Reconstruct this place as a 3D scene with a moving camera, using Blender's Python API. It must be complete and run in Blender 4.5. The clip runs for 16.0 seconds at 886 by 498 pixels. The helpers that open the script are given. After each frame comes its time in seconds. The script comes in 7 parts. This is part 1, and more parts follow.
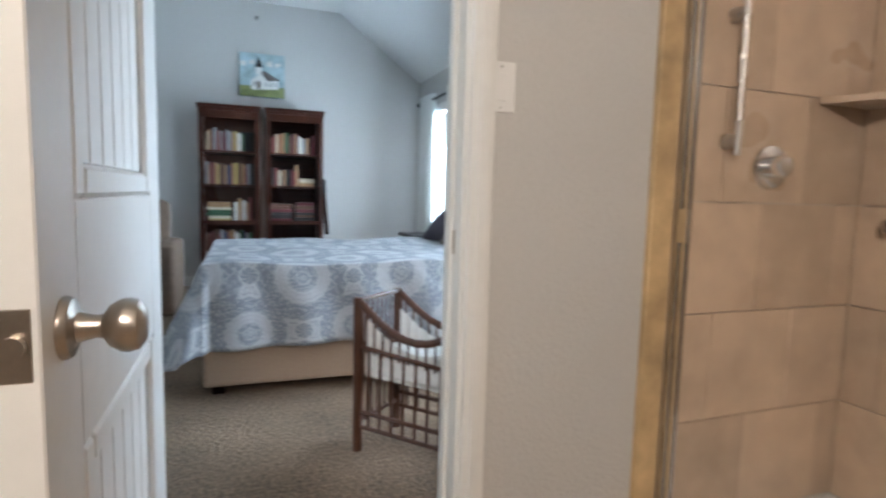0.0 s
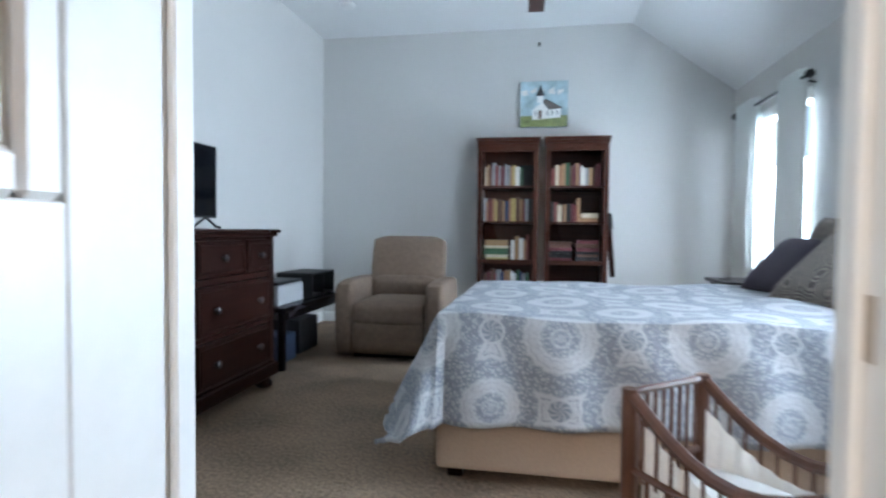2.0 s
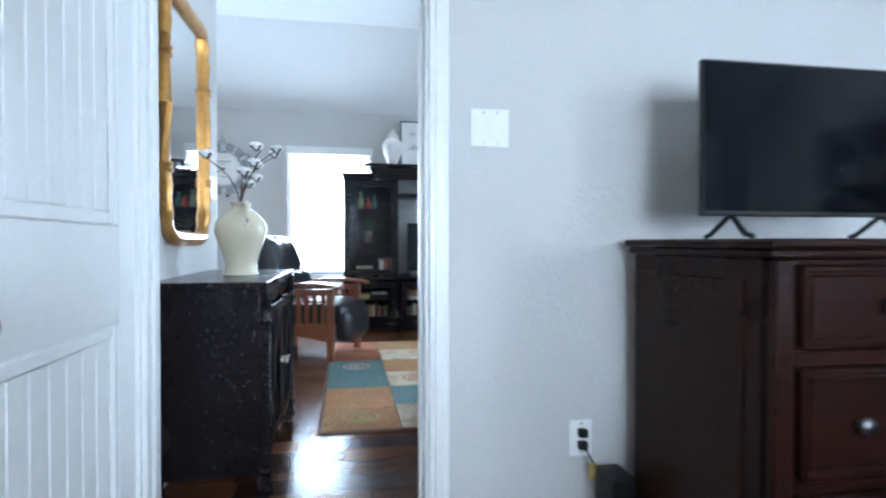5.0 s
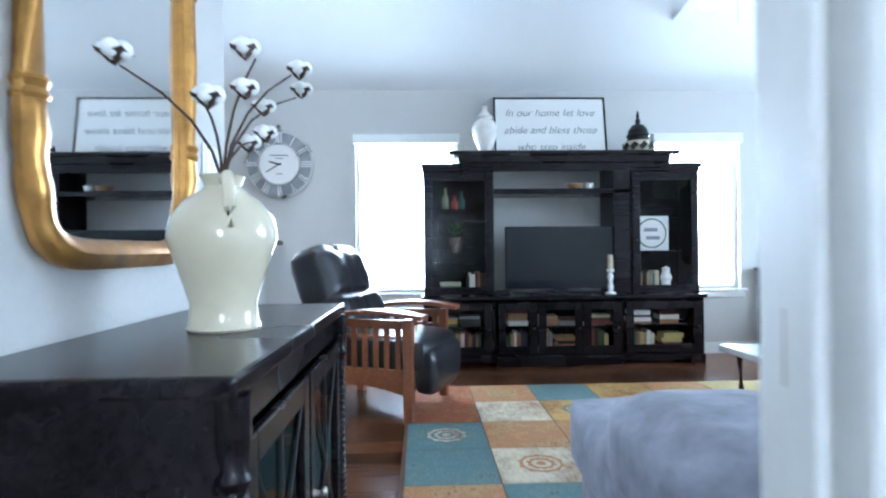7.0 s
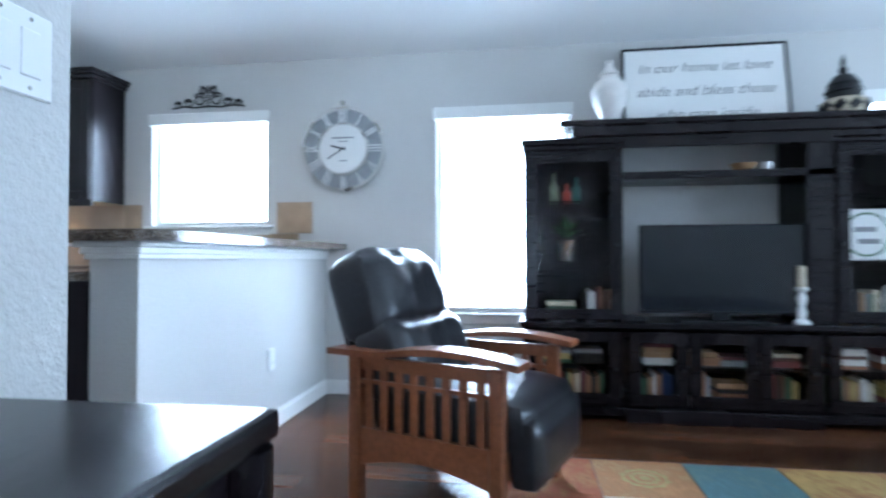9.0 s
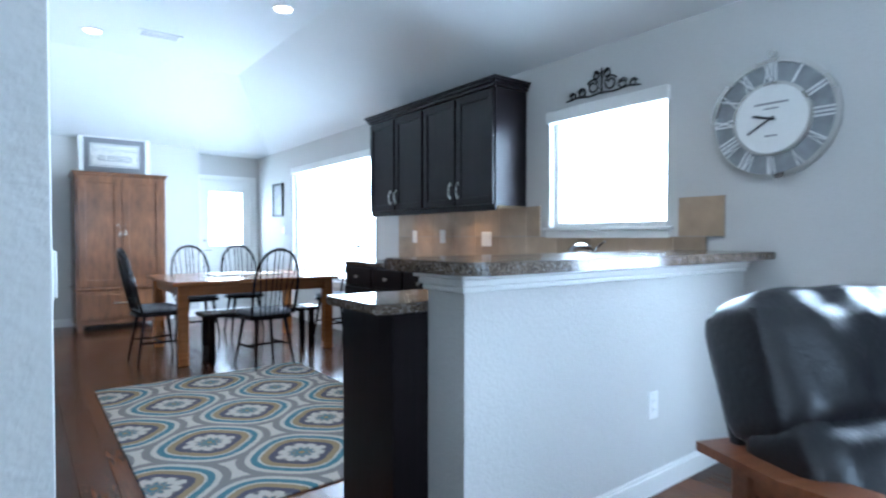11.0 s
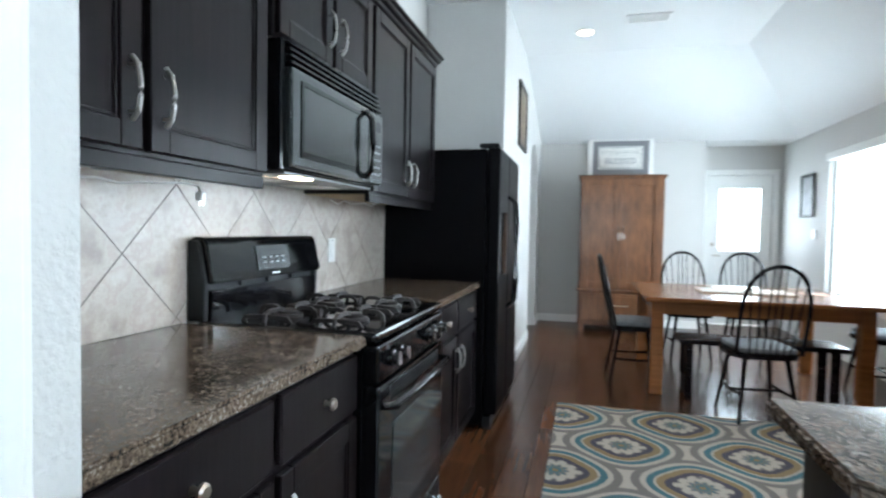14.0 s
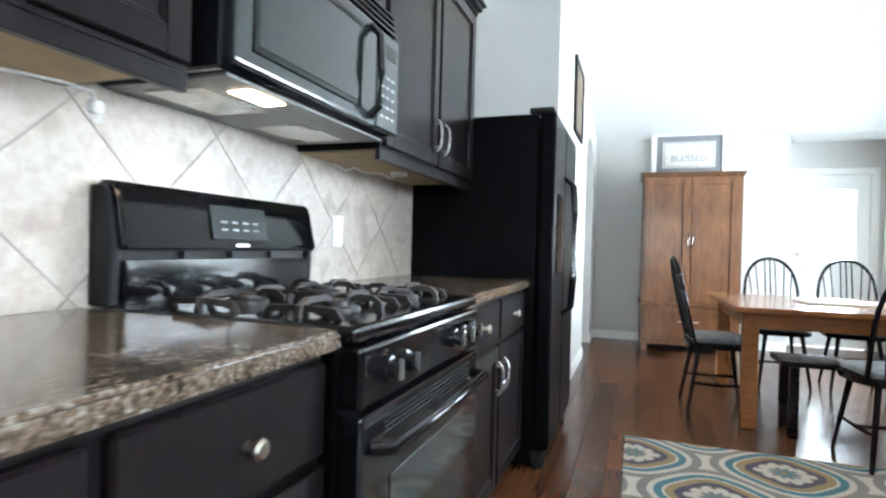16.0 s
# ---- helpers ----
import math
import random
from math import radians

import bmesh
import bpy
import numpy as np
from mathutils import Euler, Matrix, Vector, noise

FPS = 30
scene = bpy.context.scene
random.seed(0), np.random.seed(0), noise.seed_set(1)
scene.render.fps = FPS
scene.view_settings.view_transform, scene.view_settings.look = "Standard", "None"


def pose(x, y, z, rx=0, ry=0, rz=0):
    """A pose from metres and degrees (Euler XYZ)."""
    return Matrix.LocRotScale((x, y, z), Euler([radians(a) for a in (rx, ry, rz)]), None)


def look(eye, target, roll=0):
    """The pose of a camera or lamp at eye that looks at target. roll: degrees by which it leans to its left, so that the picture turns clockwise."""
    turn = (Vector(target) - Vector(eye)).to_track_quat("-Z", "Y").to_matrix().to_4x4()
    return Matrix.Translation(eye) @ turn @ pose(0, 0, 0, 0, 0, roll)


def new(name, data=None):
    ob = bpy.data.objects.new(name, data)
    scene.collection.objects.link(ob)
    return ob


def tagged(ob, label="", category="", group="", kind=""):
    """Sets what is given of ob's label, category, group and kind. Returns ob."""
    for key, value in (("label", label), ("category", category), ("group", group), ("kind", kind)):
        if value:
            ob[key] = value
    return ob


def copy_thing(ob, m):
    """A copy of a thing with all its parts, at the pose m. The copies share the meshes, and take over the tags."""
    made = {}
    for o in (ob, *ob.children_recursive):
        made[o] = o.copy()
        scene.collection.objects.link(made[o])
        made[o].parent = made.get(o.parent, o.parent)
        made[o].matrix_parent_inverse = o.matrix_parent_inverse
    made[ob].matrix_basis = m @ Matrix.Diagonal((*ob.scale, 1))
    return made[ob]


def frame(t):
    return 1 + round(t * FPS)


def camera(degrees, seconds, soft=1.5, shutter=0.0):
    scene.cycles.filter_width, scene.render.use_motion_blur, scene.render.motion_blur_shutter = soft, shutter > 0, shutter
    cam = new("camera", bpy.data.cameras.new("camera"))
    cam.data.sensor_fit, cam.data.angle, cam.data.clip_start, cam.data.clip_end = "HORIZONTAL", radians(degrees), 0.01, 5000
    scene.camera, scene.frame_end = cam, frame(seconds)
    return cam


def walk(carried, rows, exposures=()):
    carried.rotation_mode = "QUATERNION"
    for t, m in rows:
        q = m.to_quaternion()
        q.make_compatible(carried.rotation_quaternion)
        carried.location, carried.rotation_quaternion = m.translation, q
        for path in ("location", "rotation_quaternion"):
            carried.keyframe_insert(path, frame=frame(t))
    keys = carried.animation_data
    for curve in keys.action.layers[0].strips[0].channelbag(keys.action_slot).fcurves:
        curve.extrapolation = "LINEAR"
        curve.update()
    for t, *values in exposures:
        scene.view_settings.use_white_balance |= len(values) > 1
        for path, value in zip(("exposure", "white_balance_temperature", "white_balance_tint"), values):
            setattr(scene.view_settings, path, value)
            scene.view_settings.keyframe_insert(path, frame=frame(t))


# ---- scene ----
cam = camera(77.7, 16.0, soft=2.2, shutter=0.5)
PATH = [
    (0, (-0.5, 0.226, 1.012), (0.183, 2.096, 0.814), 1.5),
    (0.5, (-0.434, 0.316, 1.008), (-0.084, 2.276, 0.82), 1.4),
    (1, (-0.364, 0.481, 1.004), (-0.072, 2.451, 0.824), 1.7),
    (1.5, (-0.282, 0.69, 1.006), (-0.033, 2.666, 0.819), 1.0),
    (2, (-0.296, 0.952, 0.98), (-0.649, 2.919, 0.906), 0.6),
    (2.5, (-0.298, 1.239, 0.998), (-0.746, 3.187, 0.931), 0.8),
    (3, (-0.352, 1.487, 1.004), (-1.107, 3.338, 0.941), 0.3),
    (3.5, (-0.431, 1.689, 0.975), (-1.69, 3.242, 0.928), -0.3),
    (4, (-0.49, 2.056, 0.95), (-2.179, 3.126, 0.935), 0.0),
    (4.5, (-0.66, 2.23, 0.958), (-2.559, 2.855, 0.942), -0.1),
    (5, (-0.876, 2.341, 0.957), (-2.845, 2.69, 0.932), 0.0),
    (5.2, (-1.005, 2.36, 0.958), (-2.988, 2.62, 0.932), 0.0),
    (7.3, (-2.393, 2.302, 0.972), (-4.391, 2.374, 0.98), -0.5),
    (7.5, (-2.493, 2.339, 0.957), (-4.492, 2.415, 0.973), -0.3),
    (8, (-2.837, 2.354, 0.929), (-4.835, 2.43, 0.966), -0.5),
    (8.5, (-3.137, 2.324, 0.914), (-5.136, 2.359, 0.963), -0.4),
    (9, (-3.407, 2.313, 0.964), (-5.386, 2.024, 1.0), -0.1),
    (9.5, (-3.618, 2.379, 0.985), (-5.468, 1.62, 1.013), 0.3),
    (9.7, (-3.691, 2.391, 0.985), (-5.456, 1.452, 1.018), 0.8),
    (11.8, (-4.332, 2.143, 1.246), (-5.133, 0.311, 1.173), -0.6),
    (12, (-4.371, 2.116, 1.251), (-5.033, 0.23, 1.18), -0.3),
    (12.5, (-4.46, 2.006, 1.255), (-4.824, 0.04, 1.183), -0.0),
    (13, (-4.544, 1.816, 1.27), (-4.62, -0.181, 1.195), 0.5),
    (13.5, (-4.626, 1.668, 1.241), (-4.451, -0.323, 1.168), 0.5),
    (14, (-4.716, 1.484, 1.235), (-4.212, -0.45, 1.163), 1.0),
    (14.5, (-4.738, 1.349, 1.186), (-4.059, -0.531, 1.115), 1.5),
    (15, (-4.665, 1.153, 1.147), (-3.941, -0.71, 1.086), 1.6),
    (15.5, (-4.621, 1.029, 1.093), (-3.881, -0.829, 1.074), 1.4),
    (16, (-4.585, 0.844, 1.071), (-3.919, -1.042, 1.062), 1.5),
]
EXPOSURES = [(0, 0.05, 5900, 10), (1.5, 0.45, 5900, 12), (2, 0.3, 5900, 12), (2.5, 0.38, 5900, 12), (3.5, 0.85, 5900, 13), (4, 0.65, 5800, 13), (4.5, 0.6, 5800, 13), (5, 0.42, 5800, 13), (7.5, 0.75, 5600, 12), (8.5, 0.68, 5500, 12), (9, 0.45, 5450, 12), (9.5, 0.75, 5500, 12), (11.8, -0.05, 5400, 10), (13.5, -0.08, 6050, 10), (14.5, 0.0, 6600, 10), (16, 0.57, 6600, 10)]
walk(cam, [(t, look(eye, target, roll)) for t, eye, target, roll in PATH], EXPOSURES)

# ---- world and light ----
world = bpy.data.worlds.new("sky")
scene.world = world
world.use_nodes = True
wn = world.node_tree
sky = wn.nodes.new("ShaderNodeTexSky")
sky.sky_type, sky.sun_disc = "NISHITA", False
sky.sun_elevation, sky.sun_rotation = radians(50), radians(200)
wn.links.new(sky.outputs[0], wn.nodes["Background"].inputs[0])
wn.nodes["Background"].inputs[1].default_value = 0.12
sun = new("sun", bpy.data.lights.new("sun", "SUN"))
sun.data.energy, sun.data.angle, sun.data.color = 2.5, radians(0.5), (1, 0.95, 0.88)
sun.matrix_world = look((0, -12, 14), (0, 0, 0))


def area(name, m, w, h, watts, color):
    la = bpy.data.lights.new(name, "AREA")
    la.shape, la.size, la.size_y, la.energy, la.color = "RECTANGLE", w, h, watts, color
    ob = new(name, la)
    ob.matrix_world = m
    return ob


DAY = (0.68, 0.86, 1.0)
WARM = (1.0, 0.78, 0.55)
# daylight in the window openings
area("window_light_living", look((-7.37, 2.17, 1.29), (-5, 2.17, 1.2)), 0.92, 1.4, 70, DAY)
area("window_light_living", look((-7.37, 4.85, 1.29), (-5, 4.85, 1.2)), 0.80, 1.4, 70, DAY)
area("window_light_kitchen", look((-7.37, -0.015, 1.62), (-5, -0.015, 1.5)), 0.92, 0.81, 55, DAY)
area("window_light_dining", look((-7.37, -4.15, 1.35), (-5, -4.15, 1.2)), 2.3, 1.5, 130, DAY)
area("window_light_door", look((-6.71, -6.86, 1.5), (-6.71, -4, 1.4)), 0.55, 0.95, 20, DAY)
area("window_light_bedroom", look((1.57, 5.42, 1.25), (0, 5.42, 1.1)), 0.95, 1.3, 85, (0.7, 0.87, 1.0))
area("window_light_bedroom", look((1.57, 3.05, 1.25), (0, 3.05, 1.1)), 1.3, 1.3, 58, (0.7, 0.87, 1.0))
# added daylight fill from an unseen end of the living room
area("fill_light_living_side", look((-4.9, 7.35, 1.5), (-4.9, 4, 1.2)), 2.4, 1.8, 110, DAY)


def spot(name, at, to, watts, color, angle=110, r=0.05):
    la = bpy.data.lights.new(name, "SPOT")
    la.energy, la.color, la.spot_size, la.spot_blend, la.shadow_soft_size = watts, color, radians(angle), 0.6, r
    ob = new(name, la)
    ob.matrix_world = look(at, to)


for x, y in ((-4.66, -3.6), (-5.84, -2.1), (-4.8, -0.6), (-5.9, 0.1)):
    spot("can_light", (x, y, 2.97), (x, y + 0.001, 0), 24, (1.0, 0.86, 0.7), 120)
for y in (-2.05, -1.25):
    spot("under_cabinet_light", (-7.02, y, 1.36), (-7.06, y + 0.001, 0), 3.5, (1.0, 0.6, 0.28), 140, 0.02)
spot("cooktop_light", (-3.72, -0.18, 1.39), (-3.75, -0.18, 0), 1.6, (1.0, 0.8, 0.55), 140, 0.03)
# added warm fill for the bathroom, unseen and without a fitting
area("bathroom_fill_light", look((-0.9, -0.95, 2.1), (0.3, 1.0, 1.0)), 0.9, 0.25, 40, (1.0, 0.84, 0.68))

# ---- materials ----


def nodes_of(name):
    m = bpy.data.materials.new(name)
    m.use_nodes = True
    nt = m.node_tree
    return m, nt, nt.nodes["Principled BSDF"]


def fx(nt, op, a, b=0.0, c=0.0):
    n = nt.nodes.new("ShaderNodeMath")
    n.operation = op
    for i, v in enumerate((a, b, c)):
        if isinstance(v, (int, float)):
            n.inputs[i].default_value = v
        else:
            nt.links.new(v, n.inputs[i])
    return n.outputs[0]


def ramp(nt, fac, stops, constant=False):
    n = nt.nodes.new("ShaderNodeValToRGB")
    if constant:
        n.color_ramp.interpolation = "CONSTANT"
    el = n.color_ramp.elements
    while len(el) < len(stops):
        el.new(0.5)
    for e, (p, c) in zip(el, stops):
        e.position, e.color = p, (*c, 1)
    nt.links.new(fac, n.inputs[0])
    return n.outputs[0]


def coords(nt, scale=(1, 1, 1), which="Object"):
    tc = nt.nodes.new("ShaderNodeTexCoord")
    mp = nt.nodes.new("ShaderNodeMapping")
    mp.inputs["Scale"].default_value = scale
    nt.links.new(tc.outputs[which], mp.inputs[0])
    return mp.outputs[0]


def noise_tex(nt, vec, scale, detail=4.0, rough=0.55):
    n = nt.nodes.new("ShaderNodeTexNoise")
    n.inputs["Scale"].default_value, n.inputs["Detail"].default_value, n.inputs["Roughness"].default_value = scale, detail, rough
    nt.links.new(vec, n.inputs["Vector"])
    return n.outputs["Fac"]


def bump(nt, bsdf, height, strength, dist):
    b = nt.nodes.new("ShaderNodeBump")
    b.inputs["Strength"].default_value, b.inputs["Distance"].default_value = strength, dist
    nt.links.new(height, b.inputs["Height"])
    nt.links.new(b.outputs[0], bsdf.inputs["Normal"])


def shade(c, k):
    return tuple(min(1.0, v * k) for v in c)


def mat(name, color, rough=0.6, metal=0.0, grain=40.0, vary=0.08, relief=0.0, stretch=(1, 1, 1), coat=0.0, per_object=0.0, spec=0.5):
    m, nt, b = nodes_of(name)
    v = coords(nt, stretch)
    f1, f2 = noise_tex(nt, v, grain), noise_tex(nt, v, 2.2, 2.0)
    f = fx(nt, "MULTIPLY_ADD", f1, 0.65, fx(nt, "MULTIPLY", f2, 0.35))
    if per_object:
        oi = nt.nodes.new("ShaderNodeObjectInfo")
        f = fx(nt, "MULTIPLY_ADD", oi.outputs["Random"], per_object, fx(nt, "MULTIPLY", f, 1 - per_object))
    nt.links.new(ramp(nt, f, [(0.25, shade(color, 1 - vary * 2)), (0.75, shade(color, 1 + vary * 2))]), b.inputs["Base Color"])
    nt.links.new(fx(nt, "MULTIPLY_ADD", f2, 0.16, rough - 0.08), b.inputs["Roughness"])
    b.inputs["Metallic"].default_value = metal
    b.inputs["Specular IOR Level"].default_value = spec
    b.inputs["Coat Weight"].default_value = coat
    b.inputs["Coat Roughness"].default_value = 0.12
    if relief:
        bump(nt, b, f1, 0.6, relief)
    return m


def wood(name, dark, light, rough=0.35, axis=(1, 14, 14), coat=0.15, grain=3.0, per_object=0.0, spec=0.5):
    m, nt, b = nodes_of(name)
    v = coords(nt, axis)
    f1 = noise_tex(nt, v, grain, 8.0, 0.65)
    f2 = noise_tex(nt, coords(nt), 1.6, 2.0)
    f = fx(nt, "MULTIPLY_ADD", f1, 0.7, fx(nt, "MULTIPLY", f2, 0.3))
    if per_object:
        oi = nt.nodes.new("ShaderNodeObjectInfo")
        ge = nt.nodes.new("ShaderNodeNewGeometry")
        r = fx(nt, "FRACT", fx(nt, "ADD", oi.outputs["Random"], ge.outputs["Random Per Island"]))
        f = fx(nt, "MULTIPLY_ADD", r, per_object, fx(nt, "MULTIPLY", f, 1 - per_object))
    nt.links.new(ramp(nt, f, [(0.3, dark), (0.7, light)]), b.inputs["Base Color"])
    nt.links.new(fx(nt, "MULTIPLY_ADD", f2, 0.2, rough - 0.1), b.inputs["Roughness"])
    b.inputs["Coat Weight"].default_value, b.inputs["Coat Roughness"].default_value = coat, 0.12
    b.inputs["Specular IOR Level"].default_value = spec
    bump(nt, b, f1, 0.25, 0.002)
    return m


def granite(name):
    m, nt, b = nodes_of(name)
    v = coords(nt)
    f1, f2 = noise_tex(nt, v, 120, 3.0, 0.7), noise_tex(nt, v, 16, 4.0, 0.6)
    f = fx(nt, "MULTIPLY_ADD", f1, 0.7, fx(nt, "MULTIPLY", f2, 0.3))
    nt.links.new(ramp(nt, f, [(0.36, (0.012, 0.011, 0.012)), (0.45, (0.07, 0.047, 0.033)), (0.54, (0.15, 0.108, 0.078)), (0.66, (0.33, 0.315, 0.30))]), b.inputs["Base Color"])
    b.inputs["Roughness"].default_value = 0.12
    return m


def glass(name, tint=(1, 1, 1), rough=0.02):
    m, nt, b = nodes_of(name)
    b.inputs["Base Color"].default_value = (*tint, 1)
    b.inputs["Transmission Weight"].default_value = 1.0
    b.inputs["Roughness"].default_value = rough
    b.inputs["IOR"].default_value = 1.1
    b.inputs["Specular IOR Level"].default_value = 0.8
    return m


def glow(name, color, power):
    m, nt, b = nodes_of(name)
    b.inputs["Base Color"].default_value = (*color, 1)
    b.inputs["Emission Color"].default_value = (*color, 1)
    b.inputs["Emission Strength"].default_value = power
    return m


WALL = mat("painted_drywall", (0.56, 0.545, 0.52), 0.7, grain=85, vary=0.02, relief=0.005)
CEIL = mat("ceiling_paint", (0.78, 0.78, 0.77), 0.85, grain=120, vary=0.015, relief=0.0015)
WHITE = mat("white_trim_paint", (0.78, 0.77, 0.74), 0.35, grain=30, vary=0.02)
CREAM = mat("cream_trim_paint", (0.78, 0.72, 0.62), 0.4, grain=30, vary=0.02)
PLASTIC = mat("white_plastic", (0.8, 0.79, 0.77), 0.3, vary=0.01)
CARPET = mat("beige_carpet", (0.25, 0.172, 0.112), 0.95, grain=60, vary=0.42, relief=0.022)
PLANK = wood("dark_plank", (0.028, 0.0115, 0.006), (0.135, 0.052, 0.023), 0.22, (12, 1, 12), 0.02, per_object=0.28, spec=0.24)
ESPRESSO = wood("espresso_cabinet", (0.0035, 0.0026, 0.003), (0.0125, 0.008, 0.0092), 0.32, (14, 14, 1), 0.02, spec=0.2)
BLACKWOOD = wood("black_brown_wood", (0.004, 0.003, 0.004), (0.013, 0.009, 0.010), 0.26, (1, 14, 14), 0.03, spec=0.2)
CHERRY = wood("dark_cherry", (0.009, 0.0032, 0.0025), (0.030, 0.0095, 0.0065), 0.3, (1, 14, 14), 0.01, spec=0.09)
CHERRY_RED = wood("red_cherry", (0.024, 0.007, 0.004), (0.075, 0.022, 0.012), 0.3, (14, 14, 1), 0.03, spec=0.2)
OAK = wood("mission_oak", (0.13, 0.04, 0.016), (0.27, 0.095, 0.04), 0.33, (1, 14, 14), 0.2)
ALDER = wood("brown_alder", (0.055, 0.019, 0.007), (0.22, 0.09, 0.034), 0.4, (4, 4, 1), 0.15, grain=4.5)
TABLEWOOD = wood("honey_table_wood", (0.15, 0.05, 0.015), (0.32, 0.12, 0.036), 0.25, (1, 12, 12), 0.3)
RATTAN = wood("brown_rattan", (0.05, 0.018, 0.009), (0.13, 0.052, 0.026), 0.4, (10, 10, 3), 0.1)
GRANITE = granite("granite")
STEEL = mat("brushed_steel", (0.55, 0.53, 0.5), 0.28, 1.0, grain=200, vary=0.05)
NICKEL = mat("satin_nickel", (0.48, 0.43, 0.37), 0.3, 1.0, grain=150, vary=0.05)
CHROME = mat("chrome", (0.7, 0.7, 0.7), 0.1, 1.0, vary=0.02)
BLACK = mat("black_gloss", (0.006, 0.006, 0.007), 0.1, vary=0.05, spec=0.45)
FRIDGE = mat("black_fridge", (0.003, 0.0028, 0.0035), 0.36, grain=220, vary=0.05, relief=0.0008, spec=0.05)
MATTE = mat("black_matte", (0.010, 0.010, 0.011), 0.5, vary=0.1, spec=0.25)
IRON = mat("cast_iron", (0.055, 0.05, 0.05), 0.5, 0.6, grain=120, vary=0.15, relief=0.001)
SCREEN = mat("screen_glass", (0.004, 0.005, 0.007), 0.09, vary=0.02, spec=0.3)
MW_FRONT = mat("black_appliance_front", (0.026, 0.031, 0.031), 0.16, vary=0.03, spec=1.0)
OVEN_GLASS = mat("oven_glass", (0.02, 0.023, 0.023), 0.09, vary=0.02, spec=0.9)
GLASS = glass("clear_glass")
MIRROR = mat("mirror_silver", (0.85, 0.86, 0.87), 0.03, 1.0, vary=0.0)
LEATHER = mat("black_leather", (0.016, 0.015, 0.018), 0.33, grain=60, vary=0.15, relief=0.003)
SUEDE = mat("tan_microsuede", (0.18, 0.122, 0.085), 0.9, grain=25, vary=0.14, relief=0.003)
BLUEGREY = mat("blue_grey_velour", (0.20, 0.20, 0.24), 0.85, grain=14, vary=0.2, relief=0.004)
BEIGE = mat("beige_upholstery", (0.50, 0.37, 0.27), 0.85, grain=90, vary=0.06, relief=0.001)
CERAMIC = mat("cream_glaze", (0.57, 0.50, 0.36), 0.12, grain=12, vary=0.05, coat=0.5)
GOLD = mat("antique_gold", (0.42, 0.21, 0.055), 0.3, 0.75, grain=18, vary=0.3)
PAPER = mat("white_card", (0.78, 0.77, 0.74), 0.6, vary=0.02)
INK = mat("dark_ink", (0.03, 0.03, 0.035), 0.6, vary=0.02)
CURTAIN = mat("sheer_curtain", (0.82, 0.84, 0.82), 0.9, grain=180, vary=0.03)
LEAF = mat("green_leaf", (0.035, 0.11, 0.03), 0.5, grain=30, vary=0.3)
COTTON = mat("cotton_white", (0.8, 0.79, 0.76), 0.95, grain=60, vary=0.05, relief=0.004)
TWIG = mat("brown_twig", (0.06, 0.03, 0.02), 0.8, vary=0.2)
BULB = glow("lamp_lens", (1.0, 0.86, 0.66), 12.0)
TAUPE = mat("taupe_ring_fabric", (0.20, 0.165, 0.135), 0.85, grain=22, vary=0.35, relief=0.003)


def swirl_fabric():
    m, nt, b = nodes_of("swirl_fabric")
    vo = nt.nodes.new("ShaderNodeTexVoronoi")
    vo.inputs["Scale"].default_value = 7.5
    nt.links.new(coords(nt), vo.inputs["Vector"])
    w = fx(nt, "SINE", fx(nt, "MULTIPLY_ADD", vo.outputs["Distance"], 62.0, fx(nt, "MULTIPLY", noise_tex(nt, coords(nt), 9), 5.0)))
    nt.links.new(ramp(nt, fx(nt, "MULTIPLY_ADD", w, 0.5, 0.5), [(0.3, (0.085, 0.07, 0.06)), (0.7, (0.30, 0.255, 0.215))]), b.inputs["Base Color"])
    b.inputs["Roughness"].default_value = 0.8
    bump(nt, b, w, 0.4, 0.003)
    return m


SWIRL = swirl_fabric()
PURPLE = mat("dark_plum_fabric", (0.045, 0.035, 0.048), 0.8, grain=60, vary=0.12, relief=0.002)


def travertine(name):
    """Cream stone with rosy clouds and pale veins."""
    m, nt, b = nodes_of(name)
    oi = nt.nodes.new("ShaderNodeObjectInfo")
    off = nt.nodes.new("ShaderNodeVectorMath")
    off.operation = "ADD"
    cx = nt.nodes.new("ShaderNodeCombineXYZ")
    nt.links.new(fx(nt, "MULTIPLY", oi.outputs["Random"], 40.0), cx.inputs[0])
    nt.links.new(fx(nt, "MULTIPLY", oi.outputs["Random"], 17.0), cx.inputs[2])
    nt.links.new(coords(nt), off.inputs[0])
    nt.links.new(cx.outputs[0], off.inputs[1])
    v = off.outputs[0]
    f1, f2, f3 = noise_tex(nt, v, 6.0, 5.0, 0.6), noise_tex(nt, v, 16.0, 5.0, 0.6), noise_tex(nt, v, 140.0, 2.0)
    f = fx(nt, "MULTIPLY_ADD", f1, 0.62, fx(nt, "MULTIPLY", f2, 0.38))
    f = fx(nt, "MULTIPLY_ADD", fx(nt, "SUBTRACT", oi.outputs["Random"], 0.5), 0.07, f)
    nt.links.new(ramp(nt, f, [(0.36, (0.34, 0.27, 0.23)), (0.45, (0.43, 0.36, 0.305)), (0.51, (0.50, 0.445, 0.39)), (0.55, (0.45, 0.365, 0.315)), (0.64, (0.56, 0.51, 0.455))]), b.inputs["Base Color"])
    nt.links.new(fx(nt, "MULTIPLY_ADD", f2, 0.3, 0.2), b.inputs["Roughness"])
    bump(nt, b, fx(nt, "ADD", f3, f2), 0.25, 0.001)
    return m


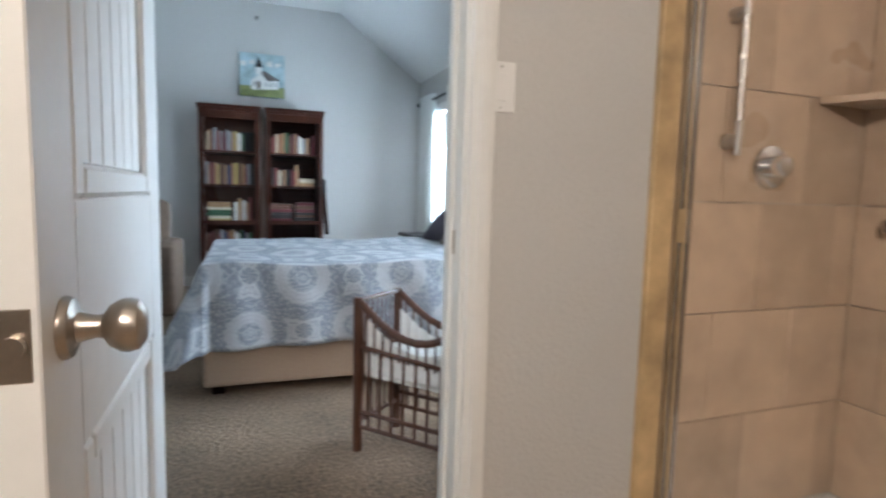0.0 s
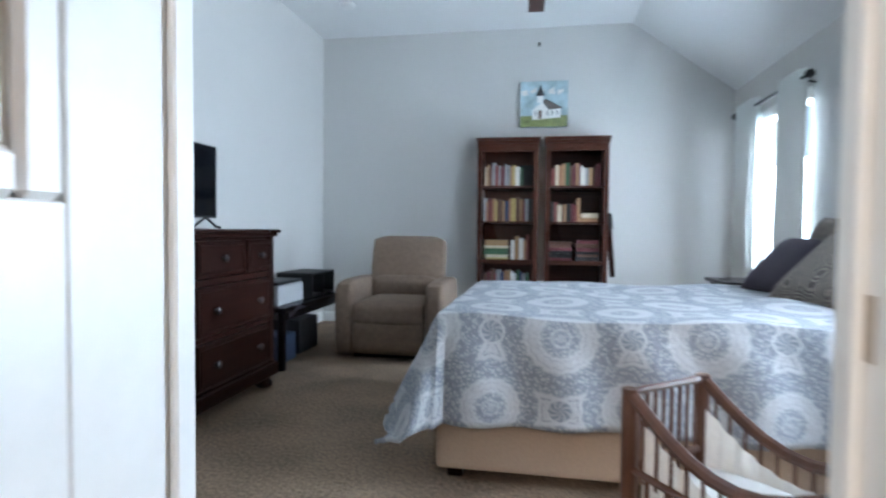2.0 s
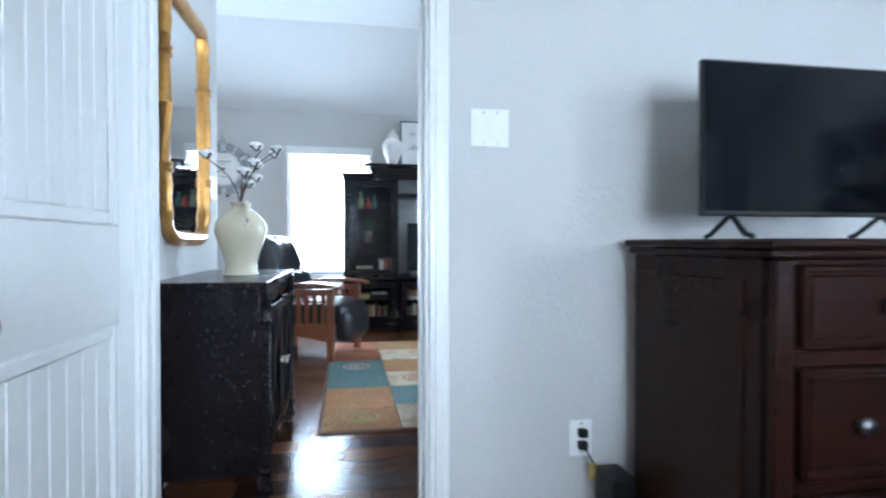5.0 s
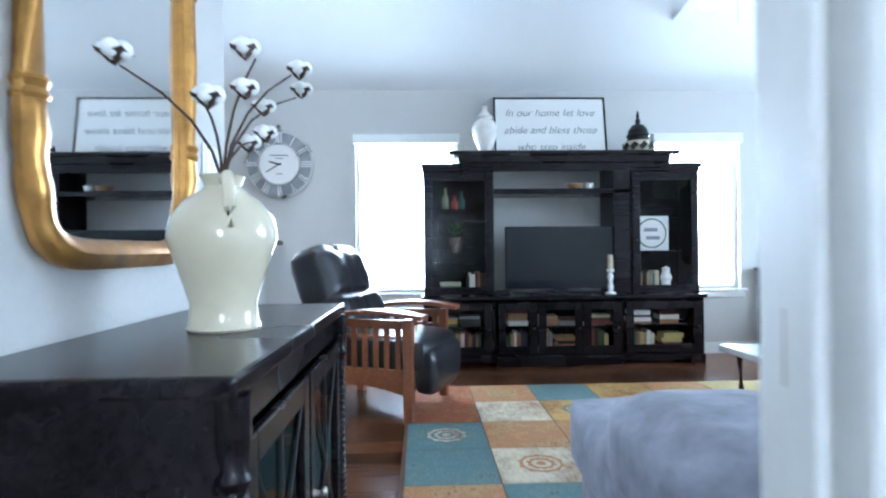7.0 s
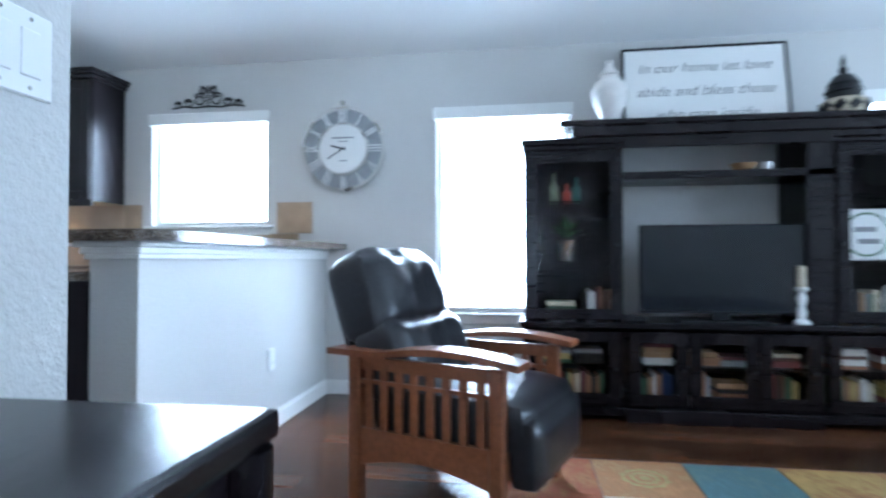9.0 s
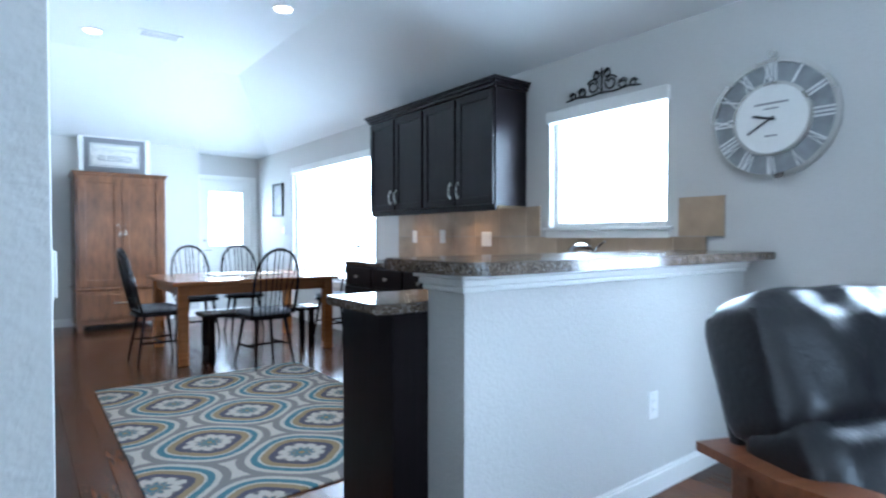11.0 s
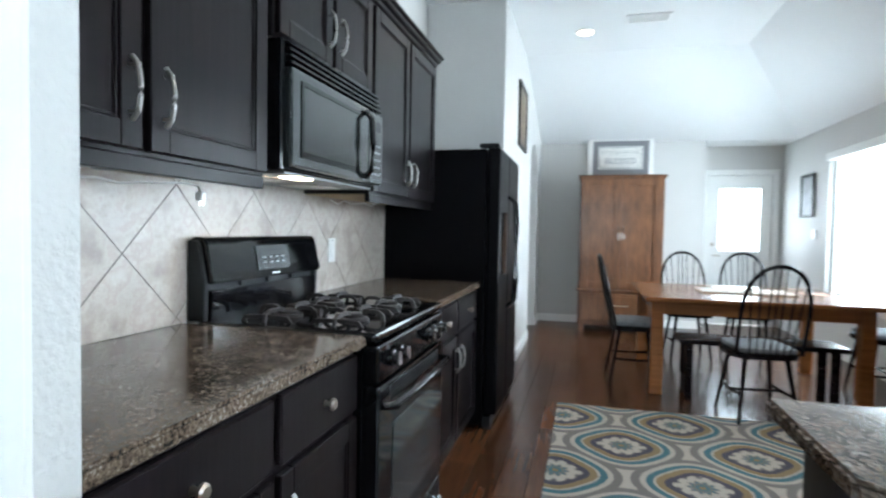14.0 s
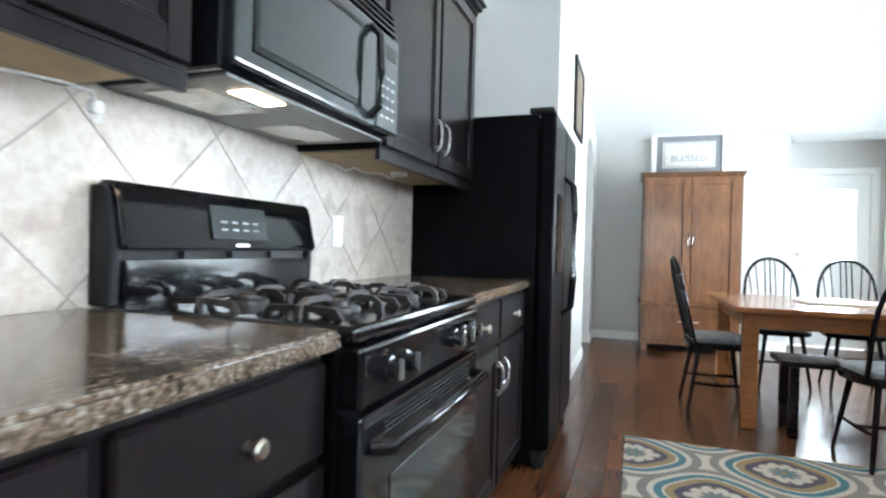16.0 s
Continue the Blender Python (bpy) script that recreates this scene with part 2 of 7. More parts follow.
TILE = travertine("travertine_tile")
TILE_WARM = mat("tan_stone_tile", (0.36, 0.255, 0.165), 0.4, grain=8, vary=0.18, relief=0.001, per_object=0.25)
SHOWER = mat("shower_tile", (0.40, 0.30, 0.215), 0.3, grain=7, vary=0.16, per_object=0.2)
GROUT = mat("grout", (0.36, 0.325, 0.285), 0.85, vary=0.05)
LABELS = [mat("book_" + n, c, 0.6, grain=50, vary=0.15) for n, c in (
    ("red", (0.17, 0.035, 0.03)), ("cream", (0.55, 0.47, 0.34)), ("navy", (0.025, 0.035, 0.09)), ("tan", (0.33, 0.19, 0.09)),
    ("black", (0.015, 0.014, 0.014)), ("white", (0.66, 0.64, 0.6)), ("brown", (0.10, 0.045, 0.025)), ("yellow", (0.42, 0.31, 0.10)),
    ("green", (0.04, 0.10, 0.05)), ("grey", (0.25, 0.25, 0.26)), ("maroon", (0.10, 0.015, 0.02)), ("orange", (0.30, 0.14, 0.07)))]


def medallion_rug():
    m, nt, b = nodes_of("medallion_rug")
    sep = nt.nodes.new("ShaderNodeSeparateXYZ")
    nt.links.new(coords(nt), sep.inputs[0])
    x, y = sep.outputs[0], sep.outputs[1]
    cx, cy = 0.70, 0.88
    best = None
    for ox, oy in ((-0.05, 0.085), (0.45, 0.585)):
        u = fx(nt, "MULTIPLY", fx(nt, "SUBTRACT", fx(nt, "FRACT", fx(nt, "ADD", fx(nt, "DIVIDE", x, cx), 10 + ox)), 0.5), cx)
        v = fx(nt, "MULTIPLY", fx(nt, "SUBTRACT", fx(nt, "FRACT", fx(nt, "ADD", fx(nt, "DIVIDE", y, cy), 10 + oy)), 0.5), cy)
        th = fx(nt, "ARCTAN2", v, u)
        rr = fx(nt, "SQRT", fx(nt, "ADD", fx(nt, "MULTIPLY", u, u), fx(nt, "MULTIPLY", v, v)))
        far = fx(nt, "GREATER_THAN", rr, 0.12)
        rr = fx(nt, "MULTIPLY_ADD", fx(nt, "MULTIPLY", fx(nt, "COSINE", fx(nt, "MULTIPLY", th, 4.0)), far), -0.012, rr)
        petal = fx(nt, "MULTIPLY", fx(nt, "ABSOLUTE", fx(nt, "COSINE", fx(nt, "MULTIPLY", th, 5.0))), -0.03)
        near = fx(nt, "MULTIPLY", fx(nt, "LESS_THAN", rr, 0.125), fx(nt, "GREATER_THAN", rr, 0.04))
        rr = fx(nt, "MULTIPLY_ADD", petal, near, rr)
        best = rr if best is None else fx(nt, "MINIMUM", best, rr)
    wob = fx(nt, "MULTIPLY", fx(nt, "SUBTRACT", noise_tex(nt, coords(nt), 60), 0.5), 0.014)
    best = fx(nt, "ADD", best, wob)
    cream, navy, gold, teal, grey = (0.40, 0.355, 0.30), (0.05, 0.045, 0.065), (0.22, 0.15, 0.07), (0.04, 0.125, 0.155), (0.16, 0.145, 0.135)
    col = ramp(nt, fx(nt, "MULTIPLY", best, 2.5), [(0.0, gold), (0.04, teal), (0.08, grey), (0.11, cream), (0.235, grey), (0.27, navy), (0.40, gold), (0.50, cream), (0.53, teal), (0.62, cream), (0.69, grey), (0.80, cream)], True)
    nt.links.new(col, b.inputs["Base Color"])
    b.inputs["Roughness"].default_value = 0.95
    bump(nt, b, noise_tex(nt, coords(nt), 260), 0.5, 0.003)
    return m


def damask():
    m, nt, b = nodes_of("damask_comforter")
    sep = nt.nodes.new("ShaderNodeSeparateXYZ")
    nt.links.new(coords(nt, which="UV"), sep.inputs[0])
    x, y = sep.outputs[0], sep.outputs[1]

    def centred(ox, oy):
        """Offsets, in metres, from the nearest centre of a 0.51 by 0.56 lattice."""
        u = fx(nt, "MULTIPLY", fx(nt, "SUBTRACT", fx(nt, "FRACT", fx(nt, "ADD", fx(nt, "DIVIDE", x, 0.51), 10.52 + ox)), 0.5), 0.51)
        v = fx(nt, "MULTIPLY", fx(nt, "SUBTRACT", fx(nt, "FRACT", fx(nt, "ADD", fx(nt, "DIVIDE", y, 0.56), 10.607 + oy)), 0.5), 0.56)
        return u, v, fx(nt, "SQRT", fx(nt, "ADD", fx(nt, "MULTIPLY", u, u), fx(nt, "MULTIPLY", v, v)))
    best, petals = None, None
    for ox, oy, k in ((0.0, 0.0, 1.0), (0.5, 0.5, 1.25)):
        u, v, rr = centred(ox, oy)
        th = fx(nt, "ARCTAN2", v, u)
        rr = fx(nt, "MULTIPLY", fx(nt, "MULTIPLY_ADD", fx(nt, "COSINE", fx(nt, "MULTIPLY", th, 18.0)), 0.003, rr), k)
        leafy = fx(nt, "MULTIPLY", fx(nt, "COSINE", fx(nt, "MULTIPLY", th, 20.0)), fx(nt, "COSINE", fx(nt, "MULTIPLY", rr, 150.0)))
        best_new = rr if best is None else fx(nt, "MINIMUM", best, rr)
        petals = leafy if petals is None else fx(nt, "ADD", fx(nt, "MULTIPLY", petals, fx(nt, "LESS_THAN", best, rr)), fx(nt, "MULTIPLY", leafy, fx(nt, "LESS_THAN", rr, best)))
        best = best_new
    g = [(0.0, 0.4), (0.06, 0.8), (0.11, 0.3), (0.15, 0.9), (0.25, 0.5), (0.29, 0.02), (0.33, 0.3), (0.36, 0.08), (0.44, 0.28), (0.47, 0.03), (0.52, 0.5), (0.55, 0.95), (0.84, 0.6), (0.87, 0.02), (0.93, 0.6), (0.96, 0.06), (0.995, 0.2)]
    ring = ramp(nt, fx(nt, "DIVIDE", best, 0.258), [(p, (k,) * 3) for p, k in g], True)
    rgb = nt.nodes.new("ShaderNodeRGBToBW")
    nt.links.new(ring, rgb.inputs[0])
    vo = nt.nodes.new("ShaderNodeTexVoronoi")
    vo.feature, vo.inputs["Scale"].default_value = "DISTANCE_TO_EDGE", 62
    nt.links.new(coords(nt, which="UV"), vo.inputs["Vector"])
    lace = fx(nt, "LESS_THAN", fx(nt, "ADD", vo.outputs["Distance"], fx(nt, "MULTIPLY", petals, 0.10)), 0.16)
    fac = fx(nt, "MULTIPLY", rgb.outputs[0], fx(nt, "MULTIPLY_ADD", lace, 0.72, 0.28))
    # small rosettes between the medallions
    for ox, oy in ((0.5, 0.0), (0.0, 0.5)):
        u, v, rs = centred(ox, oy)
        th = fx(nt, "ARCTAN2", v, u)
        rose = fx(nt, "MULTIPLY_ADD", fx(nt, "GREATER_THAN", fx(nt, "COSINE", fx(nt, "MULTIPLY_ADD", th, 8.0, fx(nt, "MULTIPLY", rs, 160.0))), 0.0), 0.45, 0.35)
        inside, rim = fx(nt, "LESS_THAN", rs, 0.040), fx(nt, "LESS_THAN", rs, 0.049)
        fac = fx(nt, "MULTIPLY_ADD", fx(nt, "MULTIPLY", rose, inside), 1.0, fx(nt, "MULTIPLY", fac, fx(nt, "SUBTRACT", 1.0, rim)))
    nt.links.new(ramp(nt, fac, [(0.0, (0.52, 0.52, 0.525)), (0.8, (0.26, 0.275, 0.31))]), b.inputs["Base Color"])
    b.inputs["Roughness"].default_value = 0.85
    bump(nt, b, fx(nt, "MULTIPLY_ADD", noise_tex(nt, coords(nt), 14), 1.0, fx(nt, "MULTIPLY", noise_tex(nt, coords(nt), 240), 0.06)), 0.55, 0.012)
    return m


RUG = medallion_rug()
DAMASK = damask()

# ---- building helpers ----


def box(bm, x0, x1, y0, y1, z0, z1, bev=0.0):
    vs = [bm.verts.new((x, y, z)) for z in (z0, z1) for x, y in ((x0, y0), (x1, y0), (x1, y1), (x0, y1))]
    fs = [bm.faces.new([vs[i] for i in q]) for q in ((0, 3, 2, 1), (4, 5, 6, 7), (0, 1, 5, 4), (1, 2, 6, 5), (2, 3, 7, 6), (3, 0, 4, 7))]
    if bev:
        es = list({e for f in fs for e in f.edges})
        bmesh.ops.bevel(bm, geom=es, offset=bev, segments=2 if bev > 0.006 else 1, profile=0.6, affect="EDGES")
    return bm


def boxes(*bs, bev=0.0):
    bm = bmesh.new()
    for q in bs:
        box(bm, *q, bev=bev)
    return bm


def lathe(profile, seg=24, at=(0, 0, 0), axis="z", bm=None):
    bm = bm or bmesh.new()
    rings = []
    for r, h in profile:
        ring = []
        for i in range(seg):
            a = 2 * math.pi * i / seg
            p = (r * math.cos(a), r * math.sin(a), h)
            p = {"z": p, "y": (p[0], p[2], p[1]), "x": (p[2], p[0], p[1])}[axis]
            ring.append(bm.verts.new((p[0] + at[0], p[1] + at[1], p[2] + at[2])))
        rings.append(ring)
    for a, b in zip(rings, rings[1:]):
        for i in range(seg):
            bm.faces.new((a[i], a[(i + 1) % seg], b[(i + 1) % seg], b[i]))
    bm.faces.new(list(reversed(rings[0])))
    bm.faces.new(rings[-1])
    return bm


def tube(points, r, seg=8, bm=None, taper=1.0):
    bm = bm or bmesh.new()
    pts = [Vector(p) for p in points]
    rings = []
    for i, p in enumerate(pts):
        d = (pts[min(i + 1, len(pts) - 1)] - pts[max(i - 1, 0)]).normalized()
        q = d.to_track_quat("Z", "Y")
        k = r * (1 + (taper - 1) * i / max(1, len(pts) - 1))
        rings.append([bm.verts.new(p + q @ Vector((k * math.cos(2 * math.pi * j / seg), k * math.sin(2 * math.pi * j / seg), 0))) for j in range(seg)])
    for a, b in zip(rings, rings[1:]):
        for j in range(seg):
            bm.faces.new((a[j], a[(j + 1) % seg], b[(j + 1) % seg], b[j]))
    bm.faces.new(list(reversed(rings[0])))
    bm.faces.new(rings[-1])
    return bm


def extrude_poly(pts, depth, axis="y", at=0.0, bm=None):
    """A flat outline (two coordinates) drawn out along an axis."""
    bm = bm or bmesh.new()

    def p3(a, b, d):
        return {"y": (a, d, b), "x": (d, a, b), "z": (a, b, d)}[axis]
    lo = [bm.verts.new(p3(a, b, at)) for a, b in pts]
    hi = [bm.verts.new(p3(a, b, at + depth)) for a, b in pts]
    bm.faces.new(lo)
    bm.faces.new(list(reversed(hi)))
    n = len(pts)
    for i in range(n):
        bm.faces.new((lo[i], hi[i], hi[(i + 1) % n], lo[(i + 1) % n]))
    return bm


def cushion(x0, x1, y0, y1, z0, z1, puff=0.03, n=10, bm=None):
    """A soft padded block."""
    bm = bm or bmesh.new()
    c = Vector(((x0 + x1) / 2, (y0 + y1) / 2, (z0 + z1) / 2))
    h = Vector(((x1 - x0) / 2, (y1 - y0) / 2, (z1 - z0) / 2))
    start = len(bm.verts)
    geo = bmesh.ops.create_cube(bm, size=2.0)
    es = list({e for v in geo["verts"] for e in v.link_edges})
    bmesh.ops.subdivide_edges(bm, edges=es, cuts=n, use_grid_fill=True)
    bm.verts.ensure_lookup_table()
    for v in bm.verts[start:]:
        p = v.co.copy()
        q = [max(0.0, 1 - p[i] ** 6) for i in range(3)]
        e = 0.14
        r = [p[i] * (1 - e * 0.5 * ((1 - q[(i + 1) % 3]) + (1 - q[(i + 2) % 3])) * min(1, 0.12 / max(0.05, h[i]))) for i in range(3)]
        k = puff * q[0] * q[1] if abs(p[2]) > 0.99 else 0
        k2 = puff * q[0] * q[2] if abs(p[1]) > 0.99 else 0
        v.co = c + Vector((r[0] * h.x, r[1] * h.y + math.copysign(k2, p[1]), r[2] * h.z + math.copysign(k, p[2])))
    return bm


def mesh_of(name, bm, material, smooth=False):
    bmesh.ops.recalc_face_normals(bm, faces=bm.faces)
    me = bpy.data.meshes.new(name)
    bm.to_mesh(me)
    bm.free()
    me.materials.append(material)
    if smooth:
        for p in me.polygons:
            p.use_smooth = True
        me.set_sharp_from_angle(angle=radians(40))
    return me


def part(name, bm, material, parent, label="", smooth=False):
    ob = new(name, mesh_of(name, bm, material, smooth))
    ob.parent = parent
    if label:
        ob["label"] = label
    return ob


def thing(name, label, category, at=(0, 0, 0), turn=0.0, group=""):
    ob = new(name)
    ob.matrix_world = pose(*at, 0, 0, turn)
    return tagged(ob, label, category, group)


def single(name, bm, material, label, category, at=(0, 0, 0), turn=0.0, group="", smooth=False):
    ob = new(name, mesh_of(name, bm, material, smooth))
    ob.matrix_world = pose(*at, 0, 0, turn)
    return tagged(ob, label, category, group)


def structure(name, bm, material, label, category="wall"):
    ob = new(name, mesh_of(name, bm, material))
    return tagged(ob, label, category, kind="structure")


def wall_x(name, x0, x1, y0, y1, z1, holes, material=WALL, label="grey painted drywall wall"):
    """A wall that runs along y, with openings (y0, y1, z0, z1)."""
    bm = bmesh.new()
    y = y0
    for a, b, lo, hi in sorted(holes):
        if a > y:
            box(bm, x0, x1, y, a, 0, z1)
        if lo > 0:
            box(bm, x0, x1, a, b, 0, lo)
        if hi < z1:
            box(bm, x0, x1, a, b, hi, z1)
        y = b
    if y < y1:
        box(bm, x0, x1, y, y1, 0, z1)
    return structure(name, bm, material, label)


def wall_y(name, y0, y1, x0, x1, z1, holes, material=WALL, label="grey painted drywall wall"):
    bm = bmesh.new()
    x = x0
    for a, b, lo, hi in sorted(holes):
        if a > x:
            box(bm, x, a, y0, y1, 0, z1)
        if lo > 0:
            box(bm, a, b, y0, y1, 0, lo)
        if hi < z1:
            box(bm, a, b, y0, y1, hi, z1)
        x = b
    if x < x1:
        box(bm, x, x1, y0, y1, 0, z1)
    return structure(name, bm, material, label)


# ---- structure ----
H = 3.0
WX = -7.22
structure("floor_carpet", boxes((-2.62, 1.55, 1.54, 6.54, -0.1, 0.0)), CARPET, "beige cut-pile bedroom carpet", "floor")
structure("floor_bathroom", boxes((-2.0, 1.5, -1.3, 1.54, -0.1, 0.0)), TILE_WARM, "tan tiled bathroom floor", "floor")
wood_floor = structure("floor_wood", boxes((-7.35, -2.62, -6.85, 7.35, -0.1, -0.006)), BLACKWOOD, "dark brown wood plank floor", "floor")
wall_x("wall_window_side", WX - 0.15, WX, -6.85, 7.3, 3.3, [(1.71, 2.63, 0.59, 1.99), (4.45, 5.25, 0.59, 1.99), (-0.476, 0.446, 1.214, 2.025), (-5.3, -3.0, 0.6, 2.09)])
wall_x("wall_bedroom_living", -2.68, -2.56, 1.55, 6.42, 3.1, [(1.765, 2.60, 0, 2.04)])
wall_y("wall_bedroom_back", 6.42, 6.54, -2.68, 1.58, 3.1, [])
wall_x("wall_bedroom_window", 1.43, 1.58, 1.48, 6.42, 3.1, [(4.95, 5.9, 0.6, 1.9), (2.4, 3.7, 0.6, 1.9)])
wall_y("wall_bathroom", 1.45, 1.55, -2.68, 1.43, 3.1, [(-0.725, 0.01, 0, 2.04)])
wall_y("wall_bathroom_rear", -1.4, -1.3, -2.0, 1.5, 2.6, [])
wall_x("wall_bathroom_side", -2.1, -2.0, -1.4, 1.48, 2.6, [])
wall_x("wall_shower", 1.36, 1.48, -1.4, 1.48, 2.6, [])
wall_y("wall_mirror", 1.50, 1.63, -4.15, -2.682, 3.1, [])
wall_x("wall_pantry", -4.15, -4.03, 0.975, 1.50, 3.1, [(1.11, 1.50, 0, 2.05)])
wall_y("wall_pantry_side", 0.975, 1.07, -4.03, -3.34, 3.1, [])
wall_x("wall_range", -3.46, -3.34, -2.75, 0.975, 3.1, [])
wall_y("wall_fridge", -2.87, -2.75, -4.08, -3.34, 3.1, [])
wall_x("wall_hall", -4.08, -3.96, -6.85, -2.87, 3.1, [(-5.75, -4.85, 0, 2.3)])
wall_y("wall_hall_beyond", -6.85, -6.75, -3.96, -2.6, 3.1, [])
wall_x("wall_hall_end", -2.7, -2.6, -6.85, -2.87, 3.1, [])
wall_y("wall_dining_end", -6.32, -6.2, -6.17, -4.08, 3.1, [])
wall_y("wall_back_door", -6.85, -6.73, WX, -6.17, 3.1, [(-7.12, -6.3, 0, 2.05)])
wall_x("wall_recess", -6.17, -6.05, -6.85, -6.32, 3.1, [])
# the hole is out of view, added to let the end fill lamp in
wall_y("wall_living_end", 7.2, 7.35, -7.37, -2.56, 3.3, [(-6.1, -3.7, 0.6, 2.4)])
wall_x("wall_living_rear", -2.68, -2.56, 6.54, 7.35, 3.3, [])
structure("wall_range_beyond", boxes((-3.34, -2.68, -2.87, 1.5, 0, 0.02)), CEIL, "plain closed space behind the range wall", "wall")
# living and kitchen ceiling: flat in the middle, sloping to the window wall and to the dining end
bm = bmesh.new()


def quad(bm, *ps):
    bm.faces.new([bm.verts.new(p) for p in ps])


quad(bm, (-6.12, -4.2, H), (-2.56, -4.2, H), (-2.56, 7.3, H), (-6.12, 7.3, H))
quad(bm, (WX, -6.2, 2.42), (-6.12, -4.2, H), (-6.12, 5.69, H), (WX, 5.69, 2.42))
quad(bm, (WX, -6.2, 2.42), (-2.56, -6.2, 2.42), (-2.56, -4.2, H), (-6.12, -4.2, H))
quad(bm, (WX - 0.1, 5.69, 3.05), (-6.12, 5.69, 3.05), (-6.12, 7.3, 3.05), (WX - 0.1, 7.3, 3.05))
quad(bm, (WX, 5.69, 2.42), (-6.12, 5.69, H), (-6.12, 5.69, 3.05), (WX, 5.69, 3.05))
quad(bm, (WX, -6.86, 2.42), (-2.56, -6.86, 2.42), (-2.56, -6.2, 2.42), (WX, -6.2, 2.42))
bmesh.ops.remove_doubles(bm, verts=bm.verts, dist=0.001)
ob = structure("ceiling_living", bm, CEIL, "white vaulted ceiling", "ceiling")
md = ob.modifiers.new("thickness", "SOLIDIFY")
md.thickness, md.offset = 0.08, 1 if ob.data.polygons[0].normal.z > 0 else -1
bm = bmesh.new()
quad(bm, (-2.62, 1.5, 2.93), (0.51, 1.5, 2.93), (0.51, 6.5, 2.93), (-2.62, 6.5, 2.93))
quad(bm, (0.51, 1.5, 2.93), (1.5, 1.5, 2.22), (1.5, 6.5, 2.22), (0.51, 6.5, 2.93))
bmesh.ops.remove_doubles(bm, verts=bm.verts, dist=0.001)
ob = structure("ceiling_bedroom", bm, CEIL, "white bedroom ceiling with one sloping side", "ceiling")
md = ob.modifiers.new("thickness", "SOLIDIFY")
md.thickness, md.offset = 0.08, 1 if ob.data.polygons[0].normal.z > 0 else -1
structure("ceiling_bathroom", boxes((-2.1, 1.48, -1.4, 1.48, 2.6, 2.7)), CEIL, "white bathroom ceiling", "ceiling")
structure("ceiling_hall", boxes((-3.96, -2.6, -6.85, -2.87, 2.7, 2.8)), CEIL, "white hall ceiling", "ceiling")


def base_y(x0, x1, y, s):
    return boxes((x0, x1, min(y, y + s * 0.014), max(y, y + s * 0.014), 0, 0.085), (x0, x1, min(y, y + s * 0.008), max(y, y + s * 0.008), 0.085, 0.10))


def base_x(y0, y1, x, s):
    return boxes((min(x, x + s * 0.014), max(x, x + s * 0.014), y0, y1, 0, 0.085), (min(x, x + s * 0.008), max(x, x + s * 0.008), y0, y1, 0.085, 0.10))


for i, bm in enumerate((base_x(-2.9, 5.69, WX, 1), base_x(5.69, 7.2, WX, 1), base_y(-2.545, 1.42, 6.42, -1), base_x(2.67, 6.4, -2.56, 1), base_y(-6.17, -4.08, -6.2, 1),
                        base_y(-4.14, -2.69, 1.63, 1), base_x(-6.18, -5.76, -4.08, -1), base_x(-4.84, -2.76, -4.08, -1), base_x(0.975, 1.04, -4.15, -1))):
    structure("baseboard", bm, WHITE, "white painted baseboard", "baseboard")


def casing(name, axis, a0, a1, top, faces, thick, w=0.062):
    """Door lining and casings; axis 'x' runs along x at y planes in faces."""
    bm = bmesh.new()
    lo, hi = min(faces), max(faces)

    def b(p0, p1, q0, q1, z0, z1):
        if axis == "x":
            box(bm, p0, p1, q0, q1, z0, z1, 0.003)
        else:
            box(bm, q0, q1, p0, p1, z0, z1, 0.003)
    b(a0, a0 + 0.018, lo, hi, 0, top - 0.018)
    b(a1 - 0.018, a1, lo, hi, 0, top - 0.018)
    b(a0, a1, lo, hi, top - 0.018, top)
    b(a0 + 0.018, a0 + 0.03, lo + 0.05, lo + 0.085, 0, top - 0.03)
    b(a1 - 0.03, a1 - 0.018, lo + 0.05, lo + 0.085, 0, top - 0.03)
    for f, s in ((lo, -1), (hi, 1)):
        q = sorted((f, f + s * 0.016))
        r = sorted((f + s * 0.016, f + s * 0.022))
        for x0, x1 in ((a0 - w + 0.006, a0 + 0.006), (a1 - 0.006, a1 + w - 0.006)):
            b(x0, x1, *q, 0, top + w - 0.006)
            b(x0 + 0.018, x1 - 0.012, *r, 0, top + w - 0.02)
        b(a0 - w + 0.006, a1 + w - 0.006, *q, top - 0.006, top + w - 0.006)
    return structure(name, bm, WHITE, "white painted door frame and casing", "door frame")


casing("door_frame_1", "x", -0.725, 0.01, 2.04, (1.45, 1.55), 0.10)
casing("door_frame_2", "y", 1.765, 2.60, 2.04, (-2.68, -2.56), 0.12)
casing("door_frame_4", "x", -7.12, -6.3, 2.05, (-6.85, -6.73), 0.12)


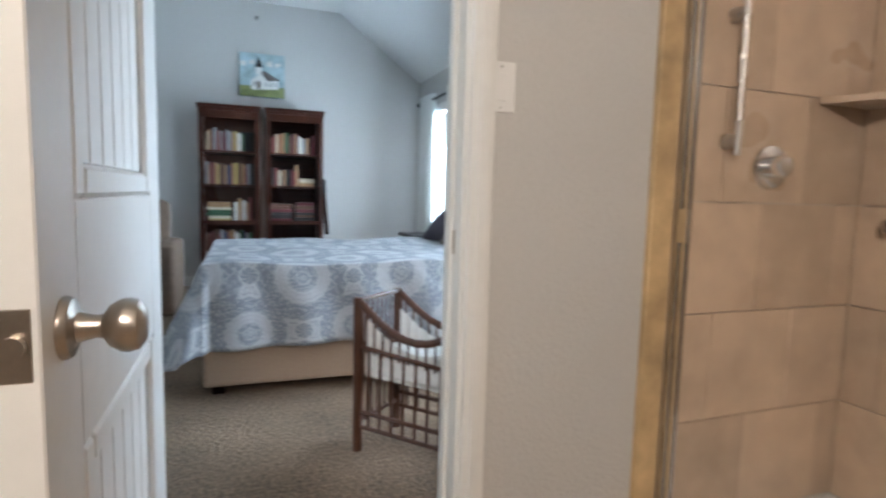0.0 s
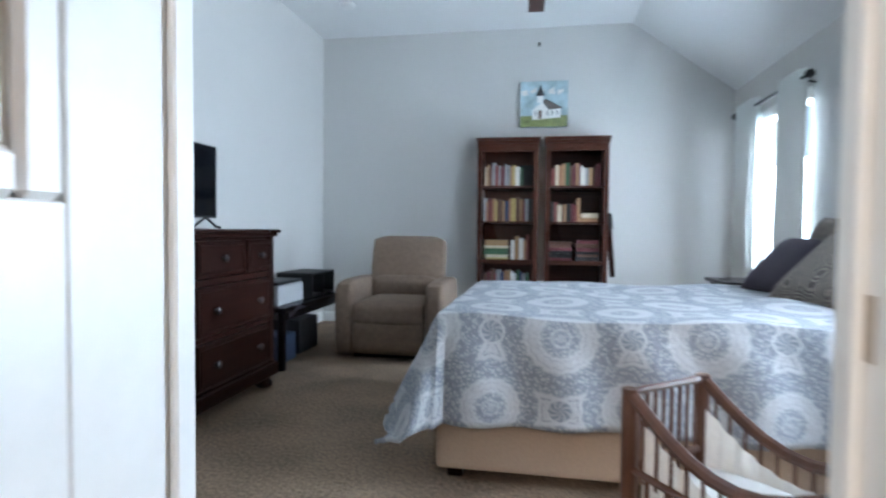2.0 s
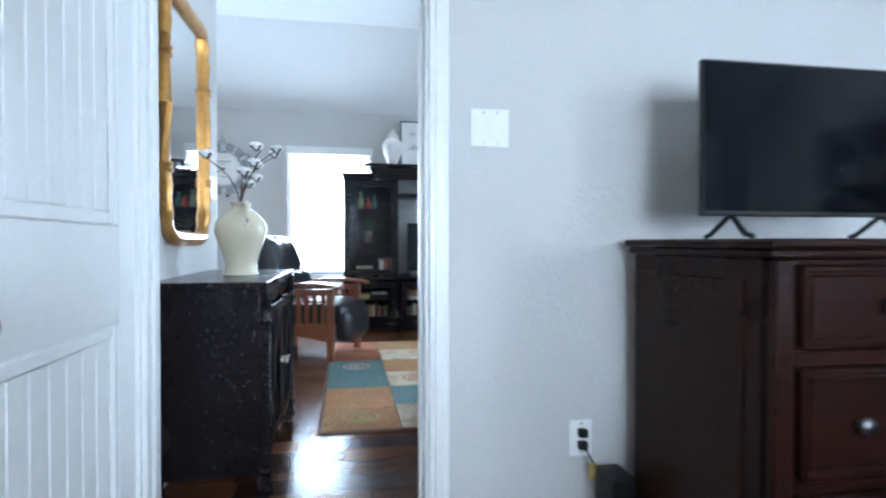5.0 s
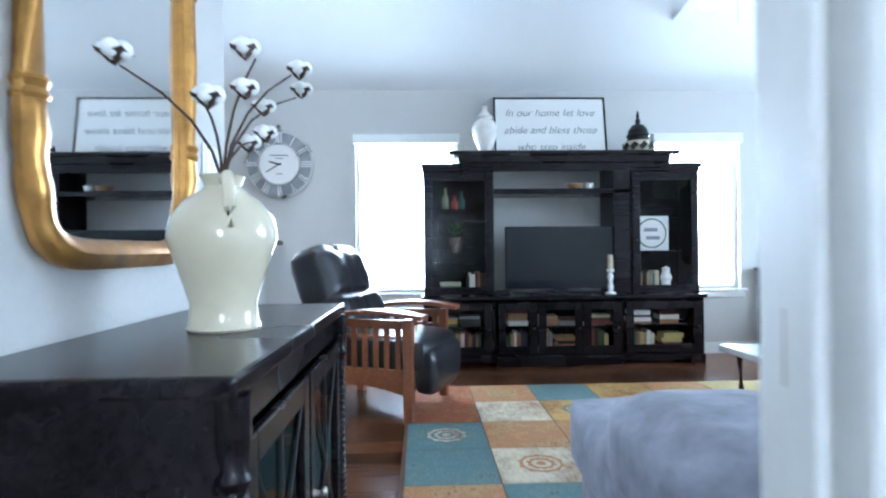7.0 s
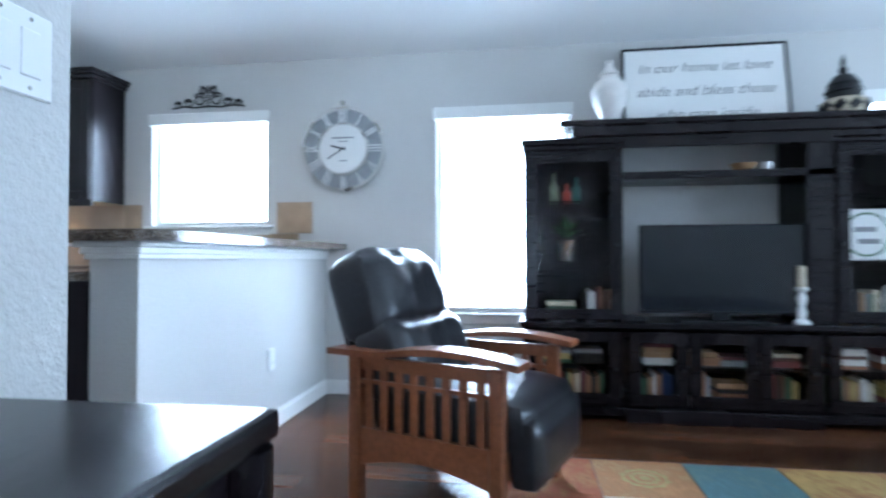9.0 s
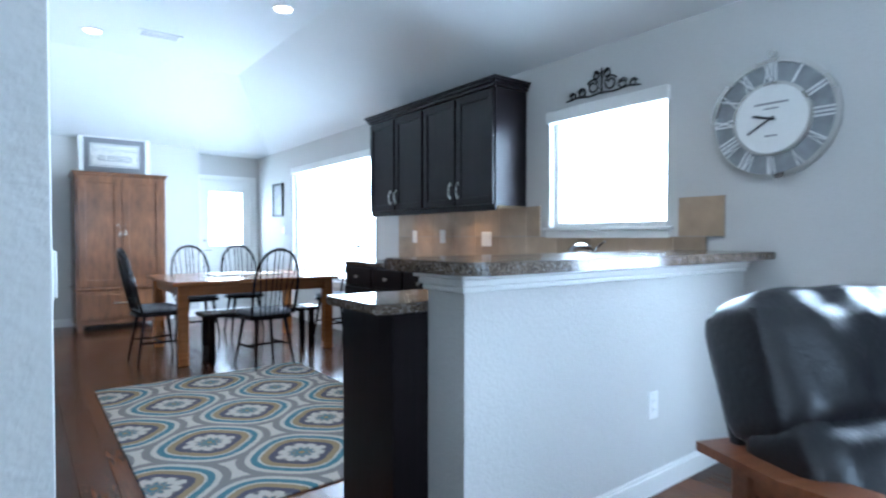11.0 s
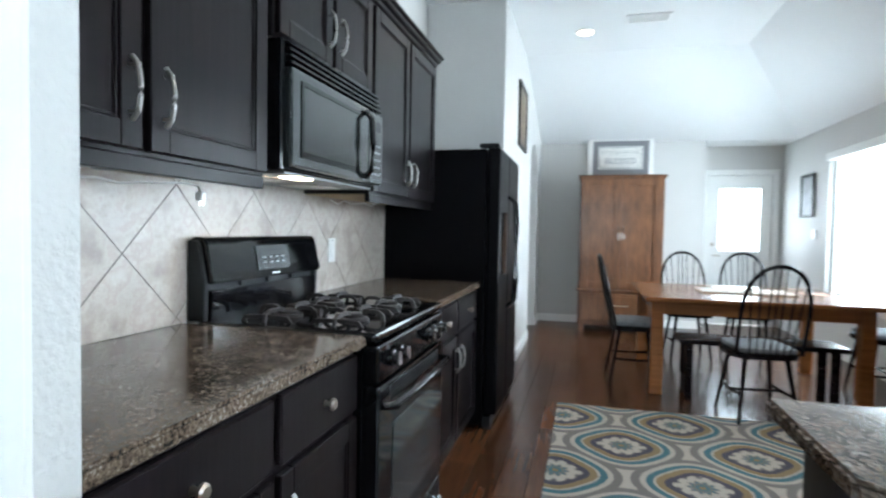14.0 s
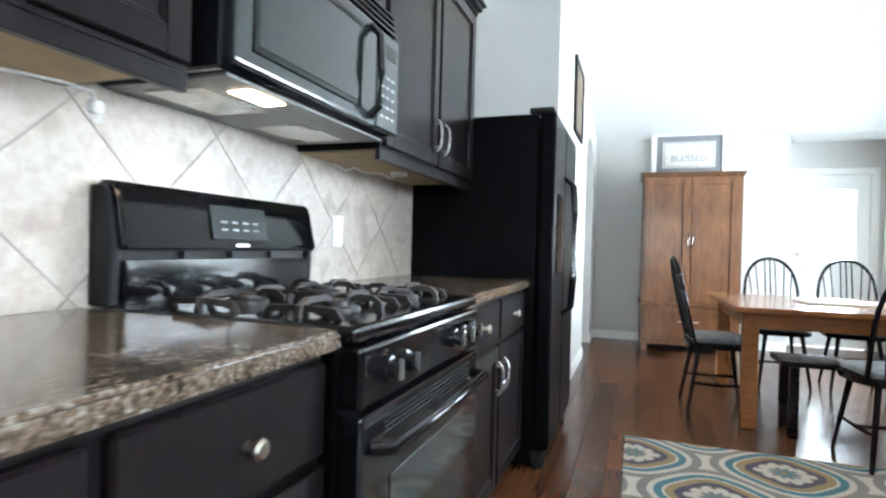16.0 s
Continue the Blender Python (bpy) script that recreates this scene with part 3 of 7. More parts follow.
def window(name, y0, y1, z0, z1, x=WX, s=1, mullion=False):
    """A white window in a wall along y; s: the way into the room."""
    w = tagged(new(name), "white window with a raised blind and bright daylight", "window", kind="structure")
    w.matrix_world = pose(x, y0, z0)
    wd, ht = y1 - y0, z1 - z0
    o = -s * 0.10
    fr = sorted((o, o + s * 0.04))
    part("window_frame", boxes((*fr, 0, 0.035, 0, ht), (*fr, wd - 0.035, wd, 0, ht), (*fr, 0.035, wd - 0.035, 0, 0.035), (*fr, 0.035, wd - 0.035, ht - 0.035, ht), bev=0.003), WHITE, w)
    p = part("pane", boxes((o + 0.015, o + 0.019, 0.035, wd - 0.035, 0.035, ht - 0.035)), GLASS, w)
    p.visible_shadow = False
    sl = sorted((-s * 0.06, s * 0.035))
    part("window_sill", boxes((*sl, -0.05, wd + 0.05, -0.022, 0.0), (*sorted((0, s * 0.014)), -0.03, wd + 0.03, -0.075, -0.022), bev=0.004), WHITE, w)
    v = sorted((-s * 0.05, s * 0.03))
    part("blind_headrail", boxes((*v, -0.02, wd + 0.02, ht - 0.05, ht + 0.035), bev=0.006), WHITE, w, "white wooden blind valance")
    return w


window("window_1", 1.71, 2.63, 0.59, 1.99)
window("window_2", 4.45, 5.25, 0.59, 1.99)
window("window_3", -0.476, 0.446, 1.214, 2.025)
window("window_4", -5.3, -3.0, 0.6, 2.09)
window("window_5", 4.95, 5.9, 0.6, 1.9, 1.43, -1)
window("window_6", 2.4, 3.7, 0.6, 1.9, 1.43, -1)

# daylight beyond the glass
day = glow("daylight_backdrop", (0.93, 0.97, 1.0), 3.0)
for x in (-9.2, 3.4):
    tagged(new("backdrop", mesh_of("backdrop", boxes((x, x + 0.02, -9, 9, -1, 5)), day)), "plain bright daylight outside", "backdrop", kind="structure")
tagged(new("backdrop", mesh_of("backdrop", boxes((-9, 3, -9.2, -9.18, -1, 5)), day)), "plain bright daylight outside", "backdrop", kind="structure")
tagged(new("ground", mesh_of("ground", boxes((-60, 60, -60, 60, -0.3, -0.12)), LEAF)), "green lawn around the house", "ground", kind="structure")

# ---- parts that many things share ----


def door_leaf(name, w, h, at, turn, swing, knob=True, kz=0.875):
    """A two-panel door with grooved boards in the panels. Local x from the hinge to the latch, y the thickness, z up."""
    d = tagged(new(name), "white two-panel door with beaded boards, standing open", "door", kind="structure")
    d.matrix_world = pose(*at, 0, 0, turn)
    t = 0.035
    bm = boxes((0, 0.11, 0, t, 0, h), (w - 0.11, w, 0, t, 0, h), (0.11, w - 0.11, 0, t, 0, 0.2), (0.11, w - 0.11, 0, t, 0.74, 0.99), (0.11, w - 0.11, 0, t, h - 0.12, h), bev=0.002)
    part("stile_and_rail", bm, WHITE, d)
    for z0, z1 in ((0.2, 0.74), (0.99, h - 0.12)):
        bm = bmesh.new()
        n = max(3, round((w - 0.26) / 0.075))
        s = (w - 0.30) / n
        for i in range(n):
            box(bm, 0.15 + i * s + 0.0015, 0.15 + (i + 1) * s - 0.0015, 0.009, t - 0.009, z0 + 0.036, z1 - 0.036, 0.003)
        box(bm, 0.11, w - 0.11, 0.012, t - 0.012, z0, z1)
        part("panel", bm, WHITE, d)
        bm = bmesh.new()
        for y0, y1 in ((-0.001, 0.013), (t - 0.013, t + 0.001)):
            box(bm, 0.11, 0.148, y0, y1, z0, z1, 0.006)
            box(bm, w - 0.148, w - 0.11, y0, y1, z0, z1, 0.006)
            box(bm, 0.148, w - 0.148, y0, y1, z0, z0 + 0.036, 0.006)
            box(bm, 0.148, w - 0.148, y0, y1, z1 - 0.036, z1, 0.006)
        part("moulding", bm, WHITE, d)
    if knob:
        for y, s in ((0, -1), (t, 1)):
            prof = [(0.033, 0), (0.033, 0.004), (0.030, 0.009), (0.016, 0.013), (0.012, 0.03), (0.013, 0.036), (0.022, 0.042), (0.028, 0.052), (0.029, 0.06), (0.026, 0.07), (0.016, 0.076), (0.004, 0.077)]
            part("knob", lathe([(r * 0.88, y + s * q * 0.88) for r, q in prof], 24, (w - 0.06, 0, kz), "y"), NICKEL, d, "round satin nickel knob", True)
        pl = part("latch_plate", boxes((w - 0.001, w + 0.0015, 0.006, t - 0.006, kz - 0.03, kz + 0.03), bev=0.0007), NICKEL, d, "satin nickel latch plate")
        part("bolt", lathe([(0.009, w), (0.009, w + 0.009)], 12, (0, t / 2, kz), "x"), NICKEL, pl)
    for z in (0.25, 1.0, h - 0.22):
        part("hinge", boxes((-0.008, 0.004, -0.006, t * 0.4, z - 0.045, z + 0.045), bev=0.002), NICKEL if knob else WHITE, d)
    return d


def plate(name, label, at, turn, gang=1, kind="switch", category="switch"):
    """A wall plate, front to -y."""
    w = 0.075 + 0.046 * (gang - 1)
    s = thing(name, label, category, at, turn)
    part("cover", boxes((-w / 2, w / 2, -0.006, 0, -0.06, 0.06), bev=0.0025), PLASTIC, s)
    for g in range(gang):
        cx = (g - (gang - 1) / 2) * 0.046
        if kind == "switch":
            bm = bmesh.new()
            box(bm, cx - 0.016, cx + 0.016, -0.009, -0.005, -0.033, 0.033, 0.0015)
            part("rocker", bm, PLASTIC, s)
        else:
            for z in (-0.02, 0.02):
                part("socket", lathe([(0.016, -0.0085), (0.016, -0.005)], 16, (cx, 0, z), "y"), PLASTIC, s)
                part("slots", boxes((cx - 0.007, cx - 0.005, -0.0092, -0.008, z - 0.004, z + 0.006), (cx + 0.005, cx + 0.007, -0.0092, -0.008, z - 0.004, z + 0.005)), INK, s)
        for z in (-0.048, 0.048):
            part("screw", lathe([(0.003, -0.0075), (0.003, -0.005)], 8, (cx, 0, z), "y"), STEEL, s)
    return s


rnd = random.Random(7)


def book_row(x0, x1, z, y0, hmin, hmax, label, parent_at, turn, depth=0.14, gap=0.0, leather=False):
    """A row of standing books along local x, each a thing of its own."""
    m = pose(*parent_at, 0, 0, turn)
    x = x0
    pick = [LABELS[i] for i in ((4, 6, 10, 2) if leather else range(12))]
    while True:
        w = rnd.uniform(0.016, 0.042)
        if x + w > x1:
            break
        h = rnd.uniform(hmin, hmax)
        b = new("book", mesh_of("book", boxes((0, w - 0.0015, 0, depth * rnd.uniform(0.85, 1), 0, h), bev=0.0015), rnd.choice(pick)))
        b.matrix_world = m @ pose(x, y0 + rnd.uniform(0, 0.012), z)
        tagged(b, label, "book", "books on the shelves")
        x += w + gap


def book_stack(x, z, y0, n, label, parent_at, turn, w=0.2, pick=None):
    m = pose(*parent_at, 0, 0, turn)
    for i in range(n):
        h = rnd.uniform(0.018, 0.042)
        ww = w * rnd.uniform(0.85, 1)
        b = new("book", mesh_of("book", boxes((-ww / 2, ww / 2, 0, 0.14, 0, h - 0.001), bev=0.0015), rnd.choice(pick or LABELS)))
        b.matrix_world = m @ pose(x + rnd.uniform(-0.008, 0.008), y0 + rnd.uniform(0, 0.012), z)
        tagged(b, label, "book", "books on the shelves")
        z += h


def shaker(parent, name, x, z, w, h, y, material, t=0.02, rail=0.055):
    """A framed door at local x, z: a recessed panel, with stiles, rails and beads of their own. The front faces -y."""
    d = part(name, boxes((rail - 0.004, w - rail + 0.004, -t * 0.5, -t * 0.1, rail - 0.004, h - rail + 0.004)), material, parent)
    d.location = (x, y, z)
    for x0, x1 in ((0, rail), (w - rail, w)):
        part("stile", boxes((x0, x1, -t, 0, 0, h), bev=0.0025), material, d)
    for z0, z1 in ((0, rail), (h - rail, h)):
        part("rail", boxes((rail, w - rail, -t, 0, z0, z1), bev=0.0025), material, d)
    for x0 in (rail, w - rail - 0.009):
        part("bead", boxes((x0, x0 + 0.009, -t * 0.75, -t * 0.45, rail, h - rail), bev=0.002), material, d)
    for z0 in (rail, h - rail - 0.009):
        part("bead", boxes((rail + 0.009, w - rail - 0.009, -t * 0.75, -t * 0.45, z0, z0 + 0.009), bev=0.002), material, d)
    return d


def front(parent, name, x, z, w, h, y, material, bm=None):
    if bm is None:
        return shaker(parent, name, x, z, w, h, y, material)
    d = part(name, bm, material, parent)
    d.location = (x, y, z)
    return d


def pull(parent, x, z, y=-0.02, length=0.13, material=STEEL):
    """A bowed upright bar handle."""
    n = 9
    pts = [(x, y - 0.008 - 0.022 * math.sin(math.pi * i / (n - 1)) ** 0.5, z - length / 2 + length * i / (n - 1)) for i in range(n)]
    bm = tube(pts, 0.0055, 8)
    tube([(x, y, z - length * 0.36), (x, y - 0.028, z - length * 0.36)], 0.004, 6, bm)
    tube([(x, y, z + length * 0.36), (x, y - 0.028, z + length * 0.36)], 0.004, 6, bm)
    part("handle", bm, material, parent, "bowed brushed steel handle", True)


def knob(parent, x, z, y=-0.02, material=NICKEL, r=0.015):
    part("knob", lathe([(r * 0.55, y), (r * 0.4, y - 0.010), (r * 0.45, y - 0.014), (r, y - 0.019), (r, y - 0.025), (r * 0.7, y - 0.030), (0.001, y - 0.031)], 16, (x, 0, z), "y"), material, parent, "round metal knob", True)


# ---- doors ----
door_leaf("door_1", 0.685, 2.02, (-0.688, 1.425, 0.008), -90, 1)
door_leaf("door_2", 0.80, 2.02, (-2.54, 1.725, 0.008), 0, 1, True, 0.82)
d = door_leaf("door_3", 0.375, 2.03, (-4.115, 1.118, 0.008), 90, 1, False)
part("casing", boxes((-0.075, -0.006, 0.035, 0.05, 0, 2.1), (-0.062, -0.02, 0.05, 0.056, 0, 2.08), (-0.075, 0.375, 0.035, 0.05, 2.035, 2.1), bev=0.003), WHITE, d)
part("hinge", boxes((-0.016, 0.012, 0.036, 0.056, 1.03, 1.12), (-0.006, 0.006, 0.05, 0.062, 1.035, 1.115), bev=0.002), WHITE, d, "white painted hinge")
d4 = tagged(new("door_4"), "white back door with a bright half-lite window", "door", kind="structure")
d4.matrix_world = pose(-7.1, -6.80, 0.01)
part("slab", boxes((0, 0.12, 0, 0.04, 0, 2.02), (0.66, 0.78, 0, 0.04, 0, 2.02), (0.12, 0.66, 0, 0.04, 0, 0.98), (0.12, 0.66, 0, 0.04, 1.86, 2.02), bev=0.002), WHITE, d4)
part("lite_frame", boxes((0.1, 0.14, 0.04, 0.052, 0.96, 1.88), (0.64, 0.68, 0.04, 0.052, 0.96, 1.88), (0.14, 0.64, 0.04, 0.052, 0.96, 1.0), (0.14, 0.64, 0.04, 0.052, 1.84, 1.88), bev=0.003), WHITE, d4)
pn = part("pane", boxes((0.12, 0.66, 0.018, 0.022, 0.98, 1.86)), GLASS, d4)
pn.visible_shadow = False
part("lever", boxes((0.70, 0.72, 0.04, 0.09, 0.92, 0.94), (0.62, 0.72, 0.08, 0.092, 0.92, 0.94), bev=0.003), NICKEL, d4)
part("deadbolt", lathe([(0.028, 0.04), (0.026, 0.055), (0.01, 0.06)], 16, (0.715, 0, 1.08), "y"), NICKEL, d4)
single("strike_plate", boxes((-0.0105, -0.0085, 1.487, 1.515, 0.865, 0.925), bev=0.0007), NICKEL, "satin nickel strike plate on the white jamb", "strike plate")
single("strike_plate", boxes((-2.645, -2.615, 2.5795, 2.5815, 0.865, 0.925), bev=0.0007), NICKEL, "satin nickel strike plate on the white jamb", "strike plate")
plate("light_switch", "white single light switch on the grey bathroom wall", (0.082, 1.45, 1.27), 0)
plate("light_switch", "white double light switch beside the bedroom door", (-2.56, 2.79, 1.315), 90, 2)
plate("light_switch", "white triple light switch on the textured wall", (-4.03, 1.63, 1.25), 180, 3)
o = plate("power_outlet", "white power outlet with two black plugs in it", (-2.56, 3.095, 0.32), 90, 1, "outlet", "outlet")
for z in (-0.02, 0.02):
    part("plug", boxes((-0.014, 0.014, -0.034, -0.009, z - 0.013, z + 0.013), bev=0.003), MATTE, o, "black plug")
part("cord", tube([(0, -0.03, -0.02), (0.03, -0.05, -0.08), (0.1, -0.05, -0.13), (0.18, -0.03, -0.14)], 0.003, 6), MATTE, o)
part("adapter", boxes((0.01, 0.035, -0.055, -0.035, -0.12, -0.07), bev=0.003), LABELS[7], o, "yellow tagged cord end")
plate("power_outlet", "white power outlet on the half wall", (-6.35, 0.90, 0.40), 180, 1, "outlet", "outlet")
plate("power_outlet", "white power outlet on the travertine splashback", (-3.474, 0.80, 1.11), -90, 1, "outlet", "outlet")
plate("light_switch", "white switch on the travertine splashback", (-3.474, -1.05, 1.12), -90)
for y in (-2.2, -1.75):
    plate("power_outlet", "white power outlet on the tan splashback", (-7.205, y, 1.15), 90, 1, "outlet", "outlet")
plate("light_switch", "white double switch on the tan splashback", (-7.205, -1.15, 1.13), 90, 2)

# ---- bathroom ----
single("tile_edge", boxes((0.535, 0.61, 1.428, 1.45, 0, 2.1), bev=0.003), mat("honey_stone_trim", (0.50, 0.35, 0.18), 0.45, grain=10, vary=0.25), "honey coloured stone tile edging the shower", "tile trim")
sh = thing("shower_enclosure", "framed glass shower door with chrome handle", "shower", (0.615, 1.44, 0))
part("frame", boxes((0, 0.025, -0.028, -0.012, 0.09, 2.0), (0, 0.025, -1.2, -1.18, 0.09, 2.0), (0, 0.025, -1.18, -0.028, 1.975, 2.0), (0, 0.025, -1.18, -0.028, 0.09, 0.11), bev=0.002), CHROME, sh)
part("door_rail", boxes((0.004, 0.022, -0.05, -0.034, 0.11, 1.97), bev=0.002), CHROME, sh)
gp = part("pane", boxes((0.010, 0.016, -1.18, -0.05, 0.11, 1.975)), GLASS, sh)
gp.visible_shadow = False
part("catch", boxes((-0.016, 0.0, -0.075, -0.04, 0.90, 0.99), bev=0.003), CHROME, sh)
single("shower_pan", boxes((0.585, 0.645, 0.2, 1.43, 0, 0.09), (0.645, 1.355, 0.2, 1.43, 0, 0.04), bev=0.006), PLASTIC, "white shower tray with a raised kerb", "shower tray")
bar = thing("slide_bar", "brushed steel hand shower rail on the tiles", "shower rail", (0.775, 1.428, 1.14))
part("rail", tube([(0, -0.04, 0), (0, -0.04, 0.42)], 0.009, 10), STEEL, bar, "", True)
for z in (0.04, 0.38):
    part("mount", lathe([(0.022, 0), (0.018, -0.02), (0.012, -0.04)], 14, (0, 0, z), "y"), STEEL, bar)
vv = thing("shower_valve", "round chrome shower valve with a lever", "valve", (0.95, 1.428, 1.115))
part("escutcheon", lathe([(0.065, 0), (0.062, -0.008), (0.035, -0.012)], 24, axis="y"), CHROME, vv, "", True)
part("handle", lathe([(0.03, -0.012), (0.034, -0.04), (0.028, -0.055), (0.005, -0.058)], 18, axis="y"), CHROME, vv, "", True)
for z in (1.31, 1.72):
    single("corner_shelf", extrude_poly([(1.352, 1.424), (1.13, 1.424), (1.18, 1.30), (1.352, 1.2)], 0.02, "z", z), SHOWER, "stone corner shelf in the shower", "shelf")
gb = thing("grab_bar", "grey metal grab bar on the shower wall", "grab bar", (1.352, 1.2, 0.98))
part("rail", tube([(-0.045, 0.12, -0.03), (-0.045, -0.4, 0.12)], 0.014, 10), STEEL, gb, "", True)
part("mount", boxes((-0.05, 0, 0.09, 0.13, -0.05, -0.01), bev=0.006), STEEL, gb)

# ---- bedroom ----
bed = thing("bed", "made bed with a grey and white damask comforter", "bed", (-0.72, 3.02, 0))
part("base", boxes((0.03, 2.0, 0.0, 1.53, 0.05, 0.30), bev=0.02), BEIGE, bed, "beige upholstered bed base")
for x in (0.1, 1.9):
    for y in (0.08, 1.44):
        part("foot", boxes((x - 0.03, x + 0.03, y - 0.03, y + 0.03, 0, 0.05), bev=0.004), CHERRY, bed)
part("mattress", boxes((0.05, 2.0, 0.04, 1.5, 0.30, 0.56), bev=0.04), COTTON, bed)
bm = bmesh.new()
nu, nv = 90, 90
uvl = bm.loops.layers.uv.new("UVMap")
grid = []
for i in range(nu + 1):
    row = []
    for j in range(nv + 1):
        s, q = -0.42 + 2.42 * i / nu, -0.42 + 2.36 * j / nv

        def drape(a, lo, hi):
            """Distance over the edge and the place along the top."""
            return (lo, lo - a) if a < lo else ((hi, a - hi) if a > hi else (a, 0.0))
        px, dx = drape(s, 0.04, 2.0)
        py, dy = drape(q, 0.02, 1.52)
        dz = math.hypot(dx, dy) if dx and dy else max(dx, dy)
        dz = min(dz, 0.50)
        fold = 0.018 * math.sin(s * 19 + 2 * math.sin(q * 5)) * min(1, dy * 4) + 0.018 * math.sin(q * 17 + 1.3) * min(1, dx * 4)
        k = 0.16
        x = px - (dx * (0.42 if dx and dy else k) if s < 0.04 else 0) + (0.018 * math.sin(q * 17) * min(1, dx * 4))
        y = py - (dy * (0.36 if dx and dy else k) + fold if q < 0.02 else -(dy * k))
        z = 0.64 - max(0.0, dz - 0.02) * 0.93 + 0.008 * math.sin(s * 7) * math.sin(q * 6 + 1) + 0.012 * noise.noise(Vector((s * 3, q * 3, 0)))
        row.append(bm.verts.new((x, y, z)))
    grid.append(row)
for i in range(nu):
    for j in range(nv):
        f = bm.faces.new((grid[i][j], grid[i + 1][j], grid[i + 1][j + 1], grid[i][j + 1]))
        for lp, (a, b2) in zip(f.loops, ((i, j), (i + 1, j), (i + 1, j + 1), (i, j + 1))):
            lp[uvl].uv = (-0.42 + 2.42 * a / nu, -0.42 + 2.36 * b2 / nv)
cf = new("comforter", mesh_of("comforter", bm, DAMASK, True))
cf.matrix_world = pose(-0.72, 3.02, 0)
tagged(cf, "grey and white medallion damask comforter on the bed", "comforter")
sd = cf.modifiers.new("thickness", "SOLIDIFY")
sd.thickness, sd.offset = 0.02, 0


def pillow(label, material, at, tilt, turn, w=0.5, h=0.5, group="pillows on the bed"):
    bm = bmesh.new()
    n = 16
    for s in (1, -1):
        g = []
        for i in range(n + 1):
            r = []
            for j in range(n + 1):
                u, v = 2 * i / n - 1, 2 * j / n - 1
                pinch = 1 - 0.07 * (1 - u * u) * abs(v) ** 2
                pinch2 = 1 - 0.07 * (1 - v * v) * abs(u) ** 2
                r.append(bm.verts.new((u * w / 2 * pinch2, s * 0.075 * ((1 - u ** 4) * (1 - v ** 4)) ** 0.6, (v * pinch + 1) * h / 2)))
            g.append(r)
        for i in range(n):
            for j in range(n):
                bm.faces.new((g[i][j], g[i + 1][j], g[i + 1][j + 1], g[i][j + 1]))
    bmesh.ops.remove_doubles(bm, verts=bm.verts, dist=0.0005)
    ob = new("pillow", mesh_of("pillow", bm, material, True))
    ob.matrix_world = pose(*at, tilt, 0, turn)
    return tagged(ob, label, "pillow", group)


pillow("dark plum square pillow leaning on the bed", PURPLE, (0.90, 4.25, 0.645), -45, -80, 0.42, 0.42)
pillow("taupe pillow with a ring pattern on the bed", SWIRL, (0.90, 3.75, 0.645), -48, -75, 0.5, 0.5)
pillow("taupe pillow with a ring pattern on the bed", SWIRL, (1.10, 3.5, 0.645), -28, -88, 0.5, 0.48)
pillow("pale grey pillow at the head of the bed", TAUPE, (1.12, 4.1, 0.645), -20, -90, 0.6, 0.45)


def bookcase(at, label, glassy):
    w, d, h = 0.595, 0.30, 1.83
    c = thing("bookcase", label, "bookcase", at, 0, "pair of bookcases")
    part("side", boxes((0.015, 0.05, 0, d, 0.0, h - 0.07), bev=0.002), CHERRY_RED, c)
    part("side", boxes((w - 0.05, w - 0.015, 0, d, 0.0, h - 0.07), bev=0.002), CHERRY_RED, c)
    part("back", boxes((0.05, w - 0.05, d - 0.01, d, 0.0, h - 0.07)), CHERRY_RED if not glassy else CHERRY, c)
    part("crown", boxes((0.0, w, -0.025, d, h - 0.03, h), (0.006, w - 0.006, -0.015, d, h - 0.055, h - 0.03), (0.012, w - 0.012, -0.006, d, h - 0.09, h - 0.055), bev=0.004), CHERRY_RED, c)
    part("face_frame", boxes((0.015, 0.06, -0.012, 0, 0, h - 0.09), (w - 0.06, w - 0.015, -0.012, 0, 0, h - 0.09), (0.06, w - 0.06, -0.012, 0, h - 0.13, h - 0.09), (0.015, w - 0.015, -0.022, -0.012, 0.66, 0.70), bev=0.002), CHERRY_RED, c)
    for z in (0.1, 0.37, 0.68, 1.055, 1.385):
        part("shelf", boxes((0.05, w - 0.05, 0.005, d - 0.01, z - 0.02, z), bev=0.002), CHERRY_RED, c)
    part("plinth", boxes((0.01, w - 0.01, -0.015, d, 0, 0.08), bev=0.003), CHERRY_RED, c)
    return c


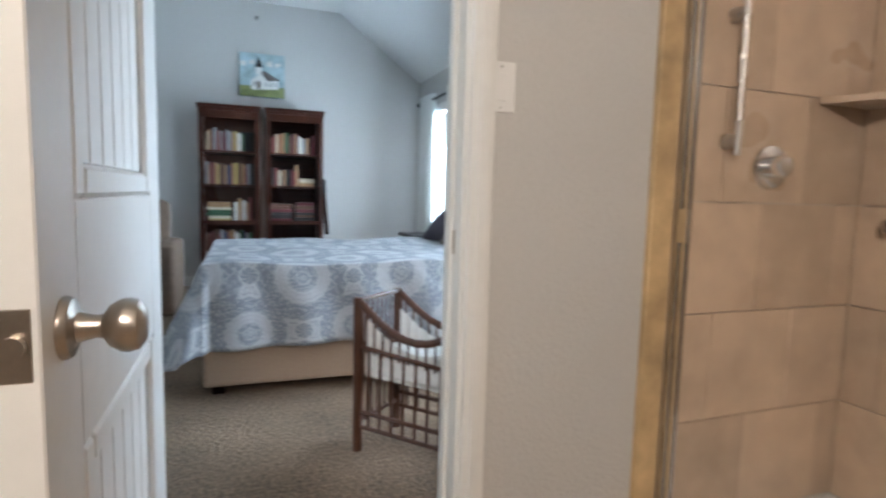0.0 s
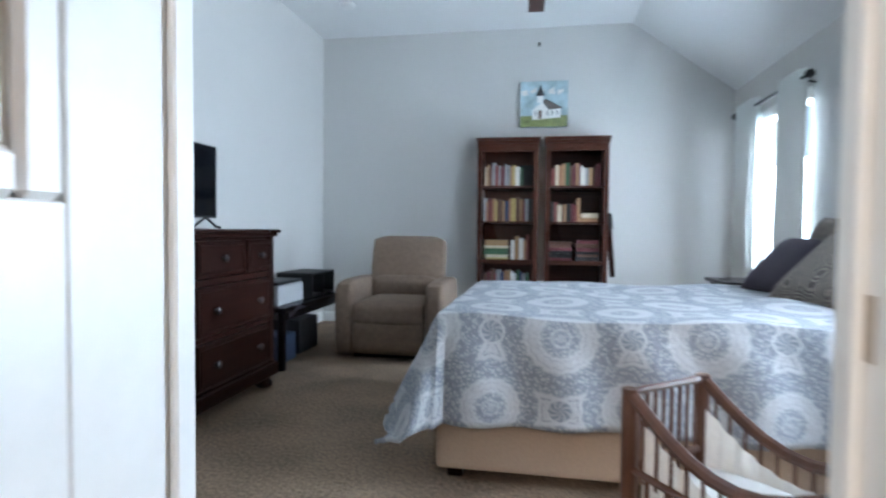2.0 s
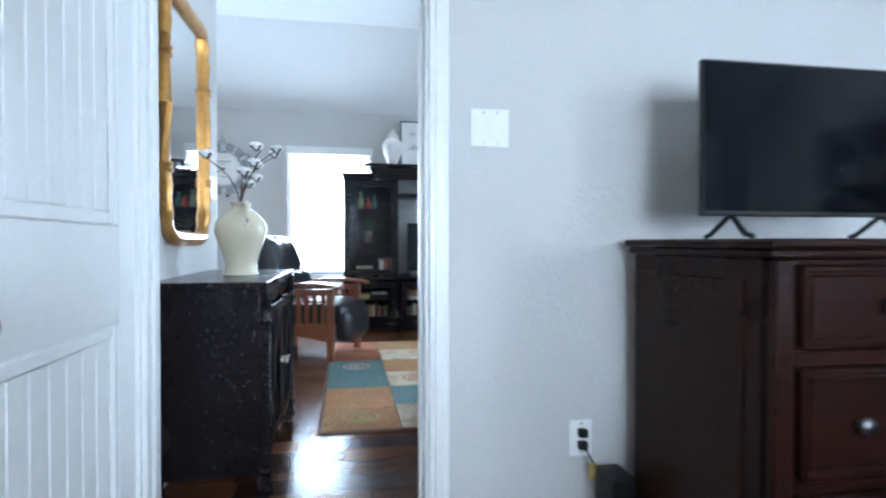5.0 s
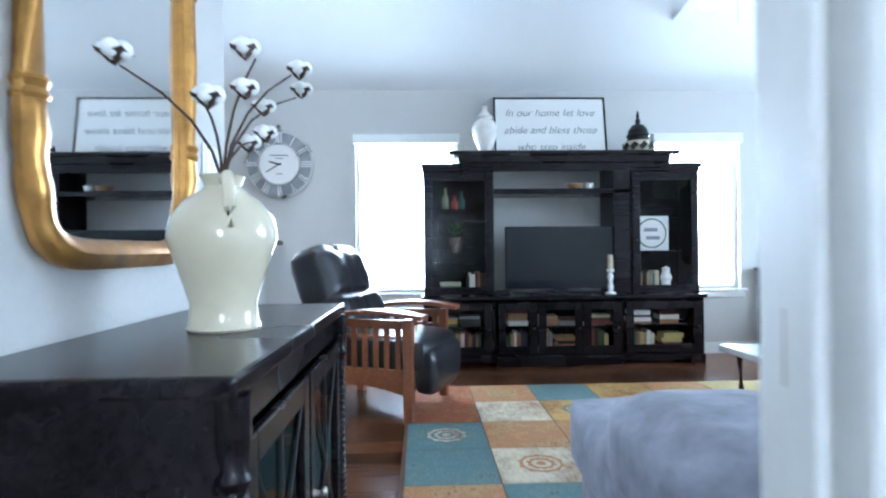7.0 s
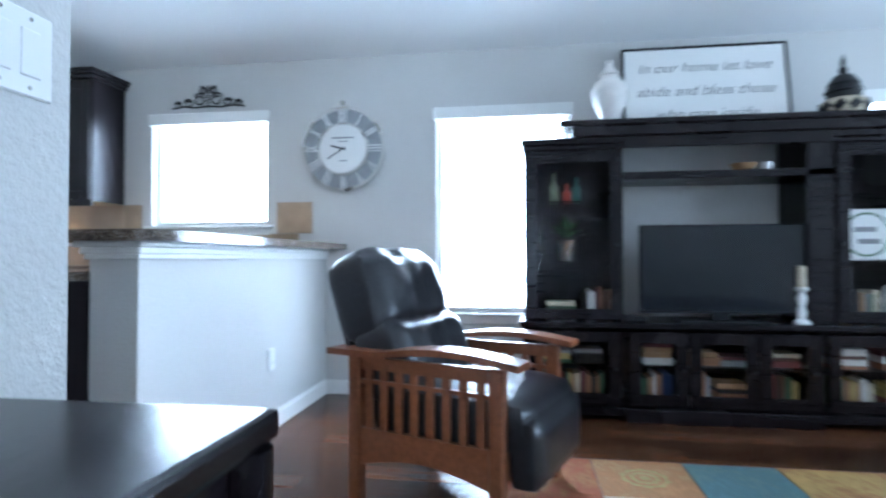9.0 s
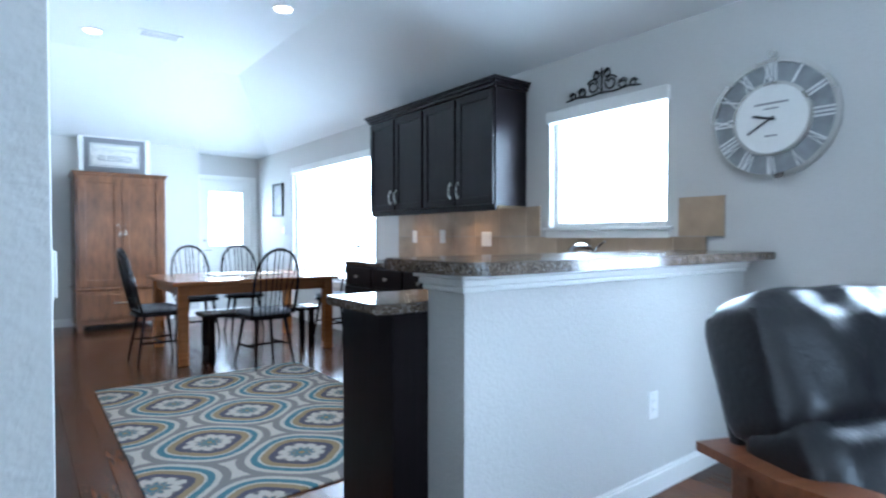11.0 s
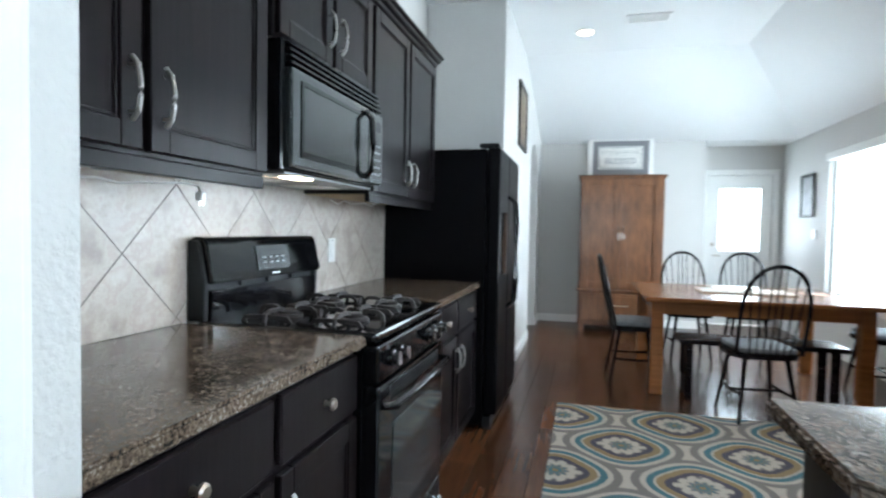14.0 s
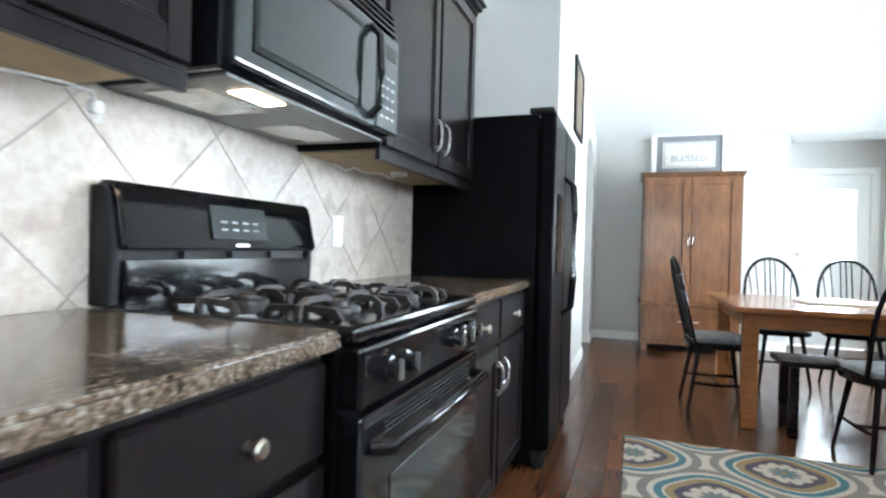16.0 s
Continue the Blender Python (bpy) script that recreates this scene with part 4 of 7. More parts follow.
for x, g in ((-0.913, False), (-0.289, True)):
    at = (x, 6.11, 0)
    bookcase(at, "dark cherry bookcase filled with books", g)
    if not g:
        book_row(0.075, 0.44, 1.386, 0.05, 0.17, 0.225, "book standing in the cherry bookcase", at, 0)
        book_row(0.07, 0.53, 1.056, 0.05, 0.18, 0.235, "book standing in the cherry bookcase", at, 0)
        book_stack(0.19, 0.681, 0.05, 7, "book lying in the cherry bookcase", at, 0, 0.24)
        book_row(0.33, 0.53, 0.681, 0.05, 0.18, 0.25, "book standing in the cherry bookcase", at, 0)
        book_row(0.07, 0.53, 0.371, 0.05, 0.18, 0.23, "book standing in the cherry bookcase", at, 0)
        single("small_radio", boxes((-0.90 + 0.38, -0.913 + 0.53, 6.17, 6.27, 1.386, 1.58), bev=0.004), MATTE, "black box among the books", "box")
    else:
        book_row(0.07, 0.45, 1.386, 0.05, 0.16, 0.215, "book standing in the cherry bookcase", at, 0)
        book_row(0.46, 0.53, 1.386, 0.05, 0.18, 0.21, "dark book standing in the cherry bookcase", at, 0, 0.14, 0, True)
        book_row(0.07, 0.34, 1.056, 0.05, 0.15, 0.22, "book standing in the cherry bookcase", at, 0)
        book_stack(0.42, 1.056, 0.05, 2, "book lying in the cherry bookcase", at, 0, 0.17, [LABELS[1], LABELS[3]])
        book_stack(0.17, 0.681, 0.05, 6, "old leather book lying in the bookcase", at, 0, 0.22, [LABELS[4], LABELS[6], LABELS[10]])
        book_stack(0.41, 0.681, 0.05, 7, "old leather book lying in the bookcase", at, 0, 0.22, [LABELS[4], LABELS[6], LABELS[10]])
# church painting
cp = thing("painting", "canvas of a white country church under a blue sky", "painting", (-0.298, 6.418, 1.968))
part("canvas", boxes((-0.225, 0.225, -0.035, 0, 0, 0.44), bev=0.003), mat("painted_sky", (0.36, 0.46, 0.49), 0.7, grain=9, vary=0.3), cp)
part("grass", boxes((-0.225, 0.225, -0.0365, -0.035, 0.002, 0.11)), mat("painted_grass", (0.24, 0.27, 0.10), 0.7, grain=25, vary=0.35), cp)
part("church_wall", extrude_poly([(-0.11, 0.07), (0.16, 0.09), (0.16, 0.19), (-0.02, 0.24), (-0.07, 0.20), (-0.11, 0.16)], 0.002, "y", -0.0385), PAPER, cp)
part("church_roof", extrude_poly([(-0.02, 0.25), (0.02, 0.27), (0.18, 0.18), (0.05, 0.165)], 0.002, "y", -0.041), mat("painted_roof", (0.12, 0.10, 0.09), 0.7, vary=0.3), cp)
part("steeple", extrude_poly([(-0.065, 0.23), (-0.005, 0.23), (-0.005, 0.30), (-0.065, 0.30)], 0.002, "y", -0.042), PAPER, cp)
part("spire", extrude_poly([(-0.075, 0.30), (0.005, 0.30), (-0.035, 0.41)], 0.002, "y", -0.043), LABELS[4], cp)
for k in range(5):
    part("brush_stroke", extrude_poly([(-0.21 + 0.085 * k, 0.30 + 0.02 * (k % 2)), (-0.15 + 0.085 * k, 0.31 + 0.03 * (k % 3)), (-0.16 + 0.085 * k, 0.36 + 0.02 * (k % 2)), (-0.215 + 0.085 * k, 0.35)], 0.001, "y", -0.0365), LABELS[5], cp, "pale cloud stroke")
part("church_door", boxes((-0.05, -0.02, -0.044, -0.042, 0.08, 0.16)), LABELS[6], cp)
for x in (-0.085, 0.03, 0.075, 0.12):
    part("church_window", boxes((x, x + 0.014, -0.044, -0.042, 0.11, 0.155)), LABELS[9], cp)
# dresser with television
dr = thing("dresser", "dark cherry chest of drawers with bun feet", "dresser", (-1.91, 3.215, 0), 90)
W, D = 0.90, 0.58
part("carcass", boxes((0.03, W - 0.03, 0.02, D, 0.13, 0.955), bev=0.004), CHERRY, dr)
part("top", boxes((-0.005, W + 0.005, -0.03, D + 0.005, 0.978, 1.0), (0.008, W - 0.008, -0.015, D, 0.955, 0.978), bev=0.006), CHERRY, dr)
part("plinth", boxes((0.0, W, -0.015, D, 0.075, 0.15), (0.012, W - 0.012, 0.0, D, 0.15, 0.168), bev=0.006), CHERRY, dr)
for x0 in (0.03, W - 0.085):
    part("corner_post", boxes((x0, x0 + 0.055, 0.0, 0.04, 0.168, 0.955), bev=0.006), CHERRY, dr)
part("side_panel", boxes((0.022, 0.03, 0.09, D - 0.06, 0.22, 0.90), bev=0.003), CHERRY, dr)
part("rail", boxes((0.085, W - 0.085, 0.004, 0.02, 0.71, 0.745), (0.085, W - 0.085, 0.004, 0.02, 0.42, 0.445), (0.525, 0.55, 0.004, 0.02, 0.745, 0.95), bev=0.003), CHERRY, dr)
for x0, x1, z0, z1, kn in ((0.095, 0.518, 0.752, 0.94, (0.5,)), (0.557, W - 0.095, 0.752, 0.94, (0.5,)), (0.095, W - 0.095, 0.452, 0.705, (0.2, 0.8)), (0.095, W - 0.095, 0.178, 0.415, (0.2, 0.8))):
    w, h = x1 - x0, z1 - z0
    bm = boxes((0, w, -0.012, 0.02, 0, h), bev=0.005)
    for q in ((0.012, w - 0.012, 0.012, 0.026), (0.012, w - 0.012, h - 0.026, h - 0.012)):
        box(bm, q[0], q[1], -0.02, -0.012, q[2], q[3], 0.004)
    for q in ((0.012, 0.026), (w - 0.026, w - 0.012)):
        box(bm, q[0], q[1], -0.02, -0.012, 0.026, h - 0.026, 0.004)
    dw = front(dr, "drawer", x0, z0, w, h, 0.004, CHERRY, bm)
    for k in kn:
        knob(dw, w * k, h / 2, -0.012, mat("pewter_knob", (0.13, 0.12, 0.12), 0.35, 0.9, vary=0.2), 0.02)
for x in (0.07, W - 0.07):
    for y in (0.05, D - 0.06):
        part("bun_foot", lathe([(0.035, 0), (0.052, 0.015), (0.052, 0.035), (0.035, 0.055), (0.04, 0.075)], 18, (x, y, 0)), CHERRY, dr, "", True)

dr.scale = (1, 1, 0.965)


def television(at, turn, w, h, label, legs=True, lift=0.045):
    tv = thing("television", label, "television", at, turn)
    part("cabinet", boxes((-w / 2, w / 2, 0, 0.02, lift, lift + h), (-w * 0.36, w * 0.36, 0.02, 0.06, lift + 0.03, lift + h * 0.6), bev=0.004), MATTE, tv)
    part("screen", boxes((-w / 2 + 0.008, w / 2 - 0.008, -0.002, 0.0, lift + 0.014, lift + h - 0.008)), SCREEN, tv, "dark glass screen")
    if legs:
        for x in (-w * 0.36, w * 0.36):
            bm = tube([(x, 0.01, lift + 0.005), (x - 0.01, -0.06, 0.012), (x - 0.012, -0.09, 0.006)], 0.007, 8)
            tube([(x, 0.01, lift + 0.005), (x - 0.01, 0.08, 0.012), (x - 0.012, 0.1, 0.006)], 0.007, 8, bm)
            part("leg", bm, MATTE, tv)
    else:
        part("stand", boxes((-0.25, 0.25, -0.08, 0.1, 0, 0.012), (-0.05, 0.05, 0.005, 0.03, 0.012, lift + 0.03), bev=0.003), MATTE, tv)
    return tv


television((-2.22, 3.63, 0.966), 90, 0.68, 0.425, "black flat television on the dresser", True, 0.062)
# black bench with printer, boxes underneath
bn = thing("bench", "low black wooden bench along the wall", "bench", (-1.98, 4.37, 0), 90)
part("seat", boxes((0, 1.15, 0, 0.42, 0.40, 0.435), bev=0.005), BLACKWOOD, bn)
for x in (0.02, 1.085):
    for y in (0.02, 0.36):
        part("leg", boxes((x, x + 0.045, y, y + 0.045, 0, 0.40), bev=0.004), BLACKWOOD, bn)
part("apron", boxes((0.06, 1.09, 0.025, 0.045, 0.34, 0.40)), BLACKWOOD, bn)
pr = thing("printer", "grey and white desktop printer on the bench", "printer", (-2.02, 4.42, 0.436), 90)
part("body", boxes((0, 0.40, 0.03, 0.32, 0, 0.14), bev=0.015), mat("pale_grey_plastic", (0.42, 0.42, 0.42), 0.45, vary=0.03), pr)
part("lid", boxes((0.01, 0.39, 0.04, 0.31, 0.14, 0.165), bev=0.008), MATTE, pr)
bx = thing("paper_tray", "black letter tray standing on the bench", "tray", (-2.05, 4.98, 0.436), 90)
for z in (0.0, 0.171):
    part("shelf", boxes((0, 0.46, 0, 0.3, z, z + 0.012), bev=0.002), MATTE, bx)
for x in (0.0, 0.22, 0.448):
    part("side", boxes((x, x + 0.012, 0, 0.3, 0.012, 0.17)), MATTE, bx)
single("storage_box", boxes((-2.5, -2.12, 4.9, 5.25, 0, 0.26), bev=0.006), mat("charcoal_box", (0.03, 0.03, 0.035), 0.6), "charcoal storage box under the bench", "box")
single("storage_box", boxes((-2.45, -2.1, 4.55, 4.8, 0, 0.2), bev=0.006), mat("blue_box", (0.06, 0.09, 0.16), 0.6), "blue storage box under the bench", "box")
single("speaker", boxes((-2.51, -2.39, 3.12, 3.20, 0, 0.25), bev=0.012), MATTE, "small black tower device on the carpet", "router")
# recliner
rc = thing("recliner", "tan microsuede recliner armchair", "armchair", (-1.41, 4.84, 0), 0)
part("base", boxes((-0.36, 0.36, 0.06, 0.8, 0.03, 0.28), bev=0.02), SUEDE, rc)
part("footrest", cushion(-0.285, 0.285, 0.0, 0.1, 0.06, 0.29, 0.015), SUEDE, rc, "", True)
part("seat", cushion(-0.29, 0.29, 0.01, 0.62, 0.27, 0.44, 0.025), SUEDE, rc, "", True)
for s in (-1, 1):
    part("arm", cushion(min(s * 0.29, s * 0.44), max(s * 0.29, s * 0.44), 0.03, 0.8, 0.03, 0.59, 0.025), SUEDE, rc, "", True)
bm = cushion(-0.33, 0.33, -0.09, 0.09, 0.0, 0.52, 0.03)
bmesh.ops.rotate(bm, verts=bm.verts, cent=(0, 0, 0), matrix=Matrix.Rotation(radians(-14), 3, "X"))
bmesh.ops.translate(bm, verts=bm.verts, vec=(0, 0.66, 0.42))
part("backrest", bm, SUEDE, rc, "", True)
bm = cushion(-0.29, 0.29, -0.05, 0.05, 0.0, 0.18, 0.02)
bmesh.ops.translate(bm, verts=bm.verts, vec=(0, 0.58, 0.42))
part("lumbar_cushion", bm, SUEDE, rc, "", True)
part("plinth", boxes((-0.3, 0.3, 0.1, 0.75, 0, 0.03)), CHERRY, rc)
rc.scale = (0.95, 0.95, 0.95)
# rattan cradle
cr = thing("cradle", "dark rattan cradle lined with white fabric", "cradle", (-0.085, 2.29, 0), -50)
L, CW = 0.85, 0.27


def rim(u):
    return 0.60 - 0.13 * math.sin(math.pi * min(1, u / 0.62)) + (0.0 if u < 0.6 else 0.30 * ((u - 0.6) / 0.4) ** 1.3)


for y in (0.0, CW):
    part("top_rail", tube([(L * u, y, rim(u)) for u in [i / 16 for i in range(17)]], 0.015, 8), RATTAN, cr, "", True)
    for z in (0.42, 0.16, 0.10):
        part("rail", tube([(0, y, z), (L, y, z - (0.06 if z > 0.4 else 0.0))], 0.009, 8), RATTAN, cr, "", True)
    for i in range(1, 22):
        u = i / 22
        part("spindle", tube([(L * u, y, 0.40 - 0.06 * u), (L * u, y, rim(u))], 0.0045, 6), RATTAN, cr)
    for i in range(1, 16):
        u = i / 16
        part("lower_spindle", tube([(L * u, y, 0.10), (L * u, y, 0.42 - 0.06 * u)], 0.006, 6), RATTAN, cr)
    for x in (0, L):
        part("post", tube([(x, y, 0), (x, y, rim(x / L) + 0.01)], 0.019, 10), RATTAN, cr, "", True)
for x in (0, L):
    for z in (0.12, 0.42, rim(x / L)):
        part("end_rail", tube([(x, 0, z), (x, CW, z)], 0.010, 8), RATTAN, cr)
    for i in range(1, 9):
        part("spindle", tube([(x, CW * i / 9, 0.12), (x, CW * i / 9, rim(x / L))], 0.005, 6), RATTAN, cr)
part("mattress", cushion(0.03, L - 0.03, 0.025, CW - 0.025, 0.30, 0.40, 0.02), COTTON, cr, "white padded lining", True)
bm = bmesh.new()
for y in (0.02, CW - 0.02):
    rows = [[bm.verts.new((L * u, y + 0.004 * math.sin(u * 120), z)) for z in (0.30, rim(u) - 0.05)] for u in [0.03 + 0.94 * i / 120 for i in range(121)]]
    for a, b in zip(rows, rows[1:]):
        bm.faces.new((a[0], b[0], b[1], a[1]))
part("liner", bm, COTTON, cr, "gathered white fabric liner")
# window side of the bedroom
rod = thing("curtain_rod", "black curtain rod with ring finials", "curtain rod", (1.33, 4.78, 1.97))
part("rod", tube([(0, 0, 0), (0, 1.3, 0)], 0.010, 10), MATTE, rod, "", True)
for y in (0.0, 1.3):
    part("finial", lathe([(0.012, 0), (0.028, 0.01), (0.028, 0.03), (0.01, 0.04)], 14, (0, y - (0.04 if y < 1 else 0), 0), "y"), MATTE, rod, "", True)
for y in (0.12, 1.18):
    part("bracket", tube([(0.095, y, -0.02), (0, y, 0)], 0.006, 6), MATTE, rod)
for y0, y1 in ((5.62, 6.02), (4.84, 5.18)):
    bm = bmesh.new()
    n = 72
    rows = []
    for i in range(n + 1):
        y = y0 + (y1 - y0) * i / n
        w = 0.035 * math.sin(i / n * math.pi * 12)
        rows.append([bm.verts.new((1.33 + w * k, y + 0.004 * math.sin(i), z)) for z, k in ((0.05, 1.0), (1.0, 0.95), (2.03, 0.8))])
    for a, b in zip(rows, rows[1:]):
        for k in range(2):
            bm.faces.new((a[k], b[k], b[k + 1], a[k + 1]))
    ct = single("curtain", bm, CURTAIN, "white sheer curtain panel on the rod", "curtain", group="curtains", smooth=True)
    ct.modifiers.new("thickness", "SOLIDIFY").thickness = 0.002
gt = thing("guitar", "acoustic guitar leaning behind the bookcase", "guitar", (0.40, 6.22, 0))
part("neck", boxes((-0.025, 0.025, 0, 0.02, 0.55, 1.0), bev=0.004), CHERRY, gt).rotation_euler = (0, radians(-5), 0)
part("headstock", boxes((-0.035, 0.035, 0, 0.016, 1.0, 1.14), bev=0.004), MATTE, gt).rotation_euler = (0, radians(-5), 0)
part("body", extrude_poly([(0.17 * math.cos(a) * (1 - 0.25 * math.exp(-((math.sin(a) - 0.15) * 4) ** 2)), 0.24 + 0.22 * math.sin(a)) for a in [2 * math.pi * i / 32 for i in range(32)]], 0.09, "y", 0.0), CHERRY, gt)
single("side_table", boxes((0.95, 1.38, 5.0, 5.5, 0.60, 0.63), (0.98, 1.35, 5.03, 5.47, 0.1, 0.60), (0.97, 1.36, 5.02, 5.48, 0, 0.1), bev=0.005), BLACKWOOD, "dark nightstand by the window", "nightstand")
fan = thing("ceiling_fan", "bronze ceiling fan with dark wooden blades", "ceiling fan", (-0.35, 4.85, 2.93))
part("canopy", lathe([(0.07, 0), (0.06, -0.04), (0.014, -0.05), (0.014, -0.16), (0.09, -0.17), (0.11, -0.22), (0.09, -0.28), (0.03, -0.30)], 24), CHERRY, fan, "", True)
for k in range(5):
    b = part("blade", boxes((0.14, 0.62, -0.062, 0.062, -0.215, -0.207), bev=0.003), CHERRY_RED, fan)
    b.rotation_euler = (0, 0, radians(72 * k + 20))
sm = thing("smoke_detector", "white round smoke detector on the ceiling", "smoke detector", (-2.0, 5.6, 2.93))
part("cover", lathe([(0.065, 0), (0.065, -0.02), (0.05, -0.035), (0.01, -0.036)], 24), PLASTIC, sm, "", True)
single("sprinkler", lathe([(0.015, 0), (0.012, -0.03), (0.02, -0.034)], 12, (-0.35, 6.40, 2.78)), STEEL, "small sprinkler head on the wall", "sprinkler")

# ---- living room ----
sb = thing("sideboard", "black-brown sideboard with twisted columns and glass doors", "sideboard", (-2.96, 2.045, 0), 180)
W, D = 0.975, 0.41
part("top", boxes((-0.012, W + 0.012, -0.02, D, 0.80, 0.832), bev=0.008), BLACKWOOD, sb)
part("carcass", boxes((0.01, 0.03, 0.0, D, 0.10, 0.80), (W - 0.03, W - 0.01, 0, D, 0.10, 0.80), (0.03, W - 0.03, D - 0.012, D, 0.10, 0.80), (0.03, W - 0.03, 0.02, D - 0.012, 0.10, 0.12), (0.03, W - 0.03, 0.02, D - 0.012, 0.45, 0.465), bev=0.002), BLACKWOOD, sb)
for z0, z1 in ((0.73, 0.80), (0.10, 0.15)):
    part("apron", boxes((0.03, W - 0.03, 0.004, 0.022, z0, z1), bev=0.003), BLACKWOOD, sb)
for x in (0.025, W - 0.025):
    bm = lathe([(0.022, 0.03), (0.026, 0.05), (0.016, 0.07), (0.02, 0.1), (0.026, 0.115), (0.02, 0.13)], 14, (x, -0.004, 0))
    n = 90
    for k in range(3):
        tube([(x + 0.010 * math.cos(9 * 2 * math.pi * i / n + k * 2.094), -0.004 + 0.010 * math.sin(9 * 2 * math.pi * i / n + k * 2.094), 0.13 + 0.54 * i / n) for i in range(n + 1)], 0.011, 6, bm)
    lathe([(0.02, 0.67), (0.027, 0.685), (0.02, 0.70), (0.024, 0.73), (0.024, 0.80)], 14, (x, -0.004, 0), bm=bm)
    part("twisted_column", bm, BLACKWOOD, sb, "", True)
    part("foot", lathe([(0.018, 0), (0.028, 0.012), (0.022, 0.03), (0.02, 0.10)], 14, (x, 0.01, 0)), BLACKWOOD, sb, "", True)
    part("foot", lathe([(0.018, 0), (0.028, 0.012), (0.022, 0.03), (0.02, 0.10)], 14, (x, D - 0.04, 0)), BLACKWOOD, sb, "", True)
for x0 in (0.06, 0.495):
    w, h = 0.42, 0.56
    dd = front(sb, "door", x0, 0.16, w, h, 0.006, BLACKWOOD, boxes((0, 0.05, -0.018, 0, 0, h), (w - 0.05, w, -0.018, 0, 0, h), (0.05, w - 0.05, -0.018, 0, 0, 0.05), (0.05, w - 0.05, -0.018, 0, h - 0.05, h), bev=0.003))
    part("pane", boxes((0.05, w - 0.05, -0.008, -0.005, 0.05, h - 0.05)), GLASS, dd)
    bm = tube([(w / 2, -0.012, 0.05), (w / 2, -0.012, h - 0.05)], 0.003, 6)
    tube([(0.05, -0.012, 0.05), (w / 2, -0.012, h / 2), (w - 0.05, -0.012, h - 0.05)], 0.003, 6, bm)
    tube([(w - 0.05, -0.012, 0.05), (w / 2, -0.012, h / 2), (0.05, -0.012, h - 0.05)], 0.003, 6, bm)
    part("lattice", bm, MATTE, dd)
    knob(dd, 0.025 if x0 > 0.2 else w - 0.025, h / 2, -0.018, STEEL)
sb.scale = (1, 1, 0.976)
jug = thing("jug", "cream glazed stoneware jug with two handles", "vase", (-3.40, 1.89, 0.8125), 26)
part("body", lathe([(0.078, 0), (0.082, 0.006), (0.076, 0.02), (0.074, 0.06), (0.088, 0.11), (0.108, 0.17), (0.122, 0.215), (0.115, 0.26), (0.085, 0.30), (0.05, 0.325), (0.04, 0.335), (0.046, 0.352), (0.05, 0.36), (0.042, 0.362), (0.034, 0.34)], 40), CERAMIC, jug, "", True)
for s in (-1, 1):
    part("handle", tube([(s * 0.044, 0, 0.345), (s * 0.085, 0, 0.35), (s * 0.108, 0, 0.325), (s * 0.116, 0, 0.28), (s * 0.112, 0, 0.235)], 0.014, 10), CERAMIC, jug, "", True)
jug.scale = (0.90, 0.90, 0.885)
bq = thing("cotton_stems", "dried cotton stems standing in the jug", "flowers", (-3.40, 1.89, 1.118))
rq = random.Random(3)
for k, (dx, dy, hz) in enumerate(((0.22, 0.05, 0.10), (0.10, 0.10, 0.22), (-0.06, 0.13, 0.24), (-0.20, 0.04, 0.12), (0.24, -0.08, 0.16), (-0.24, 0.1, 0.24))):
    pts = [(dx * u ** 1.5, dy * u ** 1.5, hz * u + 0.03 * math.sin(u * 3)) for u in (0, 0.25, 0.5, 0.75, 1.0)]
    part("stem", tube([(0, 0, -0.14)] + pts, 0.004, 6, taper=0.5), TWIG, bq)
    for u in ((0.72, 1.0) if k % 2 else (1.0,)):
        c = Vector((dx * u ** 1.5 + rq.uniform(-0.02, 0.02), dy * u ** 1.5 + rq.uniform(-0.02, 0.02), hz * u + 0.02))
        bm = bmesh.new()
        for q in range(4):
            o2 = c + Vector((math.cos(q * 1.57) * 0.013, math.sin(q * 1.57) * 0.013, 0.004))
            bmesh.ops.create_icosphere(bm, subdivisions=2, radius=0.016, matrix=Matrix.Translation(o2))
        boll = part("cotton_boll", bm, COTTON, bq, "white cotton boll", True)
        bm = bmesh.new()
        for q in range(4):
            a = q * 1.57 + 0.78
            bm.faces.new([bm.verts.new(c + Vector(v)) for v in ((0, 0, -0.022), (0.026 * math.cos(a - 0.5), 0.026 * math.sin(a - 0.5), -0.002), (0.033 * math.cos(a), 0.033 * math.sin(a), 0.004), (0.026 * math.cos(a + 0.5), 0.026 * math.sin(a + 0.5), -0.002))])
        part("husk", bm, TWIG, boll, "brown dried husk")
mi = thing("wall_mirror", "tall mirror in a scalloped antique gold frame", "mirror", (-3.49, 1.632, 0.95), 180)


def mirror_outline(k):
    pts = []
    for i in range(72):
        a = 2 * math.pi * i / 72
        cxx, sz = math.cos(a), math.sin(a)
        e = 0.28
        x = 0.31 * k * math.copysign(abs(cxx) ** e, cxx) * (1 - (0.35 * max(0, sz) ** 6))
        z = 0.55 + (0.53 - 0.31 * (1 - k)) * math.copysign(abs(sz) ** e, sz) + (0.05 * math.cos(2 * a) if sz > 0.5 else 0)
        pts.append((x, z))
    return pts


